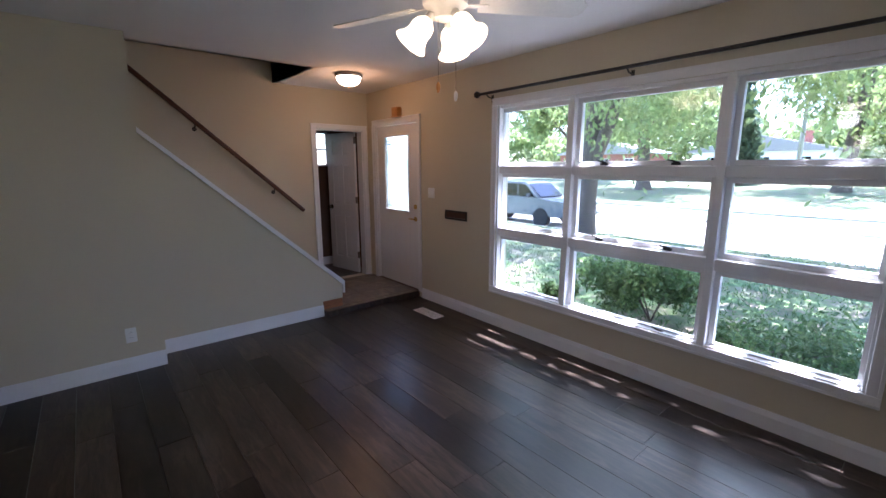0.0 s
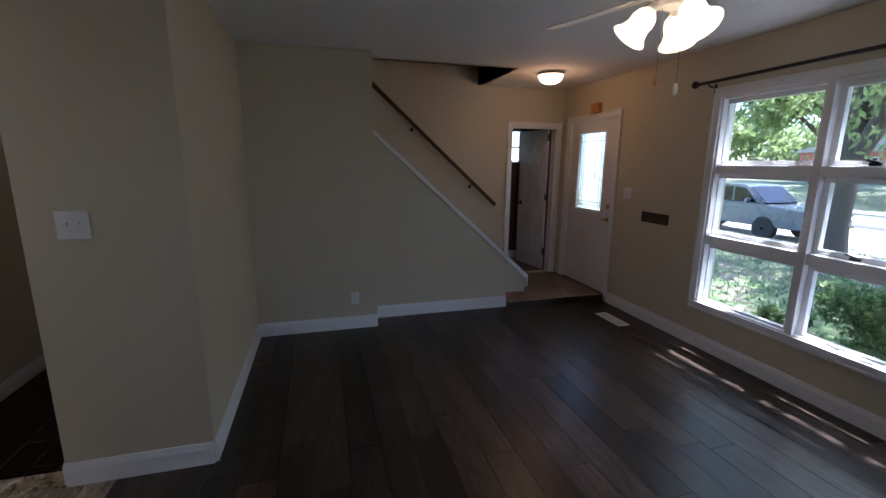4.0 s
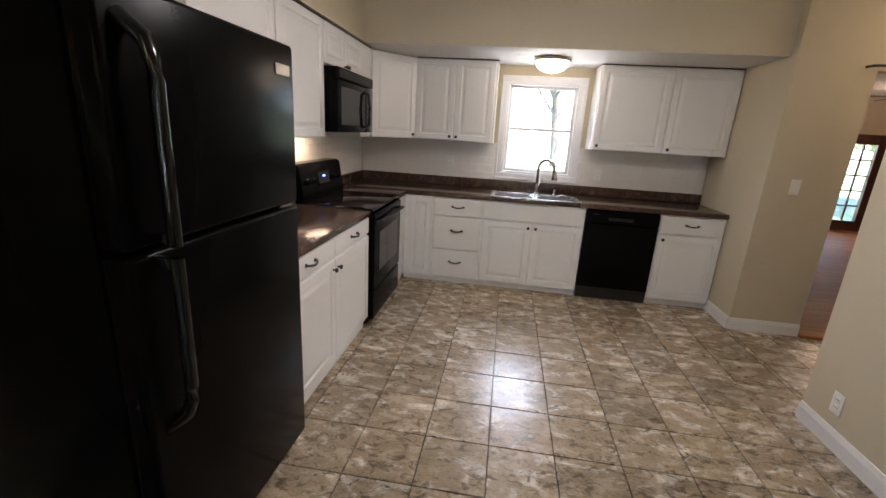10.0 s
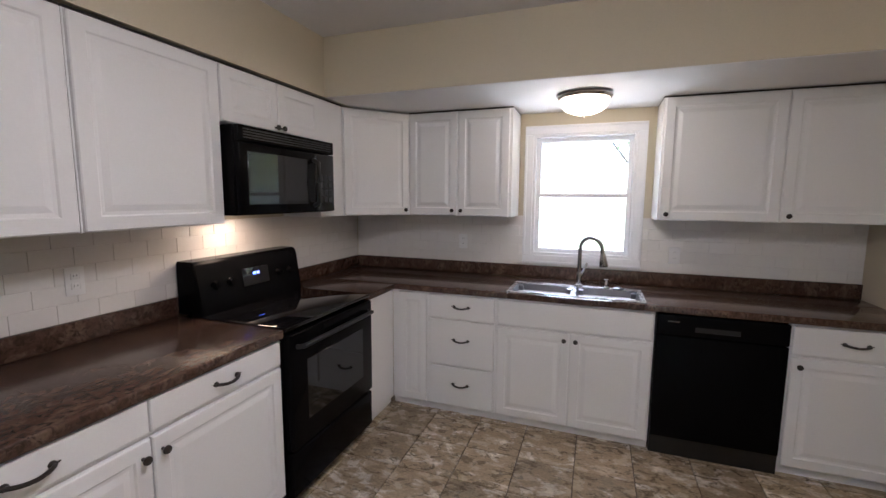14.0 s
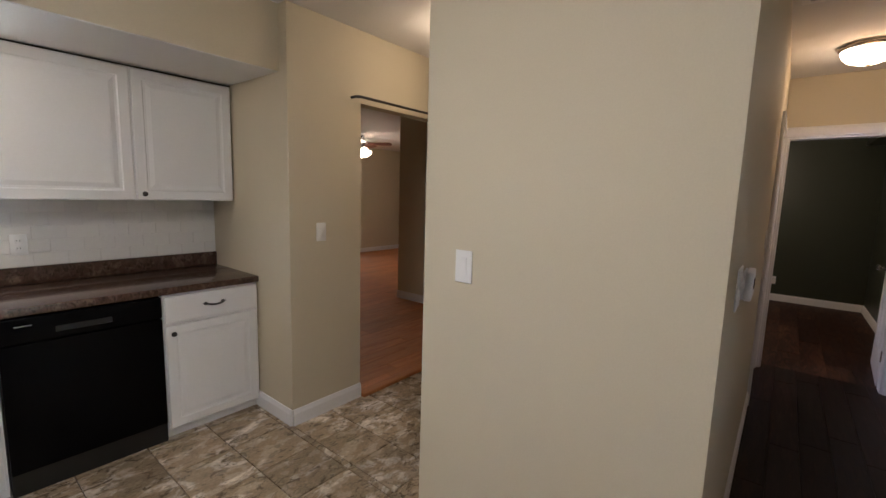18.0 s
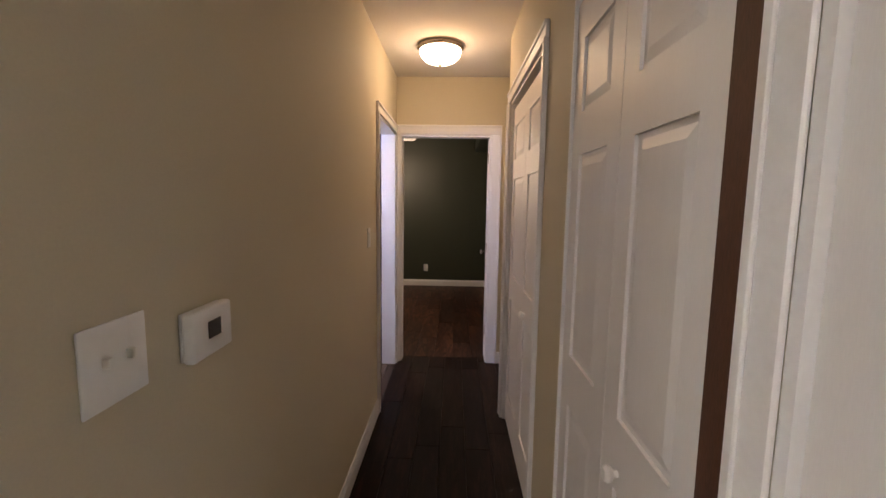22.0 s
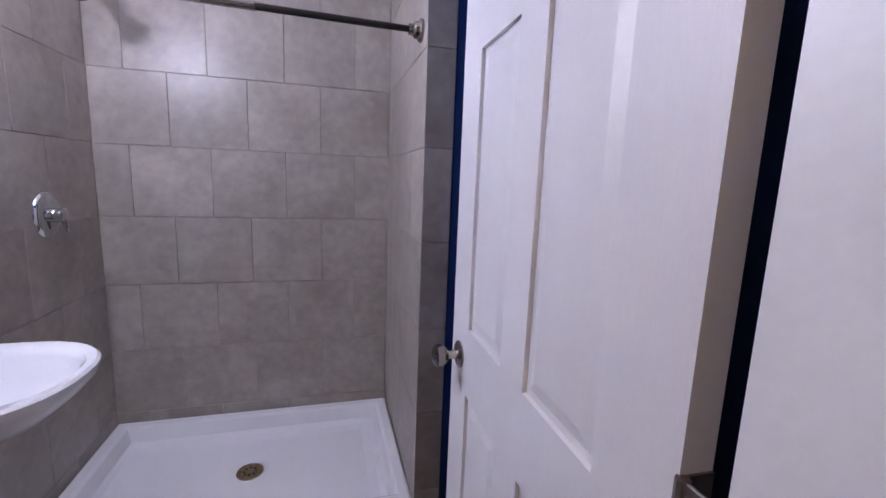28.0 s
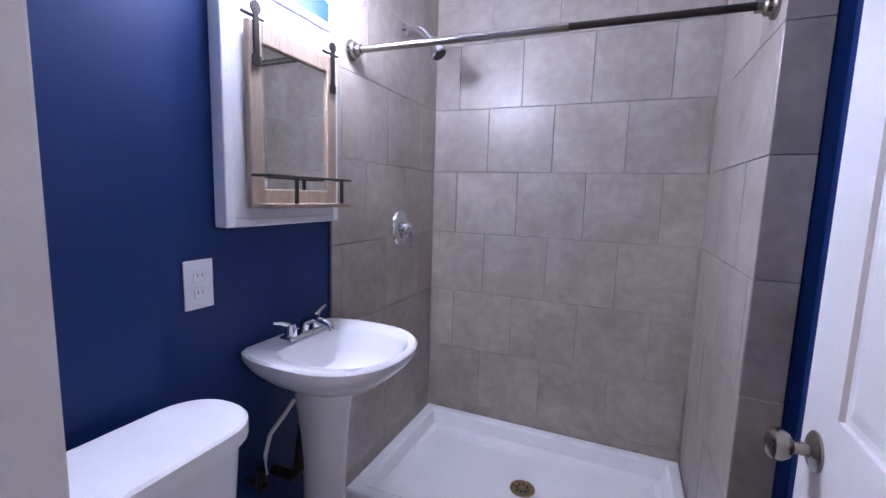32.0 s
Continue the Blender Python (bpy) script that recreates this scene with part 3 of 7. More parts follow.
# sunroom beyond the kitchen
slab("wall_sunroom_west", "x", 0.165, 0.30, YN + 0.16, 8.0, -0.25, CZ, [], BEIGE, "beige painted sunroom wall")
slab("wall_sunroom_north", "y", 7.9, 8.05, 0.30, 7.0, -0.25, CZ, [(3.4, 5.2, 0.02, 1.86)], BEIGE, "beige painted sunroom wall with glazed doors")
slab("wall_sunroom_east", "x", 7.0, 7.1, 3.05, 8.05, -0.25, CZ, [], BEIGE, "beige painted sunroom wall")
slab("wall_sunroom_south", "y", 3.05, 3.15, 3.1, 7.0, -0.25, CZ, [], BEIGE, "beige painted sunroom wall near the bedroom")
slab("wall_sunroom_partition", "x", 3.0, 3.1, 2.29, 4.1, -0.25, CZ, [], BEIGE, "beige painted partition in the sunroom")
slab("wall_sunroom_south_near", "y", 2.19, 2.29, 2.1, 3.0, -0.25, CZ, [], BEIGE, "beige painted sunroom wall beside the opening")

# baseboards
skirting("baseboard", [
    (-3.5, YW, 1.255, YW, 0, 1), (XL, -1.1, XL, YW, 1, 0), (XA, YJ, XA, YL, -1, 0), (XK, -4.06, XK, YJ, -1, 0), (XA, YL, XS, YL, 0, -1), (XS, YL, XS, YH, -1, 0),
    (XS, HS, -0.39, HS, 0, 1)])
skirting("baseboard", [
    (0, 0, 0, 0.975, -1, 0), (0.0, 0.0, 2.515, 0.0, 0, -1), (0.165, 2.62, 0.165, 2.19, -1, 0), (0.165, 2.19, 0.705, 2.19, 0, -1), (0.0, 0.975, 2.0, 0.975, 0, 1), (1.6, 2.19, 2.0, 2.19, 0, -1),
    (2.6, -1.10, HE, -1.10, 0, 1), (HE, -1.10, HE, -0.915, -1, 0), (6.99, -1.06, 6.99, 2.95, -1, 0), (5.56, -1.06, 6.99, -1.06, 0, 1), (3.0, 2.3, 3.0, 4.1, -1, 0), (0.3, 7.9, 3.4, 7.9, 0, -1), (5.2, 7.9, 7.0, 7.9, 0, -1), (1.075, HS, 1.40, HS, 0, 1), (2.56, HS, 2.6, HS, 0, 1),
    (7.0, 3.15, 7.0, 7.9, -1, 0), (BX0, 0.12, BX0, 1.22, 1, 0)], h=0.104)


# ---- shared fittings ----
def ring_panel(bm, x0, x1, z0, z1, y, steps, back):
    """A panel facing -y: nested rectangles of (inset, depth behind y), closed at the back."""
    rings = []
    for ins, dep in steps:
        rings.append([bm.verts.new(c) for c in ((x0 + ins, y + dep, z0 + ins), (x1 - ins, y + dep, z0 + ins), (x1 - ins, y + dep, z1 - ins), (x0 + ins, y + dep, z1 - ins))])
    rear = [bm.verts.new(c) for c in ((x0, y + back, z0), (x1, y + back, z0), (x1, y + back, z1), (x0, y + back, z1))]
    rings.insert(0, rear)
    for p, q in zip(rings, rings[1:]):
        for k in range(4):
            bm.faces.new((p[k], p[(k + 1) % 4], q[(k + 1) % 4], q[k]))
    bm.faces.new(rings[-1])
    bm.faces.new(rear[::-1])


DOOR_STEPS = [(0.0, 0.004), (0.004, 0.0), (0.052, 0.0), (0.058, 0.006), (0.070, 0.007), (0.094, 0.001)]
FLAT_STEPS = [(0.0, 0.005), (0.003, 0.001), (0.008, 0.0)]


def knob_mesh(bm, at, r=0.015, m=None):
    prof = [(0.006, 0.0), (0.0055, 0.012), (r * 0.75, 0.016), (r, 0.022), (r * 0.9, 0.028), (0.001, 0.031)]
    lathe(bm, prof, 12, Matrix.Translation(at) @ (m or Matrix.Rotation(radians(90), 4, "X")))


def pull_mesh(bm, x, y, z, w=0.10):
    """An arched bronze pull on a front that faces -y."""
    pts = [(x - w / 2, y, z)]
    for k in range(9):
        u = k / 8
        pts.append((x - w / 2 + w * u, y - 0.012 - 0.016 * math.sin(math.pi * u) ** 0.7, z - 0.006 * math.sin(math.pi * u)))
    pts.append((x + w / 2, y, z))
    tube(bm, pts, 0.0064, 8)
    for s in (-1, 1):
        lathe(bm, [(0.011, 0), (0.011, 0.003), (0.007, 0.006), (0.001, 0.007)], 10, Matrix.Translation((x + s * w / 2, y, z)) @ Matrix.Rotation(radians(90), 4, "X"))
        tube(bm, [(x + s * w / 2, y - 0.006, z), (x + s * (w / 2 + 0.018), y - 0.004, z + 0.003)], 0.005, 8, [0.005, 0.002])


def front_door(parent, x0, x1, z0, z1, y=0.0, knob=None, pull=None, flat=False, name="door"):
    bm = bm_new()
    ring_panel(bm, x0, x1, z0, z1, y - 0.019, FLAT_STEPS if flat else DOOR_STEPS, 0.019)
    d = part(name, bm, CABINET, parent, smooth=False)
    if knob:
        bm = bm_new()
        knob_mesh(bm, (knob[0], y - 0.019, knob[1]))
        part("knob", bm, DARKMETAL, d, "dark bronze round knob")
    if pull:
        bm = bm_new()
        pull_mesh(bm, pull[0], y - 0.019, pull[1])
        part("pull_handle", bm, DARKMETAL, d, "dark bronze arched pull")
    return d


def base_unit(m, w, doors=(), drawers=(), label="", depth=0.585, h=0.868, toe=0.052):
    """A floor cabinet facing -y: body, toe kick, doors (x0, x1, z0, z1, knob), drawers (x0, x1, z0, z1)."""
    ob = thing("base_cabinet", label, "cabinet", m, "white kitchen cabinets")
    bm = bm_new()
    box(bm, 0.0005, w - 0.0005, 0.0, depth, toe, h)
    part("body", bm, CABINET, ob, smooth=False)
    if toe:
        bm = bm_new()
        box(bm, 0.0005, w - 0.0005, 0.022, 0.037, 0.0, toe - 0.0005)
        part("toe_kick", bm, CABINET, ob, "white recessed toe kick", smooth=False)
    for x0, x1, z0, z1, k in doors:
        front_door(ob, x0, x1, z0, z1, knob=k)
    for d in drawers:
        x0, x1, z0, z1 = d[:4]
        front_door(ob, x0, x1, z0, z1, flat=True, pull=((x0 + x1) / 2, (z0 + z1) / 2 + 0.12 * max(0.0, z1 - z0 - 0.12)) if len(d) < 5 else None, name="drawer_front")
    return ob


def wall_unit(m, w, z0, z1, doors, label, depth=0.30):
    ob = thing("wall_cabinet", label, "cabinet", m, "white kitchen cabinets")
    bm = bm_new()
    box(bm, 0.0005, w - 0.0005, 0.0, depth, z0, z1)
    part("body", bm, CABINET, ob, smooth=False)
    # thin dark box in place of the shadow line below the soffit
    bm = bm_new()
    box(bm, 0.0005, w - 0.0005, -0.004, depth, z1 + 0.0005, z1 + 0.008)
    part("shadow_strip", bm, DARKMETAL, ob, "dark shadow strip along the top", smooth=False)
    for x0, x1, k in doors:
        front_door(ob, x0, x1, z0 + 0.004, z1 - 0.006, knob=k)
    return ob


def six_panel(bm, w, h, t=0.035, panels=None):
    """A panelled door leaf from x 0..w, y -t/2..t/2, z 0..h, alike on both faces."""
    st = 0.11 if w > 0.55 else 0.075
    rows = panels or [(0.09 * h + 0.02, 0.415 * h), (0.492 * h, 0.786 * h), (0.845 * h, 0.945 * h)]
    cols = [(st + 0.01, w / 2 - 0.048), (w / 2 + 0.048, w - st - 0.01)] if w > 0.55 else [(st, w - st)]
    core = t / 2 - 0.008
    box(bm, 0, w, -core, core, 0, h)
    for s in (-1, 1):
        y0, y1 = sorted((s * core, s * t / 2))
        zs = [0, *[v for r in rows for v in r], h]
        for k in range(0, len(zs), 2):
            box(bm, 0, w, y0, y1, zs[k], zs[k + 1])
        xs = [0, *[v for c in cols for v in c], w]
        for a, b in rows:
            for k in range(0, len(xs), 2):
                box(bm, xs[k], xs[k + 1], y0, y1, a, b)
            for c, d in cols:
                rings = []
                for ins, dep in ((0.0, core), (0.012, core + 0.0002), (0.034, core + 0.006), (0.036, core + 0.006)):
                    rings.append([bm.verts.new((x, s * dep, z)) for x, z in ((c + ins, a + ins), (d - ins, a + ins), (d - ins, b - ins), (c + ins, b - ins))])
                for p, q in zip(rings, rings[1:]):
                    for k in range(4):
                        bm.faces.new((p[k], p[(k + 1) % 4], q[(k + 1) % 4], q[k]))
                bm.faces.new(rings[-1])


def round_knob(parent, x, y, z, s, mat=None):
    """A round door knob with its rose, pointing along y by s."""
    bm = bm_new()
    lathe(bm, [(0.032, 0), (0.032, 0.004), (0.026, 0.008), (0.011, 0.011), (0.010, 0.030), (0.020, 0.036), (0.027, 0.048), (0.026, 0.058), (0.017, 0.066), (0.001, 0.068)], 20,
          Matrix.Translation((x, y, z)) @ Matrix.Rotation(radians(90 if s < 0 else -90), 4, "X"))
    part("knob", bm, mat or NICKEL, parent, "brushed nickel round door knob")


def wall_plate(m, kind, w=0.072, h=0.117, label=""):
    """A switch or outlet plate; local x runs along the wall, -y points into the room."""
    ob = thing("light_switch" if kind.startswith("switch") else "wall_outlet", label, "switch" if kind.startswith("switch") else "outlet", m)
    bm = bm_new()
    box(bm, -w / 2, w / 2, -0.006, -0.0005, -h / 2, h / 2, 0.003, 2)
    part("cover_plate", bm, PLASTIC, ob)
    if kind == "outlet":
        for s in (-1, 1):
            bm = bm_new()
            box(bm, -0.016, 0.016, -0.0085, -0.0055, s * 0.021 - 0.014, s * 0.021 + 0.014, 0.003, 2)
            o = part("socket", bm, PLASTIC, ob)
            bm = bm_new()
            for k in (-0.006, 0.006):
                box(bm, k - 0.001, k + 0.001, -0.0088, -0.0083, s * 0.021 - 0.002, s * 0.021 + 0.007)
            part("slots", bm, BLACKPLASTIC, o, "dark outlet slots", smooth=False)
    elif kind == "switch":
        n = max(1, round(w / 0.06))
        for k in range(n):
            x = (k - (n - 1) / 2) * 0.046
            bm = bm_new()
            box(bm, x - 0.005, x + 0.005, -0.017, -0.0055, -0.002, 0.014, 0.002, 2)
            part("toggle", bm, PLASTIC, ob)
    else:
        bm = bm_new()
        box(bm, -0.016, 0.016, -0.0095, -0.0055, -0.033, 0.033, 0.002, 2)
        part("rocker", bm, PLASTIC, ob)
    return ob


def flush_light(m, r, label, glow, lamp_group="ceiling lights"):
    """A shallow glass bowl light hung from z 0 down."""
    ob = thing("ceiling_light", label, "ceiling light", m, lamp_group)
    bm = bm_new()
    lathe(bm, [(r * 0.9, -0.0005), (r * 1.04, -0.006), (r * 1.06, -0.018), (r * 1.0, -0.03), (r * 0.94, -0.034)], 32)
    part("rim", bm, NICKEL, ob, "brushed nickel rim")
    bm = bm_new()
    lathe(bm, [(r * 0.955, -0.030), (r * 0.95, -0.045), (r * 0.88, -0.072), (r * 0.70, -0.099), (r * 0.40, -0.117), (0.012, -0.123)], 32)
    g = part("glass_bowl", bm, glow, ob, "glowing frosted glass bowl")
    g.visible_shadow = False
    bm = bm_new()
    lathe(bm, [(0.004, -0.118), (0.012, -0.125), (0.008, -0.135), (0.001, -0.140)], 12)
    part("finial", bm, NICKEL, ob)
    return ob


# ---- kitchen ----
FX, FY = XW + 0.655, YN - 0.605        # fronts of the floor cabinets
LEFT = lambda y, z=0.0: pose(FX, y, z, 0, 0, 90)
BACK = lambda x, z=0.0: pose(x, FY, z)
# west run: two-door unit beside the fridge
w = 1.265
base_unit(LEFT(0.148), w, [(0.012, 0.638, 0.095, 0.730, (0.608, 0.675)), (0.645, w - 0.012, 0.095, 0.730, (0.675, 0.675))], [(0.012, 0.638, 0.748, 0.860), (0.645, w - 0.012, 0.748, 0.860)],
          "white kitchen base cabinet with two drawers beside the range", toe=0.085)
base_unit(LEFT(2.195), FY - 2.195 - 0.004, [], [], "white filler cabinet between range and corner")
# north run
base_unit(BACK(FX), -2.485 - FX, [(0.055, -2.485 - FX - 0.012, 0.062, 0.855, None)], [], "white narrow corner base cabinet")
base_unit(BACK(-2.485), 0.485, [], [(0.012, 0.473, 0.693, 0.855), (0.012, 0.473, 0.358, 0.683), (0.012, 0.473, 0.062, 0.348)], "white kitchen base cabinet with three drawers")
base_unit(BACK(-2.0), 0.95, [(0.012, 0.470, 0.062, 0.676, (0.440, 0.634)), (0.480, 0.938, 0.062, 0.676, (0.510, 0.634))], [(0.012, 0.938, 0.690, 0.855, None)], "white sink base cabinet with two doors")
base_unit(BACK(-0.395), 0.557, [(0.012, 0.545, 0.062, 0.683, (0.045, 0.638))], [(0.012, 0.545, 0.698, 0.855)], "white end base cabinet with one drawer and one door")
# wall cabinets
UZ0, UZ1 = 1.388, 2.140
UL = lambda y: pose(XW + 0.32, y, 0, 0, 0, 90)
UB = lambda x: pose(x, YN - 0.32, 0)
wall_unit(UL(-0.82), 1.0, 1.885, UZ1, [(0.006, 0.497, (0.46, 1.92)), (0.503, 0.994, (0.54, 1.92))], "white short wall cabinet above the fridge")
wall_unit(UL(0.185), 0.655, UZ0, UZ1, [(0.006, 0.649, None)], "white tall wall cabinet beside the fridge")
wall_unit(UL(0.845), 0.605, UZ0, UZ1, [(0.006, 0.599, None)], "white tall wall cabinet next to the microwave")
wall_unit(UL(1.455), 0.765, 1.872, UZ1, [(0.006, 0.380, (0.358, 1.895)), (0.386, 0.759, (0.408, 1.895))], "white short wall cabinet above the microwave")
wall_unit(UL(2.224), 0.261, UZ0, UZ1, [], "white filler wall cabinet beside the corner")
# diagonal corner unit
ob = thing("wall_cabinet", "white diagonal corner wall cabinet with one door", "cabinet", pose(0, 0, 0), "white kitchen cabinets")
bm = bm_new()
pts = [(XW + 0.32, 2.49), (-2.765, YN - 0.32), (-2.765, YN - 0.001), (XW + 0.001, YN - 0.001), (XW + 0.001, 2.49)]
lo = [bm.verts.new((x, y, UZ0)) for x, y in pts]
hi = [bm.verts.new((x, y, UZ1)) for x, y in pts]
bm.faces.new(lo[::-1]); bm.faces.new(hi)
for i in range(5):
    bm.faces.new((lo[i], lo[(i + 1) % 5], hi[(i + 1) % 5], hi[i]))
part("body", bm, CABINET, ob, smooth=False)
dvec = Vector((pts[1][0] - pts[0][0], pts[1][1] - pts[0][1], 0))
bm = bm_new()
L = dvec.length
ring_panel(bm, 0.008, L - 0.008, UZ0 + 0.004, UZ1 - 0.006, -0.019, DOOR_STEPS, 0.0185)
d = part("door", bm, CABINET, ob, smooth=False)
d.matrix_basis = pose(pts[0][0], pts[0][1], 0, 0, 0, math.degrees(math.atan2(dvec.y, dvec.x)))
bm = bm_new(); knob_mesh(bm, (L - 0.045, -0.019, UZ0 + 0.04)); part("knob", bm, DARKMETAL, d, "dark bronze round knob")
wall_unit(UB(-2.760), 0.785, UZ0, UZ1, [(0.006, 0.385, (0.355, UZ0 + 0.04)), (0.392, 0.765, (0.422, UZ0 + 0.04))], "white wall cabinet with two doors beside the window")
wall_unit(UB(-1.045), 1.205, UZ0, UZ1, [(0.012, 0.635, (0.045, UZ0 + 0.04)), (0.645, 1.195, (0.678, UZ0 + 0.04))], "white wall cabinet with two uneven doors")

# worktops
def worktop(name, pieces, label):
    ob = thing(name, label, "countertop", pose(0, 0, 0))
    for n, b, bev in pieces:
        bm = bm_new()
        box(bm, *b, bev, 3)
        part(n, bm, LAMINATE, ob)
    return ob
worktop("countertop", [("slab", (XW + 0.002, FX + 0.03, 0.142, 1.417, 0.8695, 0.910), 0.008), ("backsplash_lip", (XW + 0.002, XW + 0.022, 0.142, 1.417, 0.9105, 1.005), 0.004)], "brown stone-look laminate countertop beside the range")
ob = worktop("countertop", [("slab_west", (XW + 0.002, FX + 0.03, 2.192, FY - 0.032, 0.8695, 0.910), 0.008), ("slab_back", (XW + 0.002, 0.163, 2.955, YN - 0.002, 0.8695, 0.910), 0.003),
    ("slab_left", (XW + 0.002, -1.93, FY - 0.031, 2.9545, 0.8695, 0.910), 0.006), ("slab_right", (-1.11, 0.163, FY - 0.031, 2.9545, 0.8695, 0.910), 0.006), ("slab_front", (-1.9295, -1.1105, FY - 0.031, FY + 0.025, 0.8695, 0.910), 0.006),
    ("backsplash_lip", (XW + 0.024, 0.163, YN - 0.022, YN - 0.002, 0.9105, 1.005), 0.004), ("backsplash_lip_west", (XW + 0.002, XW + 0.022, 2.192, YN - 0.002, 0.9105, 1.005), 0.004)],
    "brown stone-look laminate countertop with an inset sink")

# darker copy of the rim's steel: shade inside the bowls is put into its colour
BOWLSTEEL = material("shaded_sink_steel", (0.11, 0.11, 0.12), 0.42, metal=0.9, spread=0.08, scale=6, grain=120, bump=0.05)
FAUCET = material("dark_brushed_nickel", (0.42, 0.40, 0.38), 0.22, metal=1.0, spread=0.06, scale=20, bump=0.04)
# sink and taps
sk = thing("kitchen_sink", "double-bowl stainless steel drop-in sink in the countertop", "sink", pose(-1.52, 2.79, 0.910))
bm = bm_new()
W, D = 0.42, 0.185
xs = [-W, -W + 0.03, -0.018, 0.018, W - 0.03, W]
ys = [-D + 0.0, -D + 0.025, D - 0.07, D]
z = 0.004
for i in range(5):
    for j in range(3):
        if i in (1, 3) and j == 1:
            continue
        box(bm, xs[i], xs[i + 1], ys[j], ys[j + 1], -0.003, z)
part("rim", bm, STEEL, sk, smooth=False)
for i in (1, 3):
    bm = bm_new()
    r = [[(xs[i], ys[1]), (xs[i + 1], ys[1]), (xs[i + 1], ys[2]), (xs[i], ys[2])]]
    rings = []
    for ins, zz in ((0.0, 0.003), (0.006, -0.01), (0.016, -0.12), (0.03, -0.15), (0.05, -0.155)):
        rings.append([bm.verts.new((x, y, zz)) for x, y in ((xs[i] + ins, ys[1] + ins), (xs[i + 1] - ins, ys[1] + ins), (xs[i + 1] - ins, ys[2] - ins), (xs[i] + ins, ys[2] - ins))])
    for p, q in zip(rings, rings[1:]):
        for k in range(4):
            bm.faces.new((p[k], p[(k + 1) % 4], q[(k + 1) % 4], q[k]))
    bm.faces.new(rings[-1])
    bmesh.ops.bevel(bm, geom=[e for e in bm.edges if abs(e.verts[0].co.z - e.verts[1].co.z) > 0.02], offset=0.03, segments=4, affect="EDGES")
    bowl = part("bowl", bm, BOWLSTEEL, sk, "brushed steel bowl with its inner shade put into the colour")
    bm = bm_new(); lathe(bm, [(0.001, -0.1535), (0.035, -0.1535), (0.042, -0.151), (0.043, -0.1545)], 20, Matrix.Translation(((xs[i] + xs[i + 1]) / 2, (ys[1] + ys[2]) / 2, 0)))
    part("drain", bm, CHROME, bowl)
fc = thing("kitchen_faucet", "brushed nickel gooseneck pull-down kitchen faucet behind the sink", "faucet", pose(-1.50, 2.945, 0.914, 0, 0, 58))
bm = bm_new(); lathe(bm, [(0.030, 0), (0.029, 0.012), (0.019, 0.02), (0.018, 0.085), (0.014, 0.10), (0.001, 0.10)], 20); part("base", bm, FAUCET, fc)
bm = bm_new(); tube(bm, [(0, 0, 0.09), (0, 0, 0.26)] + [(0, -0.085 + 0.085 * math.cos(k * math.pi / 10), 0.26 + 0.085 * math.sin(k * math.pi / 10)) for k in range(1, 11)] + [(0, -0.172, 0.235)], 0.0135, 14); part("gooseneck", bm, FAUCET, fc)
bm = bm_new(); lathe(bm, [(0.016, 0.0), (0.021, -0.03), (0.029, -0.08), (0.026, -0.088), (0.001, -0.088)], 16, Matrix.Translation((0, -0.173, 0.245)) @ Matrix.Rotation(radians(-8), 4, "X")); part("spray_head", bm, FAUCET, fc)
bm = bm_new(); tube(bm, [(0.015, 0, 0.07), (0.045, -0.005, 0.10), (0.075, -0.01, 0.155)], 0.009, 10, [0.013, 0.010, 0.006]); part("lever", bm, FAUCET, fc)
sd = thing("soap_dispenser", "brushed nickel soap dispenser beside the faucet", "dispenser", pose(-1.32, 2.945, 0.914))
bm = bm_new(); lathe(bm, [(0.020, 0), (0.019, 0.01), (0.012, 0.015), (0.012, 0.055), (0.016, 0.06), (0.001, 0.062)], 16); part("body", bm, NICKEL, sd)
bm = bm_new(); tube(bm, [(0, 0, 0.055), (0, -0.03, 0.062), (0, -0.06, 0.055)], 0.006, 10); part("spout", bm, NICKEL, sd)
st = thing("sink_stopper", "black rubber sink stopper on the sink ledge", "stopper", pose(-1.24, 2.935, 0.914))
bm = bm_new(); lathe(bm, [(0.036, 0), (0.038, 0.006), (0.03, 0.010), (0.01, 0.012), (0.008, 0.02), (0.001, 0.021)], 20); part("disc", bm, BLACKPLASTIC, st)

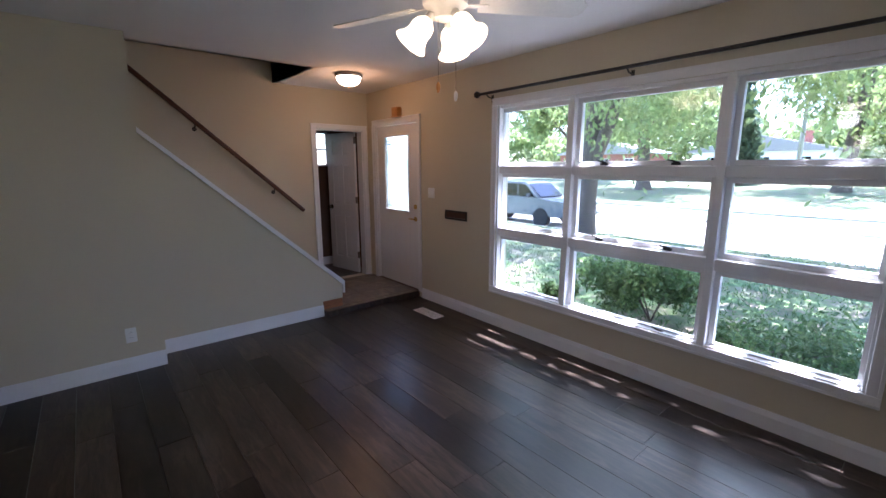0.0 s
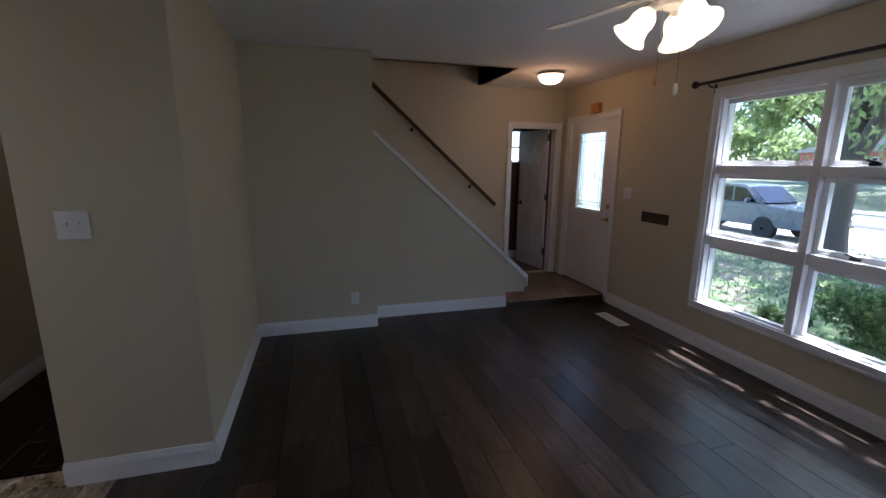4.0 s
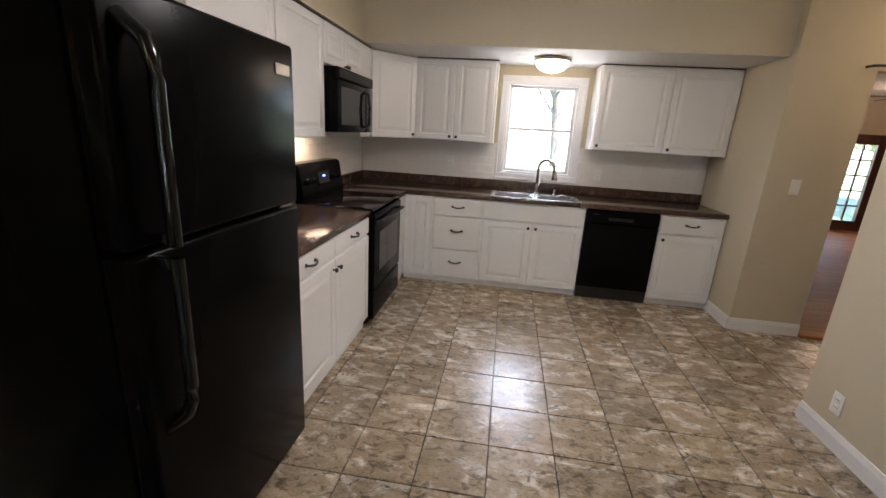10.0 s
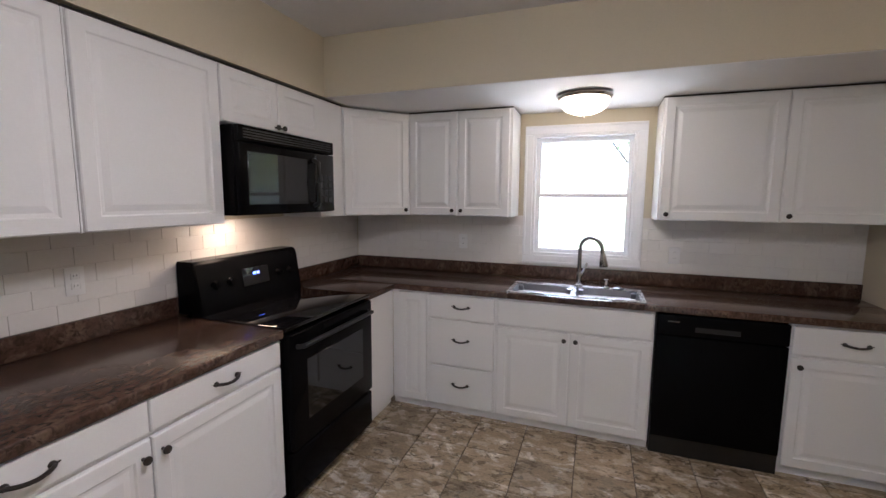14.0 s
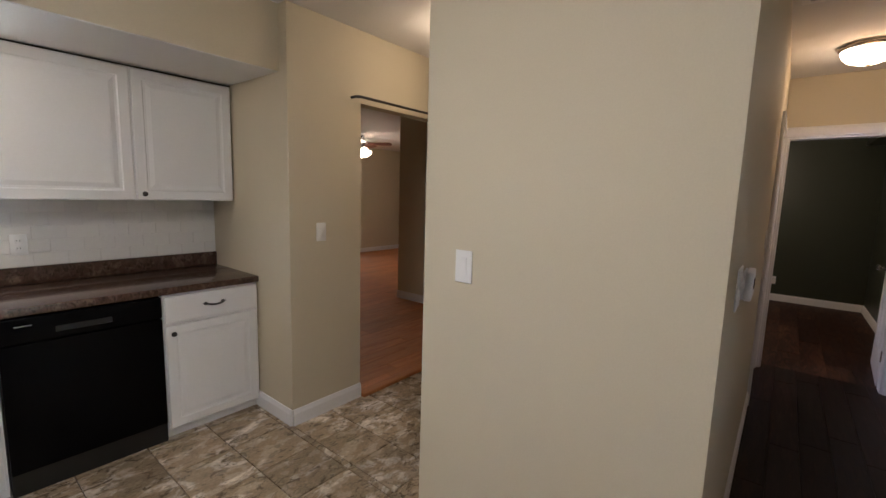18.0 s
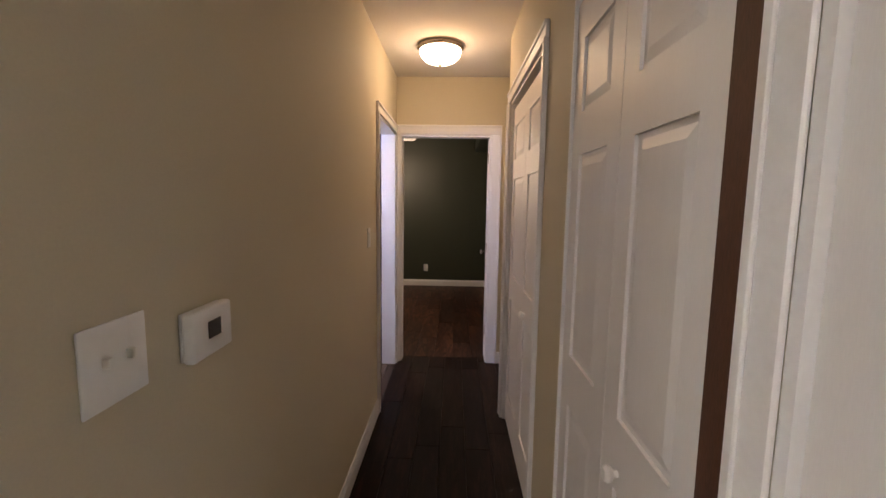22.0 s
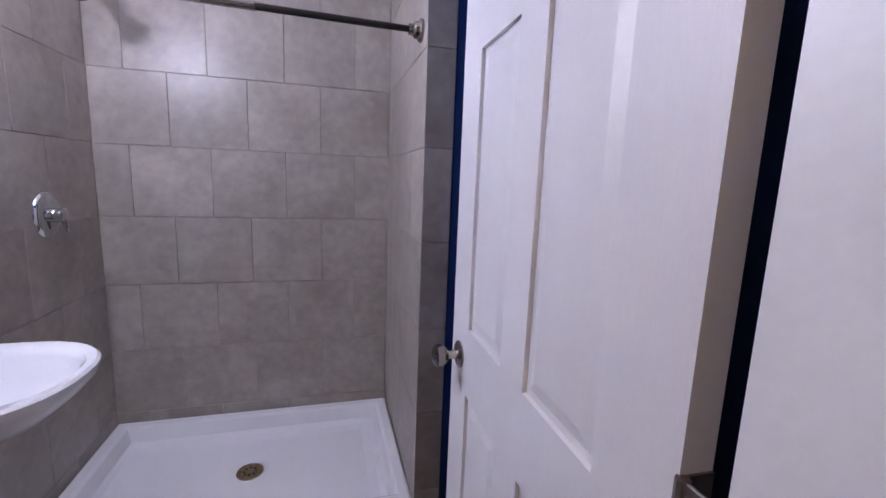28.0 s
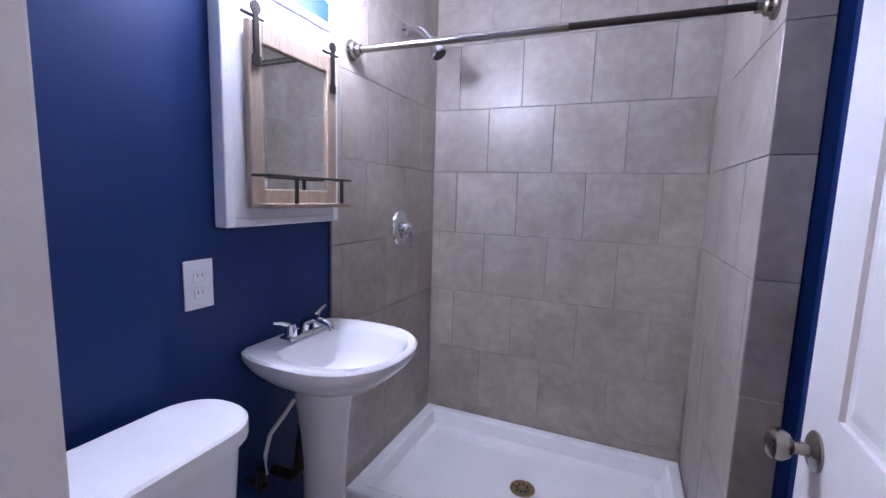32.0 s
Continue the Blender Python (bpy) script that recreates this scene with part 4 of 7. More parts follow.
# refrigerator: front faces +x
fr = thing("refrigerator", "black top-freezer refrigerator with curved door handles", "refrigerator", pose(-2.703, -0.663, 0.0, 0, 0, 90))
FW, FD, FH = 0.80, 0.70, 1.748
bm = bm_new(); box(bm, 0, FW, 0.0, FD, 0.03, FH - 0.012, 0.006, 2); part("body", bm, BLACK, fr)
bm = bm_new(); box(bm, 0.02, FW - 0.02, 0.015, 0.035, 0.0, 0.10); part("kick_grille", bm, BLACKPLASTIC, fr, "black base grille")
for nm, z0, z1 in (("freezer_door", 1.176, FH), ("fridge_door", 0.105, 1.166)):
    bm = bm_new(); box(bm, 0, FW, -0.075, -0.006, z0, z1, 0.016, 4)
    dr = part(nm, bm, BLACK, fr)
    bm = bm_new(); box(bm, 0.012, FW - 0.012, -0.006, -0.0005, z0 + 0.01, z1 - 0.01); part("gasket", bm, BLACKPLASTIC, dr, smooth=False)
    top = nm == "freezer_door"
    # one long bow over both doors: each handle ends square at the gap and curves in at its far end
    a, b = (1.186, 1.675) if top else (1.156, 0.69)
    pts = []
    for k in range(13):
        u = k / 12
        bend = math.sqrt(max(0.0, 1 - max(0.0, (u - 0.74) / 0.26) ** 2.4))
        pts.append((0.060 + 0.018 * bend, -0.070 - 0.062 * bend, a + (b - a) * u))
    bm = bm_new(); tube(bm, pts, 0.016, 12, [0.017] * 11 + [0.018, 0.021])
    box(bm, 0.066, 0.090, -0.132, -0.070, min(a, a + (0.03 if top else -0.03)), max(a, a + (0.03 if top else -0.03)), 0.004, 2); part("handle", bm, BLACKGLASS, dr, "glossy black curved handle")
bm = bm_new(); box(bm, FW - 0.132, FW - 0.038, -0.0785, -0.0752, 1.638, 1.675, 0.001, 1); part("badge", bm, NICKEL, fr, "small silver badge")
bm = bm_new(); box(bm, 0.02, 0.10, -0.07, 0.02, FH + 0.0005, FH + 0.016, 0.004, 2); part("hinge_cover", bm, BLACKPLASTIC, fr)

# range
rg = thing("range", "black electric range with a glass cooktop and oven window", "range", pose(FX + 0.005, 1.420, 0.0, 0, 0, 90))
RW = 0.768
bm = bm_new(); box(bm, 0, RW, 0.0, 0.645, 0.03, 0.895); part("body", bm, BLACK, rg, smooth=False)
bm = bm_new(); box(bm, 0, RW, -0.035, 0.55, 0.8955, 0.917, 0.006, 2); part("cooktop", bm, BLACKGLASS, rg, "glossy black glass cooktop")
bm = bm_new(); box(bm, 0.004, RW - 0.004, -0.05, -0.001, 0.30, 0.880, 0.010, 3); od = part("oven_door", bm, BLACK, rg)
bm = bm_new(); box(bm, 0.12, RW - 0.12, -0.0535, -0.0495, 0.42, 0.73, 0.002, 1); part("window", bm, BLACKGLASS, od, "dark oven window")
bm = bm_new(); tube(bm, [(0.05, -0.05, 0.815), (0.06, -0.085, 0.82), (RW - 0.06, -0.085, 0.82), (RW - 0.05, -0.05, 0.815)], 0.012, 10); part("handle", bm, BLACKPLASTIC, od)
bm = bm_new(); box(bm, 0.004, RW - 0.004, -0.045, -0.001, 0.06, 0.285, 0.010, 3); part("drawer", bm, BLACK, rg)
bm = bm_new()
vs = [bm.verts.new((x, y, z)) for x in (0, RW) for y, z in ((0.48, 0.917), (0.515, 1.165), (0.535, 1.190), (0.644, 1.190), (0.644, 0.917))]
bm.faces.new(vs[:5]); bm.faces.new(vs[5:][::-1])
for i in range(5):
    bm.faces.new((vs[i], vs[(i + 1) % 5], vs[5 + (i + 1) % 5], vs[5 + i]))
bmesh.ops.bevel(bm, geom=bm.edges[:], offset=0.006, segments=2, affect="EDGES")
cp = part("control_panel", bm, BLACK, rg)
tilt = math.degrees(math.atan2(0.035, 0.248))
for k, x in enumerate((0.10, 0.20, RW - 0.20, RW - 0.10)):
    bm = bm_new(); lathe(bm, [(0.024, 0), (0.024, 0.006), (0.018, 0.012), (0.016, 0.026), (0.001, 0.028)], 18, Matrix.Translation((x, 0.498, 1.06)) @ Matrix.Rotation(radians(90 - tilt), 4, "X")); part("knob", bm, BLACK, cp)
bm = bm_new(); box(bm, -0.10, 0.10, -0.002, 0.0, -0.05, 0.05, 0.001, 1)
dp = part("display", bm, BLACKGLASS, cp); dp.matrix_basis = pose(RW / 2, 0.4955, 1.065, -tilt)
DIGIT = lit_material("blue_display_glow", (0.08, 0.18, 1.0), 0.45)
bm = bm_new()
for k, x in enumerate((-0.022, -0.010, 0.006, 0.018)):
    box(bm, x, x + 0.007, -0.0035, -0.0022, 0.008, 0.024)
part("clock_digits", bm, DIGIT, dp, "glowing blue clock digits", smooth=False)

# microwave over the range
mw = thing("microwave", "black over-the-range microwave under a wall cabinet", "microwave", pose(XW + 0.395, 1.457, 1.428, 0, 0, 90))
bm = bm_new(); box(bm, 0, 0.765, 0.0, 0.39, 0.0, 0.430, 0.004, 1); part("body", bm, BLACK, mw)
bm = bm_new(); box(bm, 0.0, 0.575, -0.035, -0.001, 0.004, 0.350, 0.008, 3); dr = part("door", bm, BLACK, mw)
bm = bm_new(); box(bm, 0.05, 0.50, -0.0385, -0.0345, 0.05, 0.31, 0.003, 1); part("window", bm, BLACKGLASS, dr, "dark glass microwave window")
bm = bm_new(); tube(bm, [(0.552, -0.035, 0.04), (0.557, -0.07, 0.06), (0.557, -0.078, 0.175), (0.557, -0.07, 0.29), (0.552, -0.035, 0.31)], 0.013, 10); part("handle", bm, BLACKPLASTIC, dr)
bm = bm_new(); box(bm, 0.577, 0.765, -0.035, -0.001, 0.004, 0.350, 0.008, 3); cpn = part("control_panel", bm, BLACKGLASS, mw)
for r_ in range(4):
    for c_ in range(3):
        bm = bm_new(); box(bm, 0.61 + c_ * 0.045, 0.645 + c_ * 0.045, -0.037, -0.0345, 0.06 + r_ * 0.045, 0.09 + r_ * 0.045, 0.001, 1); part("button", bm, BLACKPLASTIC, cpn)
bm = bm_new(); box(bm, 0, 0.765, -0.035, -0.001, 0.354, 0.430, 0.008, 3); vg = part("vent_grille", bm, BLACK, mw)
for k in range(4):
    bm = bm_new(); box(bm, 0.03, 0.735, -0.037, -0.034, 0.37 + k * 0.013, 0.376 + k * 0.013); part("slat", bm, BLACKPLASTIC, vg, smooth=False)

# dishwasher
dw = thing("dishwasher", "black dishwasher under the countertop", "dishwasher", pose(-1.047, FY, 0))
bm = bm_new(); box(bm, 0.002, 0.649, 0.02, 0.57, 0.02, 0.865); part("body", bm, BLACKPLASTIC, dw, smooth=False)
bm = bm_new(); box(bm, 0.004, 0.647, -0.028, 0.019, 0.115, 0.735, 0.006, 2); part("door_panel", bm, BLACK, dw)
bm = bm_new(); box(bm, 0.004, 0.647, -0.032, 0.019, 0.74, 0.862, 0.010, 3); cpd = part("control_strip", bm, BLACK, dw)
bm = bm_new(); box(bm, 0.20, 0.42, -0.034, -0.030, 0.772, 0.80, 0.002, 1); part("handle_recess", bm, BLACKPLASTIC, cpd)
bm = bm_new(); box(bm, 0.06, 0.12, -0.0335, -0.0315, 0.82, 0.826); part("label_bar", bm, NICKEL, cpd, "small silver name bar", smooth=False)
bm = bm_new(); box(bm, 0.004, 0.647, -0.012, 0.019, 0.0, 0.11); part("toe_plate", bm, BLACKPLASTIC, dw, smooth=False)

# sink window
def sash_window(name, label, b0, b1, z0, z1, axis, inner, sign, depth, two=True):
    """A double-hung window in an opening; sign is the way to the room."""
    ob = tagged(new(name), label=label, category="window", kind="structure")
    def bar(n, p0, p1, q0, q1, a0, a1, mat=TRIM):
        lo_, hi_ = sorted((inner - sign * a0, inner - sign * a1))
        bm = bm_new()
        if axis == "y":
            box(bm, p0, p1, lo_, hi_, q0, q1, 0.002, 1)
        else:
            box(bm, lo_, hi_, p0, p1, q0, q1, 0.002, 1)
        o = part(n, bm, mat, ob, smooth=False)
        return o
    for p0, p1 in ((b0, b0 + 0.02), (b1 - 0.02, b1)):
        bar("jamb", p0, p1, z0, z1, 0.0, depth)
    bar("head", b0 + 0.02, b1 - 0.02, z1 - 0.02, z1, 0.0, depth)
    bar("sill", b0 + 0.02, b1 - 0.02, z0, z0 + 0.022, -0.0, depth)
    zm = z0 + (z1 - z0) * 0.5
    for n, q0, q1, a in (("lower_sash", z0 + 0.022, zm + 0.02, 0.045), ("upper_sash", zm - 0.012, z1 - 0.02, 0.08)):
        s = 0.03
        i0, i1 = b0 + 0.021, b1 - 0.021
        for p0, p1, r0, r1 in ((i0, i0 + s, q0, q1), (i1 - s, i1, q0, q1), (i0 + s, i1 - s, q0, q0 + s), (i0 + s, i1 - s, q1 - s, q1)):
            bar(n, p0, p1, r0 + 0.0005, r1 - 0.0005, a, a + 0.03)
        g = bar("pane", i0 + s - 0.004, i1 - s + 0.004, q0 + s - 0.004, q1 - s + 0.004, a + 0.013, a + 0.017, CLEAR)
        g.visible_shadow = False
    return ob
sash_window("window_2", "white double-hung window over the kitchen sink", -1.875, -1.155, 1.085, 1.995, "y", YN, -1, 0.15)
casing("trim_kitchen_window", "y", YN, -1, -1.875, -1.155, 1.085, 1.995, w=0.062, sill=True, label="white painted window casing above the sink")
flush_light(pose(-1.505, 2.68, 2.151), 0.152, "lit flush-mount ceiling light with a frosted bowl above the sink", GLOBE)
# added fixture, never in view, round the mid-kitchen lamps
flush_light(pose(-1.55, 0.55, CZ - 0.0005), 0.165, "unseen flush-mount ceiling light with a frosted bowl, added to brighten the kitchen", GLOBE)
wall_plate(pose(0.383, 2.19, 1.218), "rocker", label="white rocker light switch on the beige wall by the sunroom opening")
wall_plate(pose(0.0, 0.785, 1.225, 0, 0, -90), "rocker", label="white rocker switch on the wall end beside the hall")
wall_plate(pose(0.0, 0.755, 0.235, 0, 0, -90), "outlet", label="white wall outlet low on the wall end beside the hall")
# rod over the sunroom opening, and the threshold
rd = thing("curtain_rod", "dark metal return curtain rod over the sunroom opening", "curtain rod", pose(0.625, 2.19, 2.085))
bm = bm_new(); tube(bm, [(0, -0.001, 0), (0.0, -0.05, 0), (0.02, -0.07, 0), (1.0, -0.07, 0), (1.02, -0.05, 0), (1.02, -0.001, 0)], 0.009, 8); part("rod", bm, DARKMETAL, rd)
bm = bm_new(); box(bm, 0.705, 1.60, 2.14, 2.22, 0.0005, 0.03, 0.008, 2)
structure("trim_threshold", bm, OAK, "raised orange oak threshold strip at the sunroom opening", "threshold")

# white subway tiles between counter and cabinets
def subway(name, m, length, z0, z1, skip, label):
    top = tagged(new(name), label=label, category="tile", kind="structure")
    top.matrix_world = m
    tw, th = 0.152, 0.076
    cache = {}
    row = 0
    z = z0
    bm = bm_new()
    at = 0
    for s0, s1, q0, q1 in skip:
        box(bm, at, s0 + 0.03, -0.0035, -0.0005, z0, z1); box(bm, s0 + 0.03, s1 - 0.03, -0.0035, -0.0005, z0, q0 + 0.03)
        at = s1 - 0.03
    box(bm, at, length, -0.0035, -0.0005, z0, z1)
    gp = part("grout_bed", bm, WHITEGROUT, top, smooth=False)
    while z < z1 - 0.01:
        h = min(th, z1 - z)
        x = -tw / 2 * (row % 2)
        while x < length - 0.004:
            a, b = max(0, x), min(length, x + tw)
            x += tw
            if b - a < 0.012 or any(s0 < (a + b) / 2 < s1 and q0 < z + h / 2 < q1 for s0, s1, q0, q1 in skip):
                continue
            key = (round(b - a, 3), round(h, 3))
            if key not in cache:
                bm = bm_new(); box(bm, -key[0] / 2 + 0.0006, key[0] / 2 - 0.0006, -0.008, -0.0036, -key[1] / 2 + 0.0006, key[1] / 2 - 0.0006, 0.0009, 1)
                cache[key] = mesh_of("tile", bm, SUBWAY)
            o = new("tile", cache[key]); o.parent = top
            o.matrix_basis = pose((a + b) / 2, 0, z + h / 2)
        z += h
        row += 1
subway("wall_tiles_kitchen_north", pose(XW + 0.01, YN, 0), 0.165 - XW - 0.012, 1.0055, 1.387, [(-1.945 - XW, -1.085 - XW, 1.02, 1.6)], "white glossy subway tile backsplash behind the sink")
subway("wall_tiles_kitchen_west", pose(XW, 0.0, 0, 0, 0, 90), YN - 0.012, 1.0055, 1.387, [], "white glossy subway tile backsplash behind the range")
wall_plate(pose(-2.42, YN - 0.008, 1.17), "outlet", label="white wall outlet in the tiled backsplash")
wall_plate(pose(-0.88, YN - 0.008, 1.13), "outlet", label="white wall outlet in the tiled backsplash")
wall_plate(pose(XW + 0.008, 0.98, 1.17, 0, 0, 90), "outlet", label="white wall outlet in the tiled backsplash beside the range")
wall_plate(pose(XW + 0.008, 0.52, 1.17, 0, 0, 90), "switch", label="white light switch in the tiled backsplash")


# ---- hall ----
casing("trim_bath_door", "y", 0.0, -1, 2.58, 3.425, -0.002, 2.04, w=0.062)
lining("jamb_bath_door", "y", 0.0, 0.12, 2.58, 3.425, 0.0, 2.04)
casing("trim_bedroom_door", "x", HE, -1, -0.830, -0.032, -0.002, 2.04, w=0.0315, w0=0.082, wt=0.078)
lining("jamb_bedroom_door", "x", HE, HE + 0.12, -0.830, -0.032, 0.0, 2.04)
# the bathroom side of the door wall is furred out beside the door
bm = bm_new(); box(bm, 2.49, 2.577, 0.1203, 0.208, 0.0, CZ)
structure("wall_bath_south_inner", bm, BLUE, "navy blue painted bathroom wall beside the door", "wall")
bm = bm_new(); box(bm, 2.525, 2.576, 0.2083, 0.220, 0.0, 2.10, 0.003, 1); box(bm, 2.5775, 2.618, 0.1203, 0.222, 0.0, 2.04, 0.004, 2)
structure("trim_bath_door_inner", bm, TRIM, "cream painted casing inside the bathroom door", "trim")
casing("trim_closet_far", "y", HS, 1, 1.47, 2.50, -0.002, 2.09, w=0.062)
bm = bm_new(); box(bm, 0.2285, 0.299, HS - 0.1, HS - 0.001, 0, 2.09)
structure("jamb_closet_near_side", bm, JAMB, "bare dark brown jamb edge of the hall closet", "jamb")
bm = bm_new(); box(bm, 1.064, 1.071, HS - 0.1, HS - 0.001, 0, 2.09)
structure("jamb_closet_far_side", bm, TRIM, "white painted jamb of the hall closet", "jamb")
lining("jamb_closet_far", "y", HS - 0.1, HS, 1.47, 2.50, 0.0, 2.09)
casing("trim_stair_door", "y", HS, 1, -0.33, 0.165, -0.002, 2.06, w=0.062, t=0.009)
lining("jamb_stair_door", "y", HS - 0.1, HS, -0.33, 0.165, 0.0, 2.06)

# flush door at the head of the basement stairs
dr = tagged(new("door_1"), label="white flush hall door, closed, with a brushed nickel knob", category="door", kind="structure")
dr.matrix_world = pose(-0.31, HS - 0.03, 0.008)
bm = bm_new(); box(bm, 0, 0.455, -0.0175, 0.0175, 0, 2.03, 0.002, 1); part("leaf", bm, DOOR, dr, smooth=False)
round_knob(dr, 0.335, 0.0175, 0.92, 1)


def bifold(name, x0, x1, h, label, knob_at, y):
    ob = tagged(new(name), label=label, category="door", kind="structure")
    ob.matrix_world = pose(x0, y, 0.012)
    w = (x1 - x0) / 2 - 0.004
    for k in range(2):
        bm = bm_new()
        six_panel(bm, w, h, 0.03)
        o = part("leaf", bm, DOOR, ob, smooth=False)
        o.matrix_basis = pose(0.002 + k * (w + 0.004), 0, 0)
        if k == knob_at:
            bm = bm_new(); lathe(bm, [(0.008, 0), (0.008, 0.008), (0.016, 0.014), (0.019, 0.022), (0.014, 0.030), (0.001, 0.032)], 16, Matrix.Translation((w * 0.75, 0.015, 0.885)) @ Matrix.Rotation(radians(-90), 4, "X"))
            part("knob", bm, PLASTIC, o, "small white round knob")
bifold("door_2", 0.303, 1.062, 2.03, "white panelled bifold closet door in the hall, closed", 0, HS - 0.026)
bifold("door_3", 1.49, 2.48, 2.03, "white panelled bifold linen closet door in the hall, closed", 0, HS - 0.035)


def hung_door(name, m, w, h, label, knob_side, hinges=True, s=1):
    """A panelled leaf hung at local x 0; both faces have a knob."""
    ob = tagged(new(name), label=label, category="door", kind="structure")
    ob.matrix_world = m
    bm = bm_new()
    six_panel(bm, w, h, 0.035)
    lf = part("leaf", bm, DOOR, ob, smooth=False)
    for sg in (-1, 1):
        round_knob(ob, w - 0.065, sg * 0.0175, 0.915, sg)
    if hinges:
        for z in (0.255, 1.035, 1.845):
            bm = bm_new()
            yy = s * 0.0175
            tube(bm, [(-0.004, yy, z - 0.045), (-0.004, yy, z + 0.045)], 0.0065, 8)
            box(bm, -0.003, -0.0005, -0.0165, 0.0165, z - 0.045, z + 0.045)
            box(bm, -0.028, -0.006, yy - 0.002, yy + 0.002, z - 0.045, z + 0.045, 0.001, 1)
            part("hinge", bm, HINGE, ob, "worn metal butt hinge", smooth=False)
    return ob
hung_door("door_4", pose(3.430, 0.168, 0.01, 0, 0, 88.6), 0.715, 2.02, "white six-panel bathroom door, standing open", 1, s=1)
hung_door("door_5", pose(HE + 0.15, -0.824, 0.01, 0, 0, -4.0), 0.755, 2.02, "white six-panel bedroom door, standing open", 1, s=-1)

# switches, thermostat, hatch and lamp
wall_plate(pose(0.338, 0.0, 1.222, 0, 0, 0), "switch", w=0.128, h=0.128, label="white double toggle switch on the hall wall")
tm = thing("thermostat", "white wall thermostat with a small dark display", "thermostat", pose(0.555, 0.0, 1.205) @ Matrix.Diagonal((1.16, 1.2, 1.1, 1)))
bm = bm_new(); box(bm, -0.057, 0.057, -0.006, -0.0005, -0.043, 0.043, 0.002, 1); part("back_plate", bm, PLASTIC, tm)
bm = bm_new(); box(bm, -0.060, 0.060, -0.026, -0.0065, -0.045, 0.045, 0.006, 3); part("body", bm, PLASTIC, tm)
bm = bm_new(); box(bm, -0.018, 0.020, -0.0272, -0.0262, -0.012, 0.020); part("display", bm, BLACKGLASS, tm, "small dark display", smooth=False)
wall_plate(pose(2.255, 0.0, 1.245), "rocker", label="white rocker light switch on the hall wall near the bathroom")
flush_light(pose(2.755, -0.40, CZ - 0.0005), 0.15, "lit flush-mount hall light with a frosted bowl", GLOBEHALL)
ah = thing("return_air_grille", "grey slatted return air grille with white frame in hall ceiling", "vent", pose(1.48, -0.31, CZ))
for b in ((-0.30, 0.30, -0.27, -0.235), (-0.30, 0.30, 0.235, 0.27), (-0.30, -0.265, -0.235, 0.235), (0.265, 0.30, -0.235, 0.235), (-0.265, 0.265, -0.012, 0.012)):
    bm = bm_new(); box(bm, *b, -0.012, -0.0005, 0.002, 1); part("frame_strip", bm, PLASTIC, ah, smooth=False)
bm = bm_new(); box(bm, -0.264, 0.264, -0.234, 0.234, -0.002, -0.0005); part("backing", bm, BLACKPLASTIC, ah, "dark duct behind the slats", smooth=False)
bm = bm_new(); box(bm, -0.006, 0.006, -0.234, 0.234, -0.0007, 0.0007)
slat = mesh_of("slat", bm, POLE)
for k in range(26):
    o = new("slat", slat); o.parent = ah; o.matrix_basis = pose(-0.255 + k * 0.0204, 0, -0.0075, 0, 35, 0)
wall_plate(pose(XS, -1.058, 1.295, 0, 0, -90), "switch", w=0.130, h=0.128, label="white double light switch on the wall end of the living room")

# ---- bathroom ----
def tile_wall(name, m, length, z0, z1, s, label, shift=0.0, parent=None):
    """Running-bond tiles; local x along the wall, -y into the room."""
    top = tagged(new(name), label=label, category="tile", kind="structure")
    top.matrix_world = m
    rnd = random.Random(len(name))
    cache = {}
    z, row = z0, 0
    while z < z1 - 0.01:
        h = min(TH, z1 - z)
        x = -shift - s * 0.5 * (row % 2)
        while x < length - 0.004:
            a, b = max(0, x), min(length, x + s)
            x += s
            if b - a < 0.015:
                continue
            key = (round(b - a, 3), round(h, 3))
            if key not in cache:
                bm = bm_new(); box(bm, -key[0] / 2 + 0.0009, key[0] / 2 - 0.0009, -0.012, -0.0005, -key[1] / 2 + 0.0009, key[1] / 2 - 0.0009, 0.0014, 1)
                cache[key] = mesh_of("tile", bm, SHOWERTILE)
            o = new("tile", cache[key]); o.parent = top
            o.matrix_basis = pose((a + b) / 2, rnd.uniform(-0.0006, 0.0006), z + h / 2, rnd.uniform(-0.15, 0.15), 0, rnd.uniform(-0.15, 0.15))
        z += h
        row += 1
TS, TH = 0.318, 0.310
Z0 = 1.744 - 6 * TH
tile_wall("wall_tiles_shower_back", pose(BX0, BY1, 0), 3.430 - BX0 + 0.01, Z0, CZ, TS, "grey-beige square wall tiles in running bond at the back of the shower", 0.175)
tile_wall("wall_tiles_shower_west", pose(BX0, 1.215, 0, 0, 0, 90), BY1 - 1.215 - 0.013, Z0, CZ, TS, "grey-beige wall tiles beside the basin", 0.103)
tile_wall("wall_tiles_shower_east", pose(3.442, BY1 - 0.013, 0, 0, 0, -90), BY1 - 1.295 - 0.0005, Z0, CZ, TS, "grey-beige wall tiles on the shower side wall", 0.05)
tile_wall("wall_tiles_shower_return", pose(3.430, 1.294, 0), BX1 - 3.430 - 0.032, Z0, CZ, TS, "grey-beige tiles on the narrow front of the shower wall", 0.18)

bm = bm_new(); box(bm, 3.5285, BX1, 1.2845, 1.2948, 0, CZ)
structure("wall_bath_return", bm, BLUE, "narrow navy blue painted strip beside the shower tiles", "wall")

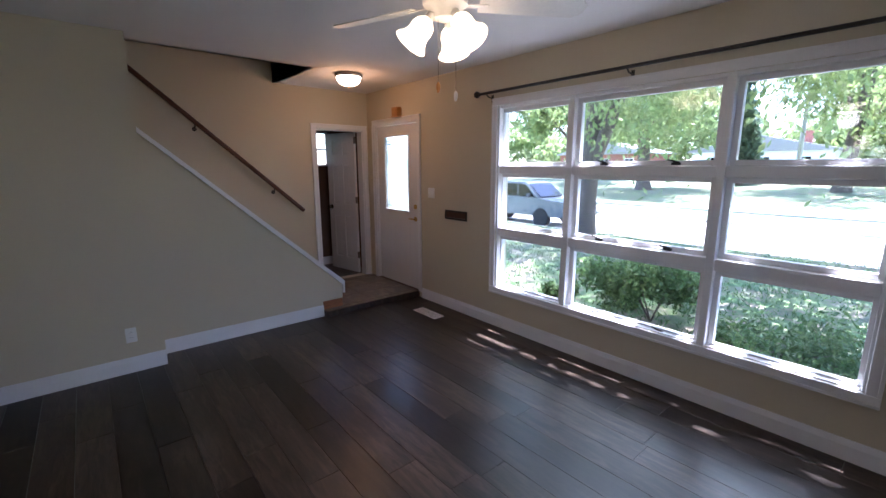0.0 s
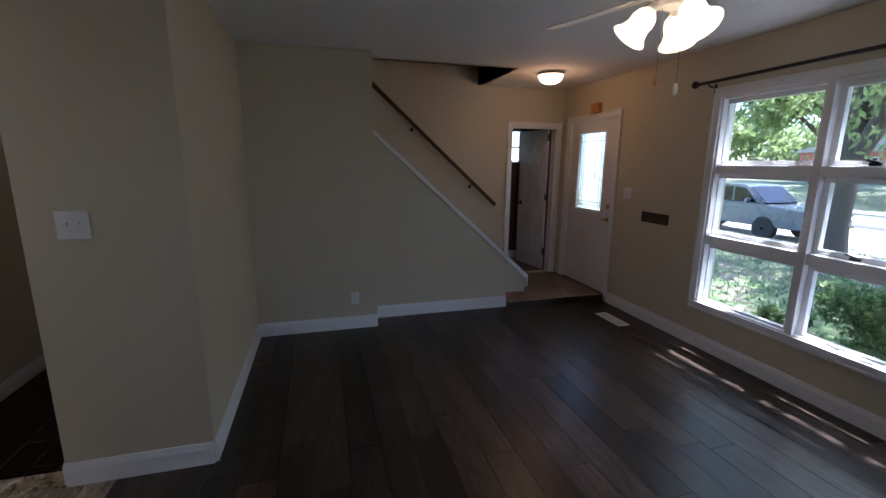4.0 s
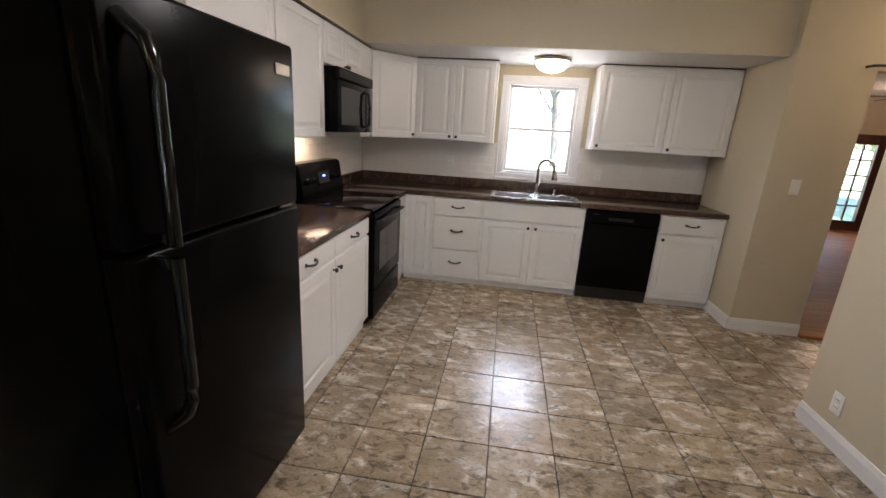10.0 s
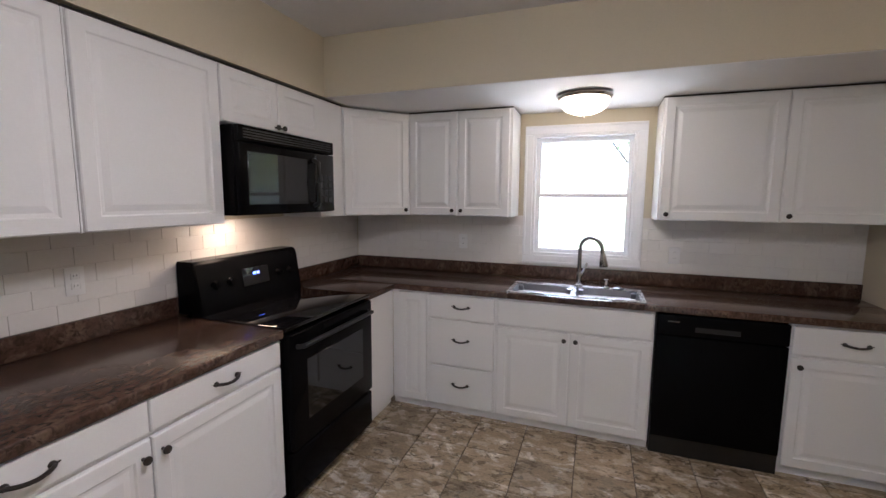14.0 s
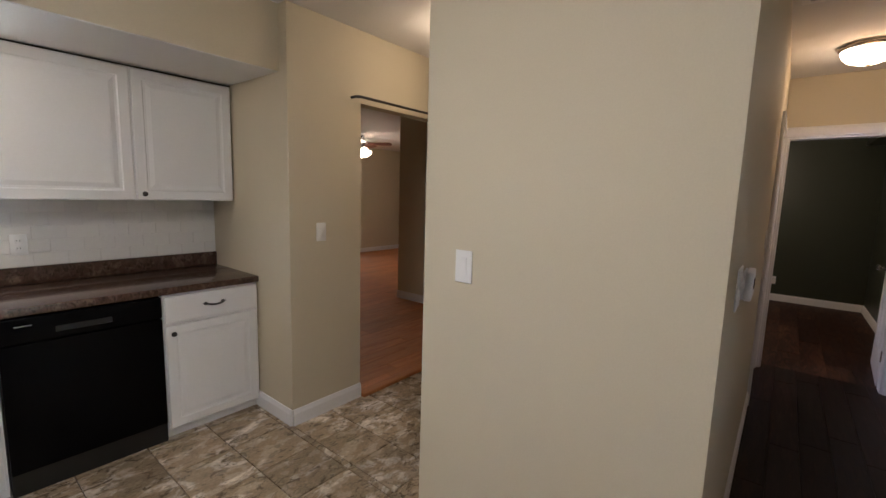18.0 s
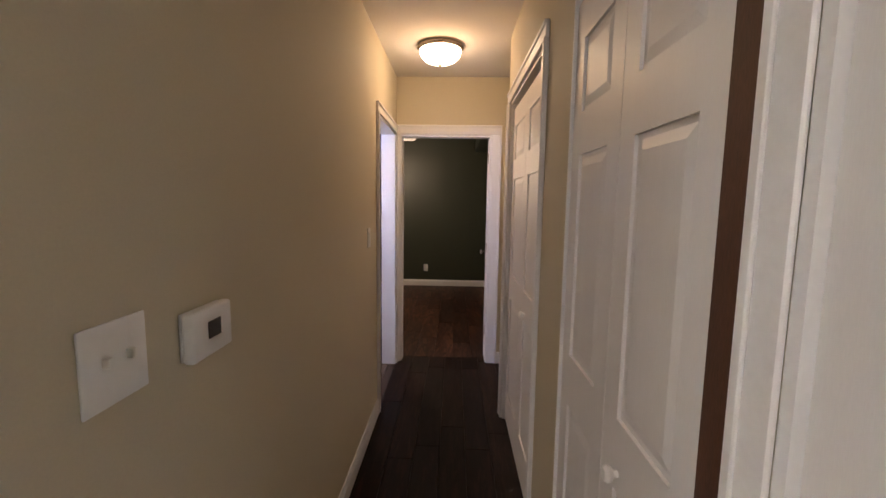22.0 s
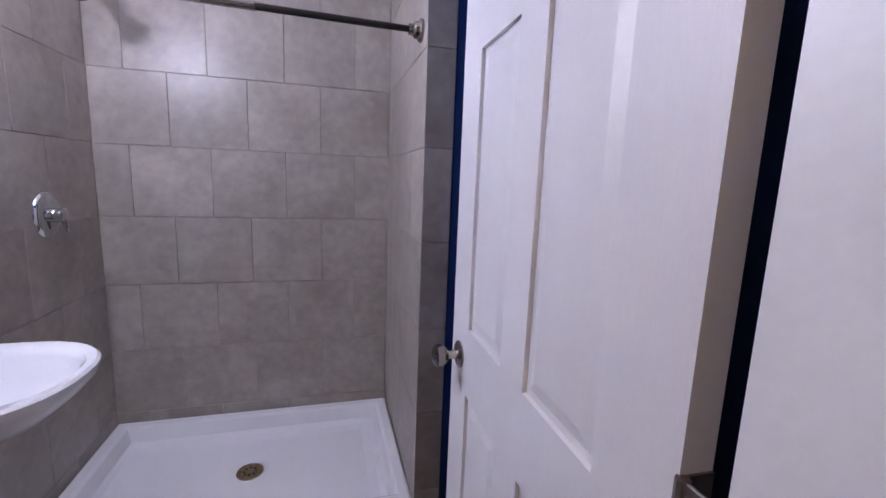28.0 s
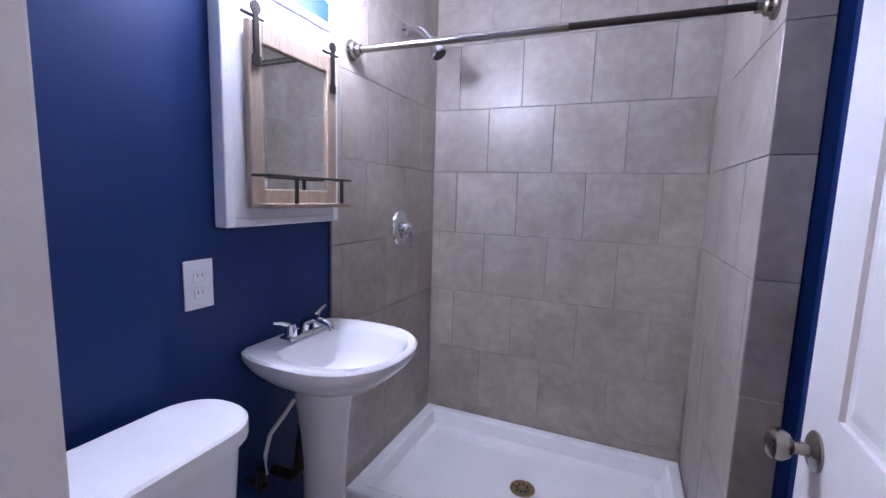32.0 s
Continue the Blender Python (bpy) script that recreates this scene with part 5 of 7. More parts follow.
pan = thing("shower_pan", "white acrylic shower base with a raised rim and a drain", "shower base", pose(0, 0, 0))
px0, px1, py0, py1, rim = BX0 + 0.013, 3.429, 1.285, BY1 - 0.0135, 0.15
bm = bm_new()
steps = [(0.0, 0.0), (0.0, rim - 0.012), (0.004, rim - 0.004), (0.012, rim), (0.045, rim), (0.058, rim - 0.008), (0.075, 0.085), (0.10, 0.068), (0.14, 0.062)]
rings = []
for ins, zz in steps:
    rings.append([bm.verts.new(c) for c in ((px0 + ins, py0 + ins, zz), (px1 - ins, py0 + ins, zz), (px1 - ins, py1 - ins, zz), (px0 + ins, py1 - ins, zz))])
for p, q in zip(rings, rings[1:]):
    for k in range(4):
        bm.faces.new((p[k], p[(k + 1) % 4], q[(k + 1) % 4], q[k]))
bm.faces.new(rings[-1]); bm.faces.new(rings[0][::-1])
part("basin", bm, ACRYLIC, pan, smooth=False)
BRASS = material("brass_drain", (0.40, 0.31, 0.18), 0.35, metal=1.0, spread=0.15, scale=30)
bm = bm_new(); lathe(bm, [(0.055, 0.0622), (0.054, 0.066), (0.044, 0.067), (0.040, 0.0645), (0.001, 0.064)], 24, Matrix.Translation((2.802, 1.706, 0)))
dn = part("drain", bm, BRASS, pan, "brass drain cover")
bm = bm_new()
for k in range(8):
    t = k * math.pi / 4
    lathe(bm, [(0.006, 0.0650), (0.006, 0.0655), (0.0005, 0.0655)], 8, Matrix.Translation((2.802 + 0.024 * math.cos(t), 1.706 + 0.024 * math.sin(t), 0)))
part("drain_hole", bm, BLACKPLASTIC, dn)

rod = thing("shower_rod", "brushed chrome shower curtain rod with round flanges", "curtain rod", pose(0, 0, 0))
ra, rb = Vector((BX0 + 0.013, 1.325, 1.815)), Vector((3.429, 1.355, 1.81))
bm = bm_new(); tube(bm, [ra, ra.lerp(rb, 0.6)], 0.0125, 14); part("tube", bm, NICKEL, rod)
bm = bm_new(); tube(bm, [ra.lerp(rb, 0.6), rb], 0.0105, 14); part("inner_tube", bm, DARKMETAL, rod, "darker telescoped end of the rod")
for p, s in ((ra, 1), (rb, -1)):
    bm = bm_new(); lathe(bm, [(0.036, 0), (0.036, 0.008), (0.028, 0.014), (0.026, 0.024), (0.018, 0.03), (0.017, 0.045), (0.001, 0.046)], 24, Matrix.Translation(p) @ Matrix.Rotation(radians(90 * s), 4, "Y")); part("flange", bm, NICKEL, rod)

sh = thing("shower_fixture", "chrome shower head on a short arm from the tiled wall", "shower head", pose(BX0 + 0.0125, 1.72, 2.02))
bm = bm_new(); tube(bm, [(0, 0, 0), (0.05, 0, 0.01), (0.09, 0, -0.01), (0.13, 0, -0.055)], 0.009, 12); part("arm", bm, CHROME, sh)
bm = bm_new(); lathe(bm, [(0.028, 0), (0.028, 0.004), (0.012, 0.01), (0.001, 0.011)], 20, Matrix.Rotation(radians(90), 4, "Y")); part("flange", bm, CHROME, sh)
bm = bm_new(); lathe(bm, [(0.012, 0.02), (0.017, 0.0), (0.020, -0.025), (0.036, -0.05), (0.037, -0.068), (0.032, -0.072), (0.001, -0.070)], 24, Matrix.Translation((0.13, 0, -0.06)) @ Matrix.Rotation(radians(-35), 4, "Y")); part("head", bm, CHROME, sh)
bm = bm_new(); lathe(bm, [(0.001, -0.0735), (0.029, -0.0735), (0.030, -0.0715)], 24, Matrix.Translation((0.13, 0, -0.06)) @ Matrix.Rotation(radians(-35), 4, "Y")); part("spray_face", bm, BLACKPLASTIC, sh, "dark spray face")
vl = thing("shower_valve", "chrome shower valve with an oval plate and lever", "valve", pose(BX0 + 0.0125, 1.705, 1.160))
bm = bm_new(); lathe(bm, [(0.072, 0), (0.071, 0.005), (0.066, 0.010), (0.055, 0.014), (0.040, 0.0165), (0.028, 0.017), (0.001, 0.0172)], 32, Matrix.Diagonal((1.3, 1.0, 1.18, 1)) @ Matrix.Rotation(radians(90), 4, "Y")); part("plate", bm, CHROME, vl)
bm = bm_new(); lathe(bm, [(0.024, 0.016), (0.026, 0.03), (0.024, 0.055), (0.012, 0.062), (0.001, 0.063)], 24, Matrix.Rotation(radians(90), 4, "Y")); part("handle_hub", bm, CHROME, vl)
bm = bm_new(); tube(bm, [(0.05, 0, 0), (0.052, 0.012, -0.035), (0.052, 0.02, -0.06)], 0.008, 10, [0.012, 0.010, 0.006]); part("lever", bm, CHROME, vl)

# pedestal basin on the west wall: local x points into the room
bs = thing("pedestal_basin", "white porcelain pedestal basin with a chrome tap", "basin", pose(BX0 + 0.001, 1.0, 0) @ Matrix.Diagonal((0.95, 0.84, 1, 1)))
def oval(cx, rx, ry, n=40, flat=0.0):
    pts = []
    for k in range(n):
        t = 2 * math.pi * k / n
        c, s = math.cos(t), math.sin(t)
        x = cx + rx * (abs(c) ** 0.8) * (1 if c > 0 else -1)
        y = ry * (abs(s) ** (0.85 if c > 0 else 0.55)) * (1 if s > 0 else -1)
        pts.append((max(x, flat), y))
    return pts
bm = bm_new()
levels = [(0.14, 0.10, 0.09, 0.735, 0.0), (0.16, 0.145, 0.135, 0.748, 0.0), (0.19, 0.20, 0.20, 0.786, 0.0), (0.20, 0.235, 0.250, 0.828, 0.0), (0.20, 0.250, 0.262, 0.85, 0.0), (0.20, 0.250, 0.262, 0.866, 0.0), (0.20, 0.243, 0.255, 0.872, 0.006),
          (0.225, 0.20, 0.205, 0.869, 0.10), (0.235, 0.18, 0.185, 0.855, 0.115), (0.24, 0.155, 0.16, 0.805, 0.125), (0.235, 0.11, 0.115, 0.773, 0.14), (0.235, 0.03, 0.03, 0.762, 0.2)]
rings = [[bm.verts.new((x, y, z)) for x, y in oval(cx, rx, ry, 40, fl)] for cx, rx, ry, z, fl in levels]
for p, q in zip(rings, rings[1:]):
    for k in range(40):
        bm.faces.new((p[k], p[(k + 1) % 40], q[(k + 1) % 40], q[k]))
bm.faces.new(rings[0][::-1]); bm.faces.new(rings[-1])
bmesh.ops.remove_doubles(bm, verts=bm.verts[:], dist=0.0002)
bo = part("bowl", bm, PORCELAIN, bs)
bm = bm_new(); lathe(bm, [(0.022, 0.7625), (0.020, 0.766), (0.001, 0.765)], 18, Matrix.Translation((0.235, 0, 0))); part("drain", bm, CHROME, bo)
bm = bm_new()
prof = [(0.105, 0.0), (0.105, 0.02), (0.085, 0.05), (0.075, 0.20), (0.075, 0.42), (0.085, 0.60), (0.10, 0.71), (0.105, 0.748)]
lathe(bm, prof, 28, Matrix.Translation((0.155, 0, 0)) @ Matrix.Diagonal((0.95, 1, 1, 1))); part("pedestal", bm, PORCELAIN, bs)
tp = thing("basin_tap", "chrome two-lever tap on the basin ledge", "faucet", pose(BX0 + 0.07, 1.0, 0.8725))
bm = bm_new(); box(bm, -0.024, 0.024, -0.078, 0.078, 0, 0.016, 0.007, 3); part("base", bm, CHROME, tp)
bm = bm_new(); tube(bm, [(0, 0, 0.01), (0.01, 0, 0.045), (0.05, 0, 0.06), (0.10, 0, 0.045), (0.108, 0, 0.032)], 0.012, 12, [0.016, 0.014, 0.012, 0.011, 0.010]); part("spout", bm, CHROME, tp)
for s in (-1, 1):
    bm = bm_new(); lathe(bm, [(0.020, 0.012), (0.018, 0.035), (0.014, 0.05), (0.001, 0.053)], 16, Matrix.Translation((0, s * 0.054, 0))); hb = part("handle", bm, CHROME, tp)
    bm = bm_new(); tube(bm, [(0, s * 0.054, 0.045), (-0.005, s * 0.085, 0.060), (-0.008, s * 0.115, 0.068)], 0.006, 8, [0.008, 0.006, 0.004]); part("lever", bm, CHROME, hb)
pw = thing("supply_pipes", "dark water supply pipes with a pale flexible hose under the basin", "pipe", pose(BX0 + 0.001, 0.87, 0.0))
bm = bm_new(); tube(bm, [(0.06, -0.02, 0.50), (0.062, -0.025, 0.56), (0.068, -0.01, 0.62), (0.085, 0.03, 0.665), (0.095, 0.06, 0.70)], 0.006, 8); part("hose", bm, PLASTIC, pw, "pale flexible hose")
bm = bm_new(); tube(bm, [(0.0, -0.03, 0.47), (0.075, -0.03, 0.47)], 0.011, 10); tube(bm, [(0.05, -0.03, 0.45), (0.05, -0.03, 0.52)], 0.014, 10); part("valve", bm, DARKMETAL, pw)
bm = bm_new(); tube(bm, [(0.0, 0.07, 0.44), (0.07, 0.07, 0.44), (0.10, 0.07, 0.48), (0.10, 0.09, 0.62)], 0.018, 12); part("trap", bm, DARKMETAL, pw)

# toilet
tl = thing("toilet", "white porcelain toilet with its lid down beside the basin", "toilet", pose(BX0 + 0.05, 0.435, -0.008))
def rounded(bm, x0, x1, y0, y1, z0, z1, r, taper=0.0):
    lay = []
    for z, g in ((z0, taper), (z1 - 0.006, 0.0), (z1, -0.006 if r > 0.006 else 0)):
        pts = []
        for cx, cy, a0 in ((x1 - r, y1 - r, 0), (x0 + r, y1 - r, 90), (x0 + r, y0 + r, 180), (x1 - r, y0 + r, 270)):
            for k in range(7):
                t = radians(a0 + k * 15)
                rr = r + min(0, g)
                pts.append((cx + rr * math.cos(t) - math.copysign(max(0, g), cx - (x0 + x1) / 2), cy + rr * math.sin(t) - math.copysign(max(0, g), cy - (y0 + y1) / 2), z))
        lay.append([bm.verts.new(p) for p in pts])
    for p, q in zip(lay, lay[1:]):
        for k in range(len(p)):
            bm.faces.new((p[k], p[(k + 1) % len(p)], q[(k + 1) % len(p)], q[k]))
    bm.faces.new(lay[0][::-1]); bm.faces.new(lay[-1])
bm = bm_new(); rounded(bm, 0.0, 0.19, -0.205, 0.205, 0.40, 0.796, 0.055, 0.02); tk = part("tank", bm, PORCELAIN, tl)
bm = bm_new(); rounded(bm, -0.006, 0.215, -0.232, 0.232, 0.7965, 0.836, 0.10); part("tank_lid", bm, PORCELAIN, tl)
bm = bm_new(); tube(bm, [(0.192, -0.14, 0.69), (0.205, -0.14, 0.69), (0.208, -0.075, 0.68)], 0.008, 8); part("flush_lever", bm, CHROME, tk)
bm = bm_new()
rings = [[bm.verts.new((x, y, z)) for x, y in oval(cx, rx, ry, 32)] for cx, rx, ry, z in ((0.36, 0.20, 0.11, 0.0), (0.36, 0.19, 0.10, 0.10), (0.38, 0.21, 0.13, 0.22), (0.41, 0.26, 0.175, 0.36), (0.41, 0.262, 0.18, 0.395))]
for p, q in zip(rings, rings[1:]):
    for k in range(32):
        bm.faces.new((p[k], p[(k + 1) % 32], q[(k + 1) % 32], q[k]))
bm.faces.new(rings[0][::-1]); bm.faces.new(rings[-1]); part("bowl", bm, PORCELAIN, tl)
for nm, z0, z1, g in (("seat", 0.396, 0.412, 0.0), ("seat_lid", 0.4125, 0.428, 0.004)):
    bm = bm_new()
    rings = [[bm.verts.new((x, y, z)) for x, y in oval(0.41, 0.258 - e, 0.182 - e, 32)] for z, e in ((z0, g), (z1 - 0.004, g), (z1, g + 0.006))]
    for p, q in zip(rings, rings[1:]):
        for k in range(32):
            bm.faces.new((p[k], p[(k + 1) % 32], q[(k + 1) % 32], q[k]))
    bm.faces.new(rings[0][::-1]); bm.faces.new(rings[-1]); part(nm, bm, PLASTIC, tl)

# mirror hung like a barn door on a white panel
mr = thing("bathroom_mirror", "barn-door style wooden mirror with a shelf on a white cabinet panel", "mirror", pose(BX0 + 0.0005, 0.975, 1.221, 0, 0, 90))
bm = bm_new(); box(bm, -0.196, 0.217, -0.034, 0, 0, 0.615, 0.003, 1); part("panel", bm, TRIM, mr, "white painted panel", smooth=False)
for b in ((-0.214, -0.187, -0.042, 0.0, -0.006, 0.625), (0.208, 0.235, -0.042, 0.0, -0.006, 0.625), (-0.187, 0.208, -0.042, 0.0, -0.006, 0.016), (-0.187, 0.208, -0.042, 0.0, 0.603, 0.625)):
    bm = bm_new(); box(bm, *b, 0.004, 2); part("panel_edge", bm, TRIM, mr, smooth=False)
mx0, mx1, mz0, mz1 = -0.15, 0.20, 0.045, 0.515
for b in ((mx0, mx0 + 0.045, mz0, mz1), (mx1 - 0.045, mx1, mz0, mz1), (mx0 + 0.045, mx1 - 0.045, mz0, mz0 + 0.05), (mx0 + 0.045, mx1 - 0.045, mz1 - 0.05, mz1)):
    bm = bm_new(); box(bm, b[0], b[1], -0.062, -0.0425, b[2], b[3], 0.003, 1); part("wood_frame", bm, GREYWOOD, mr, "weathered wood frame", smooth=False)
bm = bm_new(); box(bm, mx0 + 0.0455, mx1 - 0.0455, -0.053, -0.047, mz0 + 0.0505, mz1 - 0.0505); part("glass", bm, MIRROR, mr, smooth=False)
for x in (mx0 + 0.022, mx1 - 0.022):
    bm = bm_new(); box(bm, x - 0.008, x + 0.008, -0.068, -0.0625, mz1 - 0.09, mz1 + 0.02)
    ring_panel(bm, x - 0.014, x + 0.014, mz1 - 0.11, mz1 - 0.085, -0.068, [(0.0, 0.0), (0.003, 0.0)], 0.005)
    lathe(bm, [(0.016, 0), (0.016, 0.006), (0.001, 0.007)], 18, Matrix.Translation((x, -0.062, mz1 + 0.03)) @ Matrix.Rotation(radians(90), 4, "X"))
    part("hanger_strap", bm, DARKMETAL, mr, "dark metal strap with a wheel")
    bm = bm_new(); tube(bm, [(x - 0.035, -0.055, mz1 + 0.012), (x + 0.035, -0.055, mz1 + 0.012)], 0.005, 8); part("hanger_pin", bm, DARKMETAL, mr)
bm = bm_new(); box(bm, mx0, mx1 - 0.01, -0.130, -0.063, mz0 + 0.0, mz0 + 0.012, 0.002, 1); part("shelf", bm, GREYWOOD, mr, "narrow wooden shelf", smooth=False)
bm = bm_new(); tube(bm, [(mx0, -0.063, mz0 + 0.085), (mx0 + 0.004, -0.128, mz0 + 0.085), (mx1 - 0.014, -0.128, mz0 + 0.085), (mx1 - 0.01, -0.063, mz0 + 0.085)], 0.004, 8); part("shelf_rail", bm, DARKMETAL, mr, "thin dark rail")
for x in (mx0 + 0.09, mx1 - 0.06):
    bm = bm_new(); box(bm, x - 0.005, x + 0.005, -0.131, -0.125, mz0 + 0.012, mz0 + 0.083); part("rail_post", bm, DARKMETAL, mr, smooth=False)
# vanity light above the mirror
vn = thing("vanity_light", "chrome vanity light bar with glowing glass shades above the mirror", "wall light", pose(BX0 + 0.0005, 1.0, 2.04, 0, 0, 90))
bm = bm_new(); box(bm, -0.25, 0.25, -0.03, 0, -0.05, 0.05, 0.008, 3); part("back_bar", bm, CHROME, vn)
for x in (-0.17, 0.0, 0.17):
    bm = bm_new(); tube(bm, [(x, -0.03, 0), (x, -0.085, 0.0), (x, -0.095, -0.02)], 0.010, 10); part("arm", bm, CHROME, vn)
    bm = bm_new(); lathe(bm, [(0.022, -0.015), (0.035, -0.04), (0.048, -0.09), (0.058, -0.13), (0.056, -0.131), (0.045, -0.09), (0.03, -0.04), (0.018, -0.02)], 20, Matrix.Translation((x, -0.095, 0)))
    g = part("glass_shade", bm, VANITY, vn, "glowing glass shade"); g.visible_shadow = False
    add_lamp("bulb_vanity", "POINT", pose(BX0 + 0.15, 1.0 + x, 1.97), 0.52, COOL, radius=0.035)
wall_plate(pose(BX0, 0.708, 1.078, 0, 0, 90), "outlet", w=0.078, h=0.122, label="white wall outlet on the navy blue wall")

# ---- bedroom ----
casing("trim_bedroom_closet", "y", -1.06, 1, 4.70, 5.50, -0.002, 2.06, w=0.062)
dr = hung_door("door_6", pose(4.72, -1.10, 0.01), 0.76, 2.03, "white six-panel bedroom closet door, closed", 1, hinges=False)
wall_plate(pose(6.99, -0.03, 0.315, 0, 0, -90), "outlet", label="white wall outlet low on the dark green wall")


def ceiling_fan(name, m, label, blades, blade_mat, shades, shade_mat, body_mat, drop=0.18, r=0.62, start=0.0, chains=True, shade_at=None, bell=1.0):
    ob = thing(name, label, "ceiling fan", m)
    bm = bm_new(); lathe(bm, [(0.075, -0.0005), (0.075, -0.02), (0.05, -0.05), (0.03, -0.055)], 24); part("canopy", bm, body_mat, ob)
    bm = bm_new(); tube(bm, [(0, 0, -0.05), (0, 0, -drop + 0.03)], 0.018, 12); part("downrod", bm, body_mat, ob)
    bm = bm_new(); lathe(bm, [(0.03, -drop + 0.04), (0.10, -drop + 0.02), (0.115, -drop - 0.02), (0.11, -drop - 0.06), (0.075, -drop - 0.085), (0.06, -drop - 0.12), (0.03, -drop - 0.125)], 28); part("motor_housing", bm, body_mat, ob)
    for k in range(blades):
        a = start + 360 / blades * k
        bm = bm_new()
        n = 14
        top = []
        for i in range(n):
            u = i / (n - 1)
            x = 0.17 + (r - 0.17) * u
            w = 0.060 + 0.022 * u
            if u > 0.88:
                w *= math.sqrt(max(0.0, 1 - ((u - 0.88) / 0.13) ** 2)) + 0.02
            top.append((x, w))
        vs = [[bm.verts.new((x, s * w, z)) for x, w in top] for s in (1, -1) for z in (0.003, -0.003)]
        for i in range(n - 1):
            for p, q in ((0, 1), (1, 3), (3, 2), (2, 0)):
                bm.faces.new((vs[p][i], vs[p][i + 1], vs[q][i + 1], vs[q][i]))
        for e in (0, n - 1):
            bm.faces.new((vs[0][e], vs[1][e], vs[3][e], vs[2][e]))
        b = part("blade", bm, blade_mat, ob, smooth=False)
        b.matrix_basis = Matrix.Translation((0, 0, -drop - 0.05)) @ Matrix.Rotation(radians(a), 4, "Z") @ Matrix.Rotation(radians(-13), 4, "X")
        bm = bm_new(); box(bm, 0.09, 0.22, -0.014, 0.014, -0.010, -0.004, 0.003, 1)
        part("blade_iron", bm, body_mat, b, smooth=False)
    for k in range(shades):
        a = radians((start + 30 if shade_at is None else shade_at) + 360 / shades * k)
        tilt = Matrix.Translation((0.075 * math.cos(a), 0.075 * math.sin(a), -drop - 0.115)) @ Matrix.Rotation(a, 4, "Z") @ Matrix.Rotation(radians(-38), 4, "Y")
        bm = bm_new(); lathe(bm, [(0.022, 0.015), (0.024, -0.02), (0.001, -0.021)], 14, tilt); part("lamp_holder", bm, body_mat, ob)
        bm = bm_new(); lathe(bm, [(0.024, -0.018), (0.040, -0.035), (0.047, -0.06), (0.045, -0.085), (0.055, -0.115), (0.072, -0.135), (0.069, -0.137), (0.050, -0.113), (0.040, -0.085)], 22, tilt @ Matrix.Scale(bell, 4))
        g = part("glass_shade", bm, shade_mat, ob, "glowing tulip glass shade"); g.visible_shadow = False
    if chains:
        for x, y, l, mt in ((0.02, 0.03, 0.30, AMBER), (-0.03, -0.045, 0.34, PLASTIC)):
            bm = bm_new(); tube(bm, [(x, y, -drop - 0.12), (x, y, -drop - 0.12 - l)], 0.0016, 6); c = part("pull_chain", bm, NICKEL, ob)
            bm = bm_new(); lathe(bm, [(0.004, 0), (0.010, -0.012), (0.011, -0.03), (0.006, -0.05), (0.001, -0.052)], 12, Matrix.Translation((x, y, -drop - 0.118 - l))); part("chain_bob", bm, mt, c)
    return ob
FANWHITE = material("white_fan_blade", (0.72, 0.70, 0.66), 0.4, spread=0.03, bump=0.02)
ceiling_fan("ceiling_fan", pose(5.3, 0.62, CZ), "white ceiling fan with a lit glass shade in the bedroom", 5, FANWHITE, 3, SHADE, BRASS, drop=0.20, start=-8, chains=False, bell=1.2)
ceiling_fan("ceiling_fan", pose(4.12, 6.3, CZ), "dark ceiling fan with lit glass shades in the sunroom", 5, RAILWOOD, 3, GLOBE, DARKMETAL, drop=0.10, start=20, chains=False, bell=1.3)

# ---- sunroom: glazed wooden doors ----
gd = tagged(new("door_7"), label="dark wooden glazed double doors with many panes, closed", category="door", kind="structure")
for lx in (3.4, 4.3):
    for b in ((lx, lx + 0.15, 0.02, 1.86), (lx + 0.75, lx + 0.90, 0.02, 1.86), (lx + 0.15, lx + 0.75, 0.02, 0.22), (lx + 0.15, lx + 0.75, 1.68, 1.86)):
        bm = bm_new(); box(bm, b[0] + 0.0005, b[1] - 0.0005, 7.88, 7.96, b[2], b[3], 0.004, 1); part("rail", bm, RAILWOOD, gd, smooth=False)
    for k in (1, 2):
        x = lx + 0.15 + 0.20 * k
        bm = bm_new(); box(bm, x - 0.014, x + 0.014, 7.925, 7.955, 0.22, 1.68); part("muntin", bm, RAILWOOD, gd, smooth=False)
    for k in range(1, 5):
        z = 0.22 + 0.292 * k
        bm = bm_new(); box(bm, lx + 0.15, lx + 0.75, 7.926, 7.954, z - 0.014, z + 0.014); part("muntin", bm, RAILWOOD, gd, smooth=False)
    bm = bm_new(); box(bm, lx + 0.145, lx + 0.755, 7.938, 7.942, 0.215, 1.685); g = part("pane", bm, CLEAR, gd, smooth=False); g.visible_shadow = False

flush_light(pose(0.98, 1.62, CZ - 0.0005), 0.14, "lit flush-mount ceiling light in the side passage", GLOBEHALL)


# ---- living room ----
win = tagged(new("window_1"), label="wide white wooden window with nine panes looking onto the street", category="window", kind="structure")
COLS = [(-0.645, 0.045), (-1.735, -0.775), (-2.55, -1.855)]
ROWS = [(0.425, 0.882), (1.032, 1.475), (1.615, 2.066)]
YP = YW - 0.075


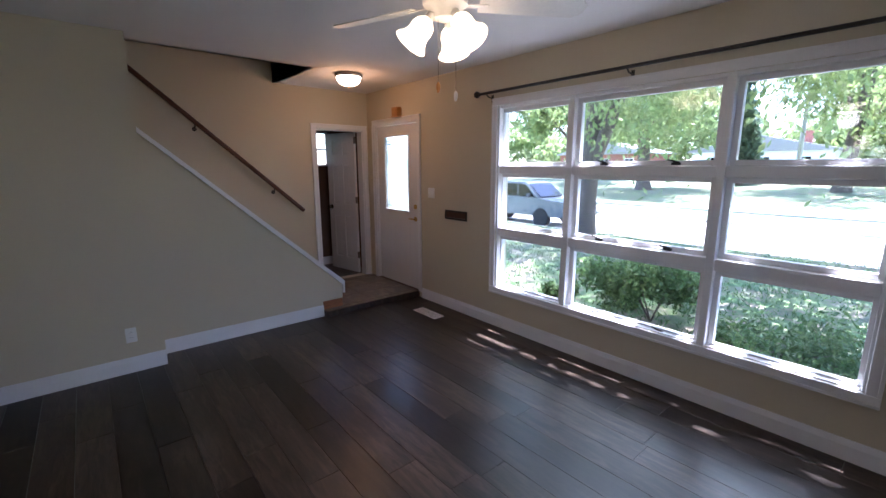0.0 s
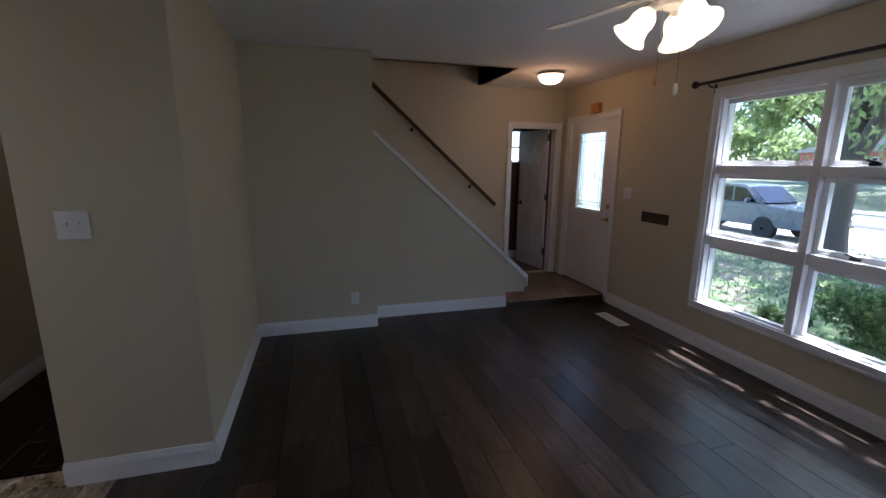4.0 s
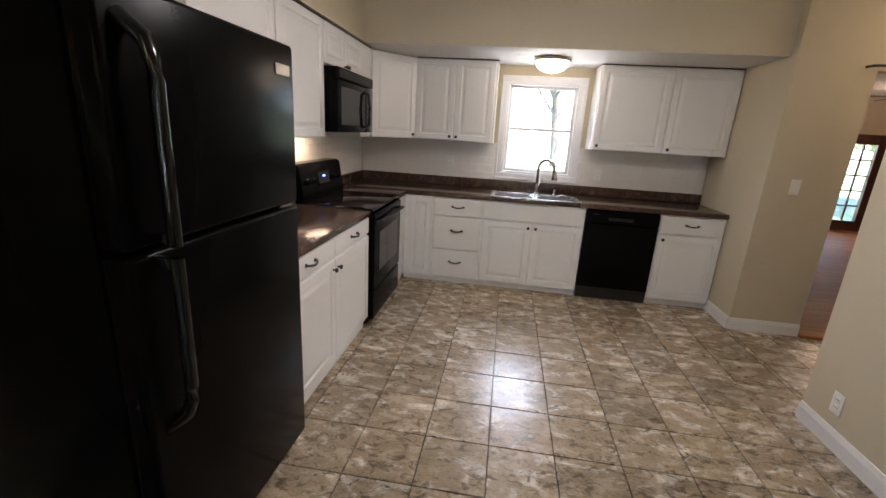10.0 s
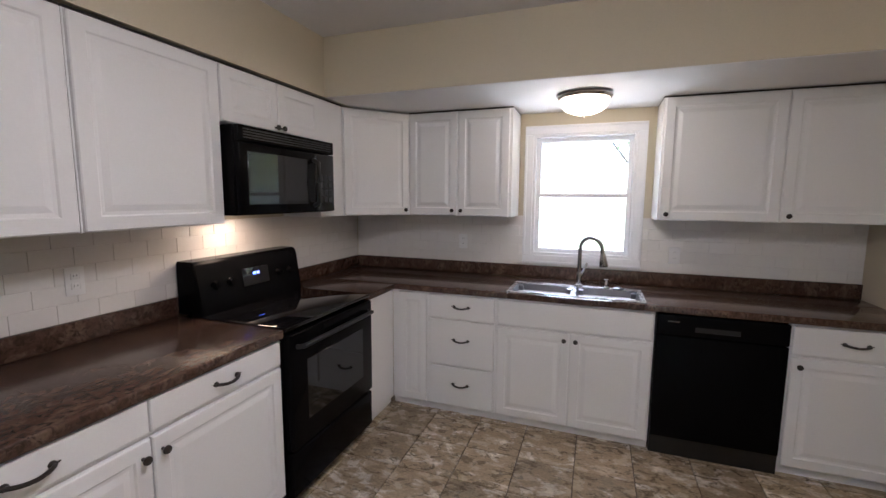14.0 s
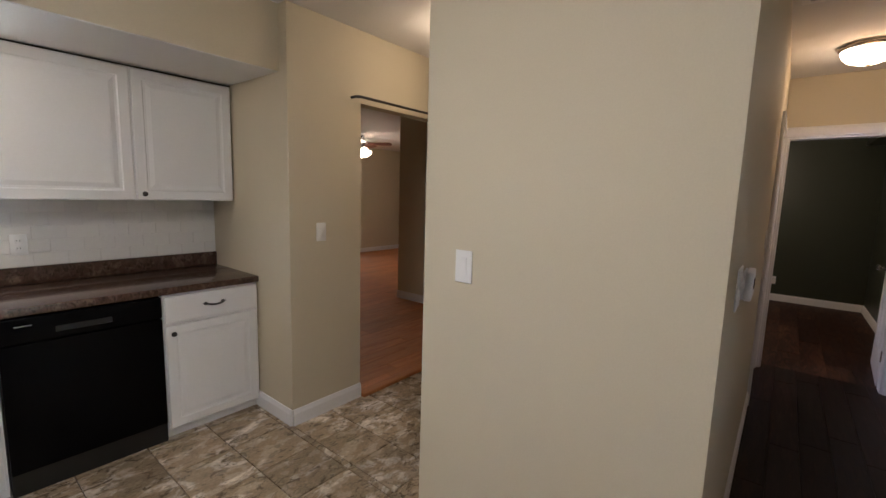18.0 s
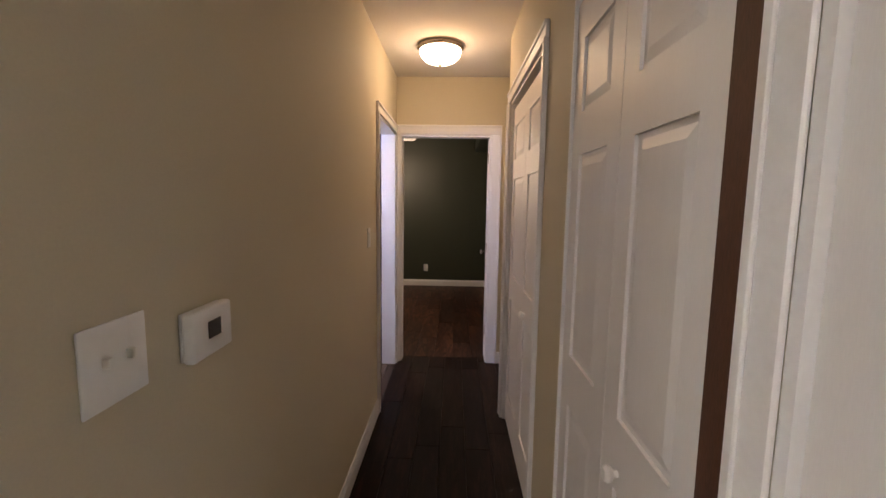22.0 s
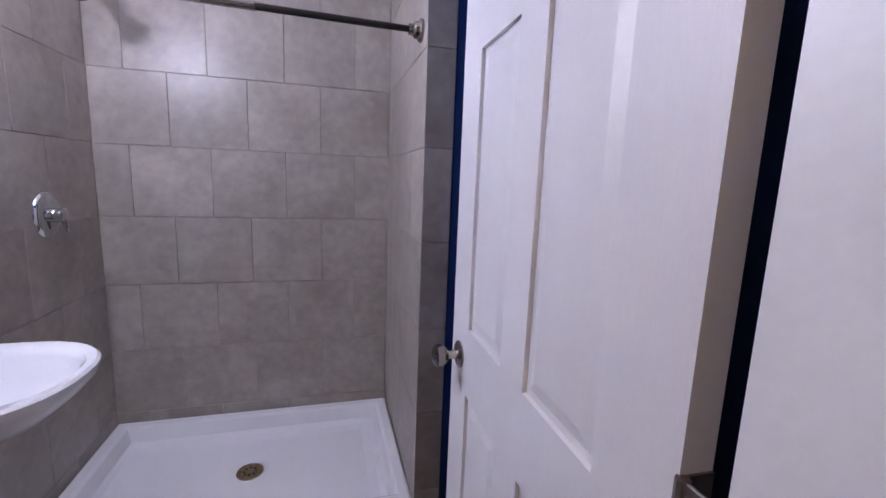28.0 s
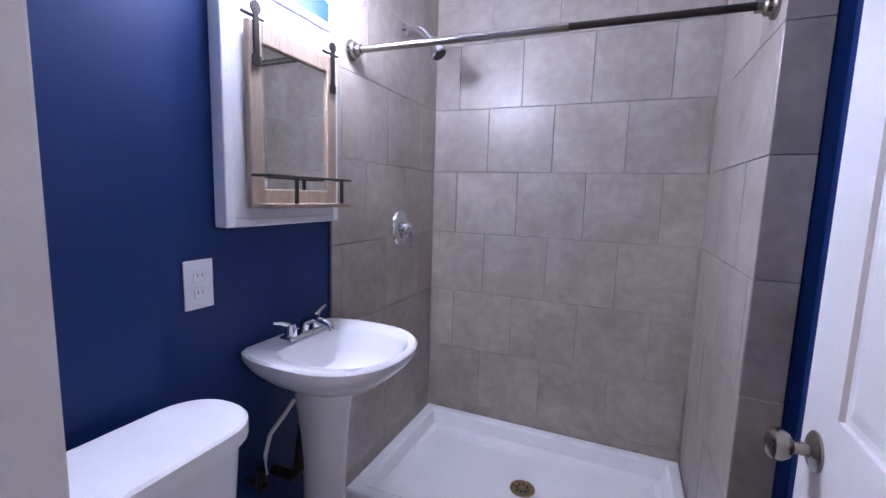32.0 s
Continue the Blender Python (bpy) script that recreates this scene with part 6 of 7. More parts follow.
def wbar(name, x0, x1, z0, z1, y0, y1, parent=None, bev=0.004, mat=None):
    bm = bm_new()
    box(bm, x0, x1, y0, y1, z0, z1, bev, 2)
    return part(name, bm, mat or TRIM, parent or win, smooth=False)
WZ0, WZ1 = 0.404, 2.127
for a0, a1, d in ((0.052, 0.069, 0.002), (-2.592, -2.575, 0.002), (-0.735, -0.685, 0.005), (-1.82, -1.77, 0.005)):
    wbar("frame_post", a0, a1, WZ0, WZ1, YW - 0.12, YW - d)
BAYS = [(-0.6845, 0.0515), (-1.7695, -0.7355), (-2.5745, -1.8205)]
for b0, b1 in BAYS:
    wbar("frame_rail", b0, b1, WZ0, 0.412, YW - 0.12, YW - 0.008)
    wbar("frame_rail", b0, b1, 0.918, 0.996, YW - 0.12, YW - 0.012)
    wbar("frame_rail", b0, b1, 1.510, 1.580, YW - 0.12, YW - 0.012)
    wbar("frame_rail", b0, b1, 2.100, WZ1, YW - 0.12, YW - 0.008)
for ci, ((c0, c1), (b0, b1)) in enumerate(zip(COLS, BAYS)):
    for ri, ((r0, r1), (s0, s1)) in enumerate(zip(ROWS, [(0.4125, 0.9175), (0.9965, 1.5095), (1.5805, 2.0995)])):
        y0, y1 = YP - 0.022, YP + 0.022
        for x0, x1, z0, z1 in ((b0 + 0.0005, c0, s0, s1), (c1, b1 - 0.0005, s0, s1), (c0, c1, s0 + 0.0005, r0), (c0, c1, r1, s1 - 0.0005)):
            if x1 - x0 > 0.002 and z1 - z0 > 0.002:
                wbar("sash", x0, x1, z0, z1, y0, y1, bev=0.002)
        bm = bm_new(); box(bm, c0 - 0.003, c1 + 0.003, YP - 0.002, YP + 0.002, r0 - 0.003, r1 + 0.003)
        g = part("pane", bm, CLEAR, win, smooth=False); g.visible_shadow = False
        if ci == 1:
            for x in (c0 + 0.22, c1 - 0.22):
                bm = bm_new(); box(bm, x - 0.03, x + 0.03, YP + 0.0225, YP + 0.04, r0 - 0.03, r0 - 0.012, 0.003, 2)
                tube(bm, [(x - 0.02, YP + 0.036, r0 - 0.014), (x + 0.05, YP + 0.05, r0 + 0.006)], 0.006, 8, [0.008, 0.005])
                part("latch", bm, BLACKPLASTIC, win, "black sash latch")
casing("trim_front_window", "y", YW, 1, -2.593, 0.07, 0.403, 2.128, w=0.062, sill=True, label="white painted casing round the wide window")
rod2 = thing("curtain_rod", "dark bronze curtain rod with round finials over the wide window", "curtain rod", pose(0, YW + 0.085, 2.24))
bm = bm_new(); tube(bm, [(0.22, 0, -0.006), (-2.68, 0, 0.006)], 0.013, 12); part("pole", bm, DARKMETAL, rod2)
for x, z, s in ((0.22, -0.006, 1), (-2.68, 0.006, -1)):
    bm = bm_new(); lathe(bm, [(0.014, 0), (0.018, 0.01), (0.015, 0.018), (0.027, 0.03), (0.032, 0.045), (0.026, 0.062), (0.001, 0.07)], 18, Matrix.Translation((x, 0, z)) @ Matrix.Rotation(radians(90 * s), 4, "Y")); part("finial", bm, DARKMETAL, rod2)
for x in (0.14, -1.19, -2.60):
    z = -0.006 + (0.22 - x) / 2.9 * 0.012
    bm = bm_new(); tube(bm, [(x, -0.0845, z - 0.04), (x, -0.02, z - 0.03), (x, 0.0, z - 0.012)], 0.006, 8); box(bm, x - 0.012, x + 0.012, -0.0845, -0.08, z - 0.075, z - 0.01); part("bracket", bm, DARKMETAL, rod2)

sash_window("window_3", "white double-hung side window of the living room", -3.70, -2.74, 1.06, 2.06, "x", XL, 1, 0.15)
casing("trim_side_window", "x", XL, 1, -3.70, -2.74, 1.06, 2.06, w=0.075, sill=True, label="white painted casing of the side window")

# entrance door
casing("trim_entrance", "y", YW, 1, 1.32, 2.25, LAND, 2.10, w=0.062)
lining("jamb_entrance", "y", YW - 0.16, YW, 1.32, 2.25, LAND, 2.10)
bm = bm_new(); box(bm, 1.321, 2.249, YW - 0.16, YW - 0.001, -0.25, LAND - 0.001)
box(bm, 1.321, 2.249, YW - 0.13, YW - 0.005, LAND - 0.001, LAND + 0.004)
structure("threshold_entrance", bm, JAMB, "dark wooden threshold under the entrance door", "threshold")
ed = tagged(new("door_8"), label="white entrance door with a leaded glass light and brass handles, closed", category="door", kind="structure")
ed.matrix_world = pose(1.34, YW - 0.045, LAND + 0.006)
W, Hh = 0.89, 2.0
gx0, gx1, gz0, gz1 = 0.19, 0.725, 0.945, 1.875
for b in ((0, gx0, 0, Hh), (gx1, W, 0, Hh), (gx0, gx1, gz1, Hh), (gx0, gx1, 0, gz0)):
    bm = bm_new(); box(bm, b[0], b[1], -0.022, 0.022, b[2], b[3]); part("leaf", bm, DOOR, ed, smooth=False)
for b in ((gx0 - 0.02, gx0 + 0.012, gz0 - 0.02, gz1 + 0.02), (gx1 - 0.012, gx1 + 0.02, gz0 - 0.02, gz1 + 0.02), (gx0 + 0.012, gx1 - 0.012, gz0 - 0.02, gz0 + 0.012), (gx0 + 0.012, gx1 - 0.012, gz1 - 0.012, gz1 + 0.02)):
    bm = bm_new(); box(bm, b[0], b[1], 0.0222, 0.032, b[2], b[3], 0.003, 1); part("glass_bead", bm, TRIM, ed, smooth=False)
bm = bm_new(); box(bm, gx0, gx1, -0.004, 0.004, gz0, gz1); lg = part("leaded_glass", bm, FROST, ed, "obscure leaded glass", smooth=False)
bm = bm_new()
for x in (gx0 + 0.06, gx0 + 0.10, gx1 - 0.10, gx1 - 0.06):
    box(bm, x - 0.003, x + 0.003, 0.004, 0.008, gz0, gz1)
for z in (gz0 + 0.06, gz0 + 0.10, gz1 - 0.10, gz1 - 0.06):
    box(bm, gx0, gx1, 0.004, 0.0078, z - 0.003, z + 0.003)
for k in range(9):
    z = gz0 + 0.10 + k * (gz1 - gz0 - 0.2) / 8
    for x in (gx0 + 0.06, gx1 - 0.10):
        box(bm, x, x + 0.04, 0.004, 0.0076, z - 0.002, z + 0.002)
cx, cz = (gx0 + gx1) / 2, (gz0 + gz1) / 2
tube(bm, [(cx + 0.07 * math.cos(t * math.pi / 12), 0.006, cz + 0.14 * math.sin(t * math.pi / 12)) for t in range(25)], 0.003, 6)
part("came", bm, DARKMETAL, lg, "dark lead cames", smooth=False)
for x0 in (0.15, 0.47):
    bm = bm_new()
    ring = []
    for ins, dep in ((0.0, 0.0222), (0.012, 0.015), (0.026, 0.016), (0.045, 0.024)):
        ring.append([bm.verts.new((x, dep, z)) for x, z in ((x0 + ins, 0.20 + ins), (x0 + 0.27 - ins, 0.20 + ins), (x0 + 0.27 - ins, 0.80 - ins), (x0 + ins, 0.80 - ins))])
    for p, q in zip(ring, ring[1:]):
        for k in range(4):
            bm.faces.new((p[k], p[(k + 1) % 4], q[(k + 1) % 4], q[k]))
    bm.faces.new(ring[-1])
    part("raised_panel", bm, DOOR, ed, smooth=False)
GOLD = material("aged_brass", (0.55, 0.36, 0.12), 0.3, metal=1.0, spread=0.1, scale=20)
bm = bm_new(); lathe(bm, [(0.030, 0), (0.029, 0.008), (0.016, 0.014), (0.001, 0.015)], 20, Matrix.Translation((0.07, 0.022, 1.02)) @ Matrix.Rotation(radians(-90), 4, "X")); part("deadbolt", bm, GOLD, ed, "aged brass deadbolt")
bm = bm_new(); lathe(bm, [(0.030, 0), (0.029, 0.006), (0.011, 0.01), (0.010, 0.035), (0.001, 0.036)], 20, Matrix.Translation((0.07, 0.022, 0.87)) @ Matrix.Rotation(radians(-90), 4, "X"))
tube(bm, [(0.07, 0.05, 0.87), (0.11, 0.058, 0.872), (0.17, 0.052, 0.868)], 0.009, 10, [0.011, 0.009, 0.007]); part("lever_handle", bm, GOLD, ed, "aged brass lever handle")
ch = thing("door_chime", "small amber wooden box above the entrance door", "door chime", pose(1.69, YW, 2.17))
bm = bm_new(); box(bm, -0.06, 0.06, 0.0005, 0.07, 0, 0.10, 0.006, 2); part("box", bm, AMBER, ch)
bm = bm_new(); box(bm, -0.068, 0.068, 0.0005, 0.078, -0.012, -0.0005, 0.003, 1); part("base", bm, AMBER, ch)
ms = thing("mail_slot", "dark bronze mail slot in the front wall", "mail slot", pose(0.648, YW, 1.062))
bm = bm_new()
for b in ((-0.175, 0.175, 0.03, 0.05), (-0.175, 0.175, -0.05, -0.03), (-0.175, -0.155, -0.03, 0.03), (0.155, 0.175, -0.03, 0.03)):
    box(bm, b[0], b[1], 0.0005, 0.012, b[2], b[3], 0.002, 1)
part("frame", bm, DARKMETAL, ms, smooth=False)
bm = bm_new(); box(bm, -0.154, 0.154, 0.0005, 0.006, -0.029, 0.029, 0.001, 1); part("flap", bm, JAMB, ms, smooth=False)
wall_plate(pose(1.07, YW, 1.28, 0, 0, 180), "switch", w=0.116, label="white double light switch beside the entrance door")
wall_plate(pose(-2.753, YW, 0.372, 0, 0, 180), "outlet", label="white wall outlet low on the front wall")
wall_plate(pose(XA, -2.39, 0.30, 0, 0, -90), "outlet", label="white wall outlet low on the beige wall")
vt = thing("floor_register", "white metal floor vent set in the dark plank floor", "floor vent", pose(0.76, -4.97, 0.0))
bm = bm_new()
for b in ((-0.19, 0.19, -0.07, -0.055), (-0.19, 0.19, 0.055, 0.07), (-0.19, -0.17, -0.055, 0.055), (0.17, 0.19, -0.055, 0.055)):
    box(bm, *b, 0.0005, 0.005, 0.001, 1)
part("frame", bm, PLASTIC, vt, smooth=False)
for k in range(17):
    bm = bm_new(); x = -0.16 + k * 0.02; box(bm, x - 0.005, x + 0.005, -0.055, 0.055, 0.0008, 0.004); part("slat", bm, PLASTIC, vt, smooth=False)
flush_light(pose(1.47, -4.50, CZ - 0.0005), 0.135, "lit flush-mount ceiling light with a bronze rim over the entry", GLOBEHALL)
ceiling_fan("ceiling_fan", pose(-0.985, -3.74, CZ), "white ceiling fan with three lit bell shades in the living room", 5, FANWHITE, 3, SHADE, FANWHITE, drop=0.10, r=0.72, start=20, shade_at=64, bell=1.22)
for k in range(3):
    t = radians(64 + 120 * k)
    add_lamp("bulb_fan", "POINT", pose(-0.985 + 0.13 * math.cos(t), -3.74 + 0.13 * math.sin(t), 2.235), 0.07, (1.0, 0.70, 0.42), radius=0.03)

# stairs behind the knee wall
stv = thing("staircase", "wooden stairs climbing behind the knee wall", "stairs", pose(0, 0, 0))
sx0, sx1 = XK + 0.092, XE - 0.002
for k in range(12):
    y0 = KY0 + 0.01 + k * 0.262
    z1 = LAND + 0.185 * (k + 1)
    if y0 + 0.25 > -1.12:
        break
    bm = bm_new(); box(bm, sx0, sx1, y0, y0 + 0.018, z1 - 0.185 + 0.0005, z1 - 0.028); part("riser", bm, TRIM, stv, smooth=False)
    bm = bm_new(); box(bm, sx0, sx1, y0 - 0.025, y0 + 0.2605, z1 - 0.0275, z1, 0.006, 2); part("tread", bm, BRICK, stv, smooth=False)
bm = bm_new(); box(bm, XK - 0.004, XK + 0.088, KY0 + 0.005, -4.064, 0.0005, 0.158, 0.004, 1)
structure("trim_step_end", bm, BRICK, "orange stained wooden block under the end of the knee wall", "trim")
hr = thing("handrail", "dark red wooden handrail on the wall above the stairs", "handrail", pose(0, 0, 0))
h0, h1 = Vector((XE - 0.065, -4.30, 1.045)), Vector((XE - 0.065, -2.2, 2.945))
bm = bm_new(); tube(bm, [h0, h1], 0.024, 14); part("rail", bm, RAILWOOD, hr)
for u in (0.16, 0.52, 0.9):
    p = h0.lerp(h1, u)
    bm = bm_new(); tube(bm, [(XE - 0.001, p.y, p.z - 0.07), (XE - 0.045, p.y, p.z - 0.07), (XE - 0.065, p.y, p.z - 0.022)], 0.007, 8); lathe(bm, [(0.022, 0), (0.022, 0.005), (0.001, 0.006)], 14, Matrix.Translation((XE - 0.001, p.y, p.z - 0.07)) @ Matrix.Rotation(radians(-90), 4, "Y")); part("bracket", bm, DARKMETAL, hr)

# closet off the landing, its door ajar
casing("trim_entry_closet", "x", XE, -1, -5.19, -4.525, LAND, 2.045, w=0.058)
lining("jamb_entry_closet", "x", XE, XE + 0.12, -5.19, -4.525, LAND, 2.045)
hung_door("door_9", pose(XE + 0.15, -5.15, LAND + 0.01, 0, 0, 10), 0.62, 1.955, "white six-panel closet door by the entrance, standing open", 1, s=1)
slab("wall_closet_east", "x", 3.42, 3.52, -5.43, -3.7, -0.25, CZ, [(-5.15, -4.75, 1.58, 2.08)], DARKROOM, "entry closet wall with a small window, its gloom put into the colour")
slab("wall_closet_north", "y", -3.8, -3.7, XE + 0.12, 3.42, -0.25, CZ, [], DARKROOM, "entry closet wall, its gloom put into the colour")
slab("wall_closet_south", "y", -5.43, -5.33, XE + 0.25, 3.42, -0.25, CZ, [], DARKROOM, "entry closet wall, its gloom put into the colour")
bm = bm_new(); box(bm, XE + 0.12, 3.42, -5.33, -3.8, -0.01, LAND)
structure("floor_closet", bm, PLANK, "dark closet floor", "floor")
skirting("baseboard", [(3.42, -5.33, 3.42, -3.8, -1, 0)], z=LAND)
wb = tagged(new("window_4"), label="small bright closet window", category="window", kind="structure")
for b in ((-5.15, -5.125, 1.58, 2.08), (-4.775, -4.75, 1.58, 2.08), (-5.125, -4.775, 1.58, 1.605), (-5.125, -4.775, 2.055, 2.08), (-5.125, -4.775, 1.81, 1.835)):
    bm = bm_new(); box(bm, 3.44, 3.48, b[0], b[1], b[2], b[3], 0.002, 1); part("frame", bm, TRIM, wb, smooth=False)
bm = bm_new(); box(bm, 3.458, 3.462, -5.125, -4.775, 1.605, 2.055); g = part("pane", bm, CLEAR, wb, smooth=False); g.visible_shadow = False


# ---- outside ----
def lie(x, y):
    """Height of the ground in front of the house."""
    if y > -14.4:
        return -0.42 - 0.10 * min(1, max(0, (-5.4 - y) / 12)) + 0.05 * noise.noise(Vector((x * 0.3, y * 0.3, 0)))
    if y > -20.95:
        return -0.66
    return -0.50 + min(1.2, (-20.95 - y) * 0.035) + 0.05 * noise.noise(Vector((x * 0.2, y * 0.2, 3)))


bm = bm_new()
xs = [-900, -300, -120, -70, *[-50 + 2.5 * k for k in range(41)], 70, 120, 300, 900]
ys = [900, 300, 100, 30, 10, 4, -3, -5.0, *[-5.6 - 0.8 * k for k in range(11)], -14.35, -14.42, -16.5, -18.5, -20.9, -21.0, *[-22.5 - 2 * k for k in range(14)], -60, -80, -120, -300, -900]
grid = [[bm.verts.new((x, y, lie(x, y))) for x in xs] for y in ys]
for a, b in zip(grid, grid[1:]):
    for k in range(len(xs) - 1):
        bm.faces.new((a[k], a[k + 1], b[k + 1], b[k]))
structure("ground", bm, LAWN, "patchy green front lawn with bare earth", "ground")
bm = bm_new(); box(bm, -80, 80, -20.85, -14.55, -0.68, -0.64)
structure("road", bm, ASPHALT, "pale sunlit concrete street", "road")
for y in (-14.55, -21.0):
    bm = bm_new(); box(bm, -80, 80, y, y + 0.15, -0.7, -0.50, 0.02, 2)
    structure("kerb", bm, CURB, "grey concrete kerb along the street", "kerb")
bm = bm_new(); box(bm, -80, 80, -24.6, -23.4, -0.60, -0.33)
structure("pavement", bm, CURB, "grey concrete sidewalk across the street", "pavement")
bm = bm_new(); box(bm, -5.2, -3.2, -14.5, -5.6, -0.6, -0.40, 0.01, 1)
structure("path", bm, CURB, "pale concrete walk across the lawn", "path")


def leaf_cloud(name, centres, count, size, mat, parent, seed, droop=0.0, flat=1.0):
    """Many small leaves scattered in clumps: centres are (x, y, z, radius)."""
    rng = np.random.default_rng(seed)
    cs = np.array(centres, float)
    wts = cs[:, 3] ** 2
    pick = rng.choice(len(cs), count, p=wts / wts.sum())
    d = rng.normal(size=(count, 3))
    d /= np.linalg.norm(d, axis=1)[:, None]
    r = cs[pick, 3] * rng.random(count) ** 0.45
    p = cs[pick, :3] + d * r[:, None] * np.array([1, 1, flat])
    if droop:
        p[:, 2] -= droop * rng.random(count) ** 2
    u = rng.normal(size=(count, 3))
    if droop:
        u[:, 2] -= 1.2
    u /= np.linalg.norm(u, axis=1)[:, None]
    v = np.cross(u, rng.normal(size=(count, 3)))
    v /= np.linalg.norm(v, axis=1)[:, None]
    s = size * (0.6 + 0.8 * rng.random(count))[:, None]
    a = p + u * s
    b = p + v * s * 0.42
    c = p - u * s
    e = p - v * s * 0.42
    verts = np.stack([a, b, c, e], 1).reshape(-1, 3)
    faces = np.arange(count * 4).reshape(-1, 4)
    me = bpy.data.meshes.new(name)
    me.from_pydata(verts.tolist(), [], faces.tolist())
    me.materials.append(mat)
    ob = new(name, me)
    ob.parent = parent
    return ob


def tree(x, y, h, r, lean, label, seed, leaves=9000, crown_r=5.0, low=3.0, droop=0.0, leaf=0.13, mat=None, fork=None):
    rnd = random.Random(seed)
    ob = thing("tree", label, "tree", pose(x, y, lie(x, y) - 0.05), "street trees")
    top = Vector((lean[0], lean[1], h * 0.62))
    pts = [Vector((0, 0, 0)), Vector((lean[0] * 0.08, lean[1] * 0.08, h * 0.06)), Vector((lean[0] * 0.3, lean[1] * 0.3, h * 0.25)), Vector((lean[0] * 0.65, lean[1] * 0.65, h * 0.45)), top]
    bm = bm_new(); tube(bm, pts, r, 14, [r * 1.5, r * 1.08, r * 0.95, r * 0.75, r * 0.4]); part("trunk", bm, BARK, ob)
    if fork:
        f0 = pts[1].lerp(pts[2], 0.5)
        bm = bm_new(); tube(bm, [f0, f0 + Vector(fork) * 0.35 + Vector((0, 0, -0.1)), f0 + Vector(fork), f0 + Vector(fork) * 1.8], r * 0.7, 12, [r * 0.8, r * 0.72, r * 0.6, r * 0.3]); part("trunk_fork", bm, BARK, ob)
    cs = []
    for k in range(9):
        a = 2 * math.pi * k / 9 + rnd.uniform(-0.4, 0.4)
        s = pts[2].lerp(top, rnd.uniform(0.0, 1.0))
        reach = crown_r * rnd.uniform(0.45, 0.9)
        e = Vector((s.x + reach * math.cos(a), s.y + reach * math.sin(a), min(h, s.z + h * rnd.uniform(0.12, 0.38))))
        m = s.lerp(e, 0.5) + Vector((0, 0, 0.5))
        bm = bm_new(); tube(bm, [s, m, e], r * 0.4, 8, [r * 0.45, r * 0.28, r * 0.08]); part("limb", bm, BARK, ob)
        for q in (0.55, 0.8, 1.0):
            w = s.lerp(e, q)
            cs.append((w.x + rnd.uniform(-1, 1), w.y + rnd.uniform(-1, 1), max(low + 0.8, w.z + rnd.uniform(-0.6, 0.8)), crown_r * rnd.uniform(0.22, 0.40)))
    leaf_cloud("crown", cs, leaves, leaf, mat or LEAF, ob, seed, droop)
    return ob
tree(4.35, -13.8, 13, 0.25, (-0.2, -0.3), "large leafy tree with a forked trunk by the kerb", 11, 38000, 6.5, 2.4, droop=2.4, leaf=0.095, fork=(-1.0, 0.0, 2.6))
tree(-3.7, -13.4, 13, 0.25, (0.9, 0.6), "large leafy tree by the kerb in front of the house", 12, 38000, 6.8, 2.6, droop=2.0, leaf=0.095)
tree(11.4, -32.5, 12, 0.40, (0.6, 0), "leafy tree on the lawn across the street", 13, 30000, 6.5, 2.2, droop=1.8, leaf=0.13)
tree(1.5, -36, 12, 0.35, (-0.5, 0), "leafy tree across the street", 14, 26000, 6.5, 1.8, droop=1.2, leaf=0.14)
tree(-9, -33, 12, 0.35, (0.4, 0), "leafy tree across the street", 15, 24000, 6.5, 1.8, droop=1.2, leaf=0.14)
tree(22, -40, 13, 0.4, (0.4, 0), "leafy tree behind the far houses", 16, 14000, 7, 2, leaf=0.3)
tree(-20, -30, 12, 0.4, (0.4, 0), "leafy tree along the street", 17, 6000, 7, 3, leaf=0.3)
tree(-6.2, -8.3, 11, 0.20, (3.2, -0.2), "slender front yard tree whose crown shades the wide window", 18, 4200, 4.6, 6.6, leaf=0.24)
tree(1.2, 27.5, 11, 0.22, (-0.8, 0), "leafy tree behind the house", 19, 2400, 5.5, 3.0, leaf=0.15)
tree(9.0, 15.5, 10, 0.25, (0.3, 0), "leafy tree behind the sunroom", 20, 16000, 5.5, 0.4, leaf=0.18)

# conifer across the street
cf = thing("conifer", "dark green conifer across the street", "tree", pose(7.9, -40, lie(7.9, -40)))
bm = bm_new(); tube(bm, [(0, 0, 0), (0, 0, 9)], 0.2, 10, [0.22, 0.03]); part("trunk", bm, BARK, cf)
leaf_cloud("crown", [(0.0, 0.0, 1.0 + 0.7 * k, 1.7 - 0.13 * k) for k in range(12)], 6500, 0.22, PINE, cf, 5, 0.3, 0.35)
# shrubs under the window
def shrub(x, y, w, h, label, seed, n, mat=None, leaf=0.035):
    ob = thing("shrub", label, "shrub", pose(x, y, lie(x, y) - 0.02), "shrubs below the window")
    rnd = random.Random(seed)
    for k in range(7):
        a = rnd.uniform(0, 6.28)
        bm = bm_new(); tube(bm, [(0, 0, 0), (w * 0.2 * math.cos(a), w * 0.2 * math.sin(a), h * 0.5), (w * 0.4 * math.cos(a), w * 0.4 * math.sin(a), h * 0.85)], 0.01, 6, [0.012, 0.008, 0.003]); part("stem", bm, BARK, ob)
    cs = [(w * 0.45 * rnd.uniform(-1, 1), w * 0.45 * rnd.uniform(-1, 1), h * rnd.uniform(0.3, 0.85), w * rnd.uniform(0.16, 0.30)) for _ in range(12)]
    leaf_cloud("leaves", cs, n, leaf, mat or SHRUB, ob, seed)
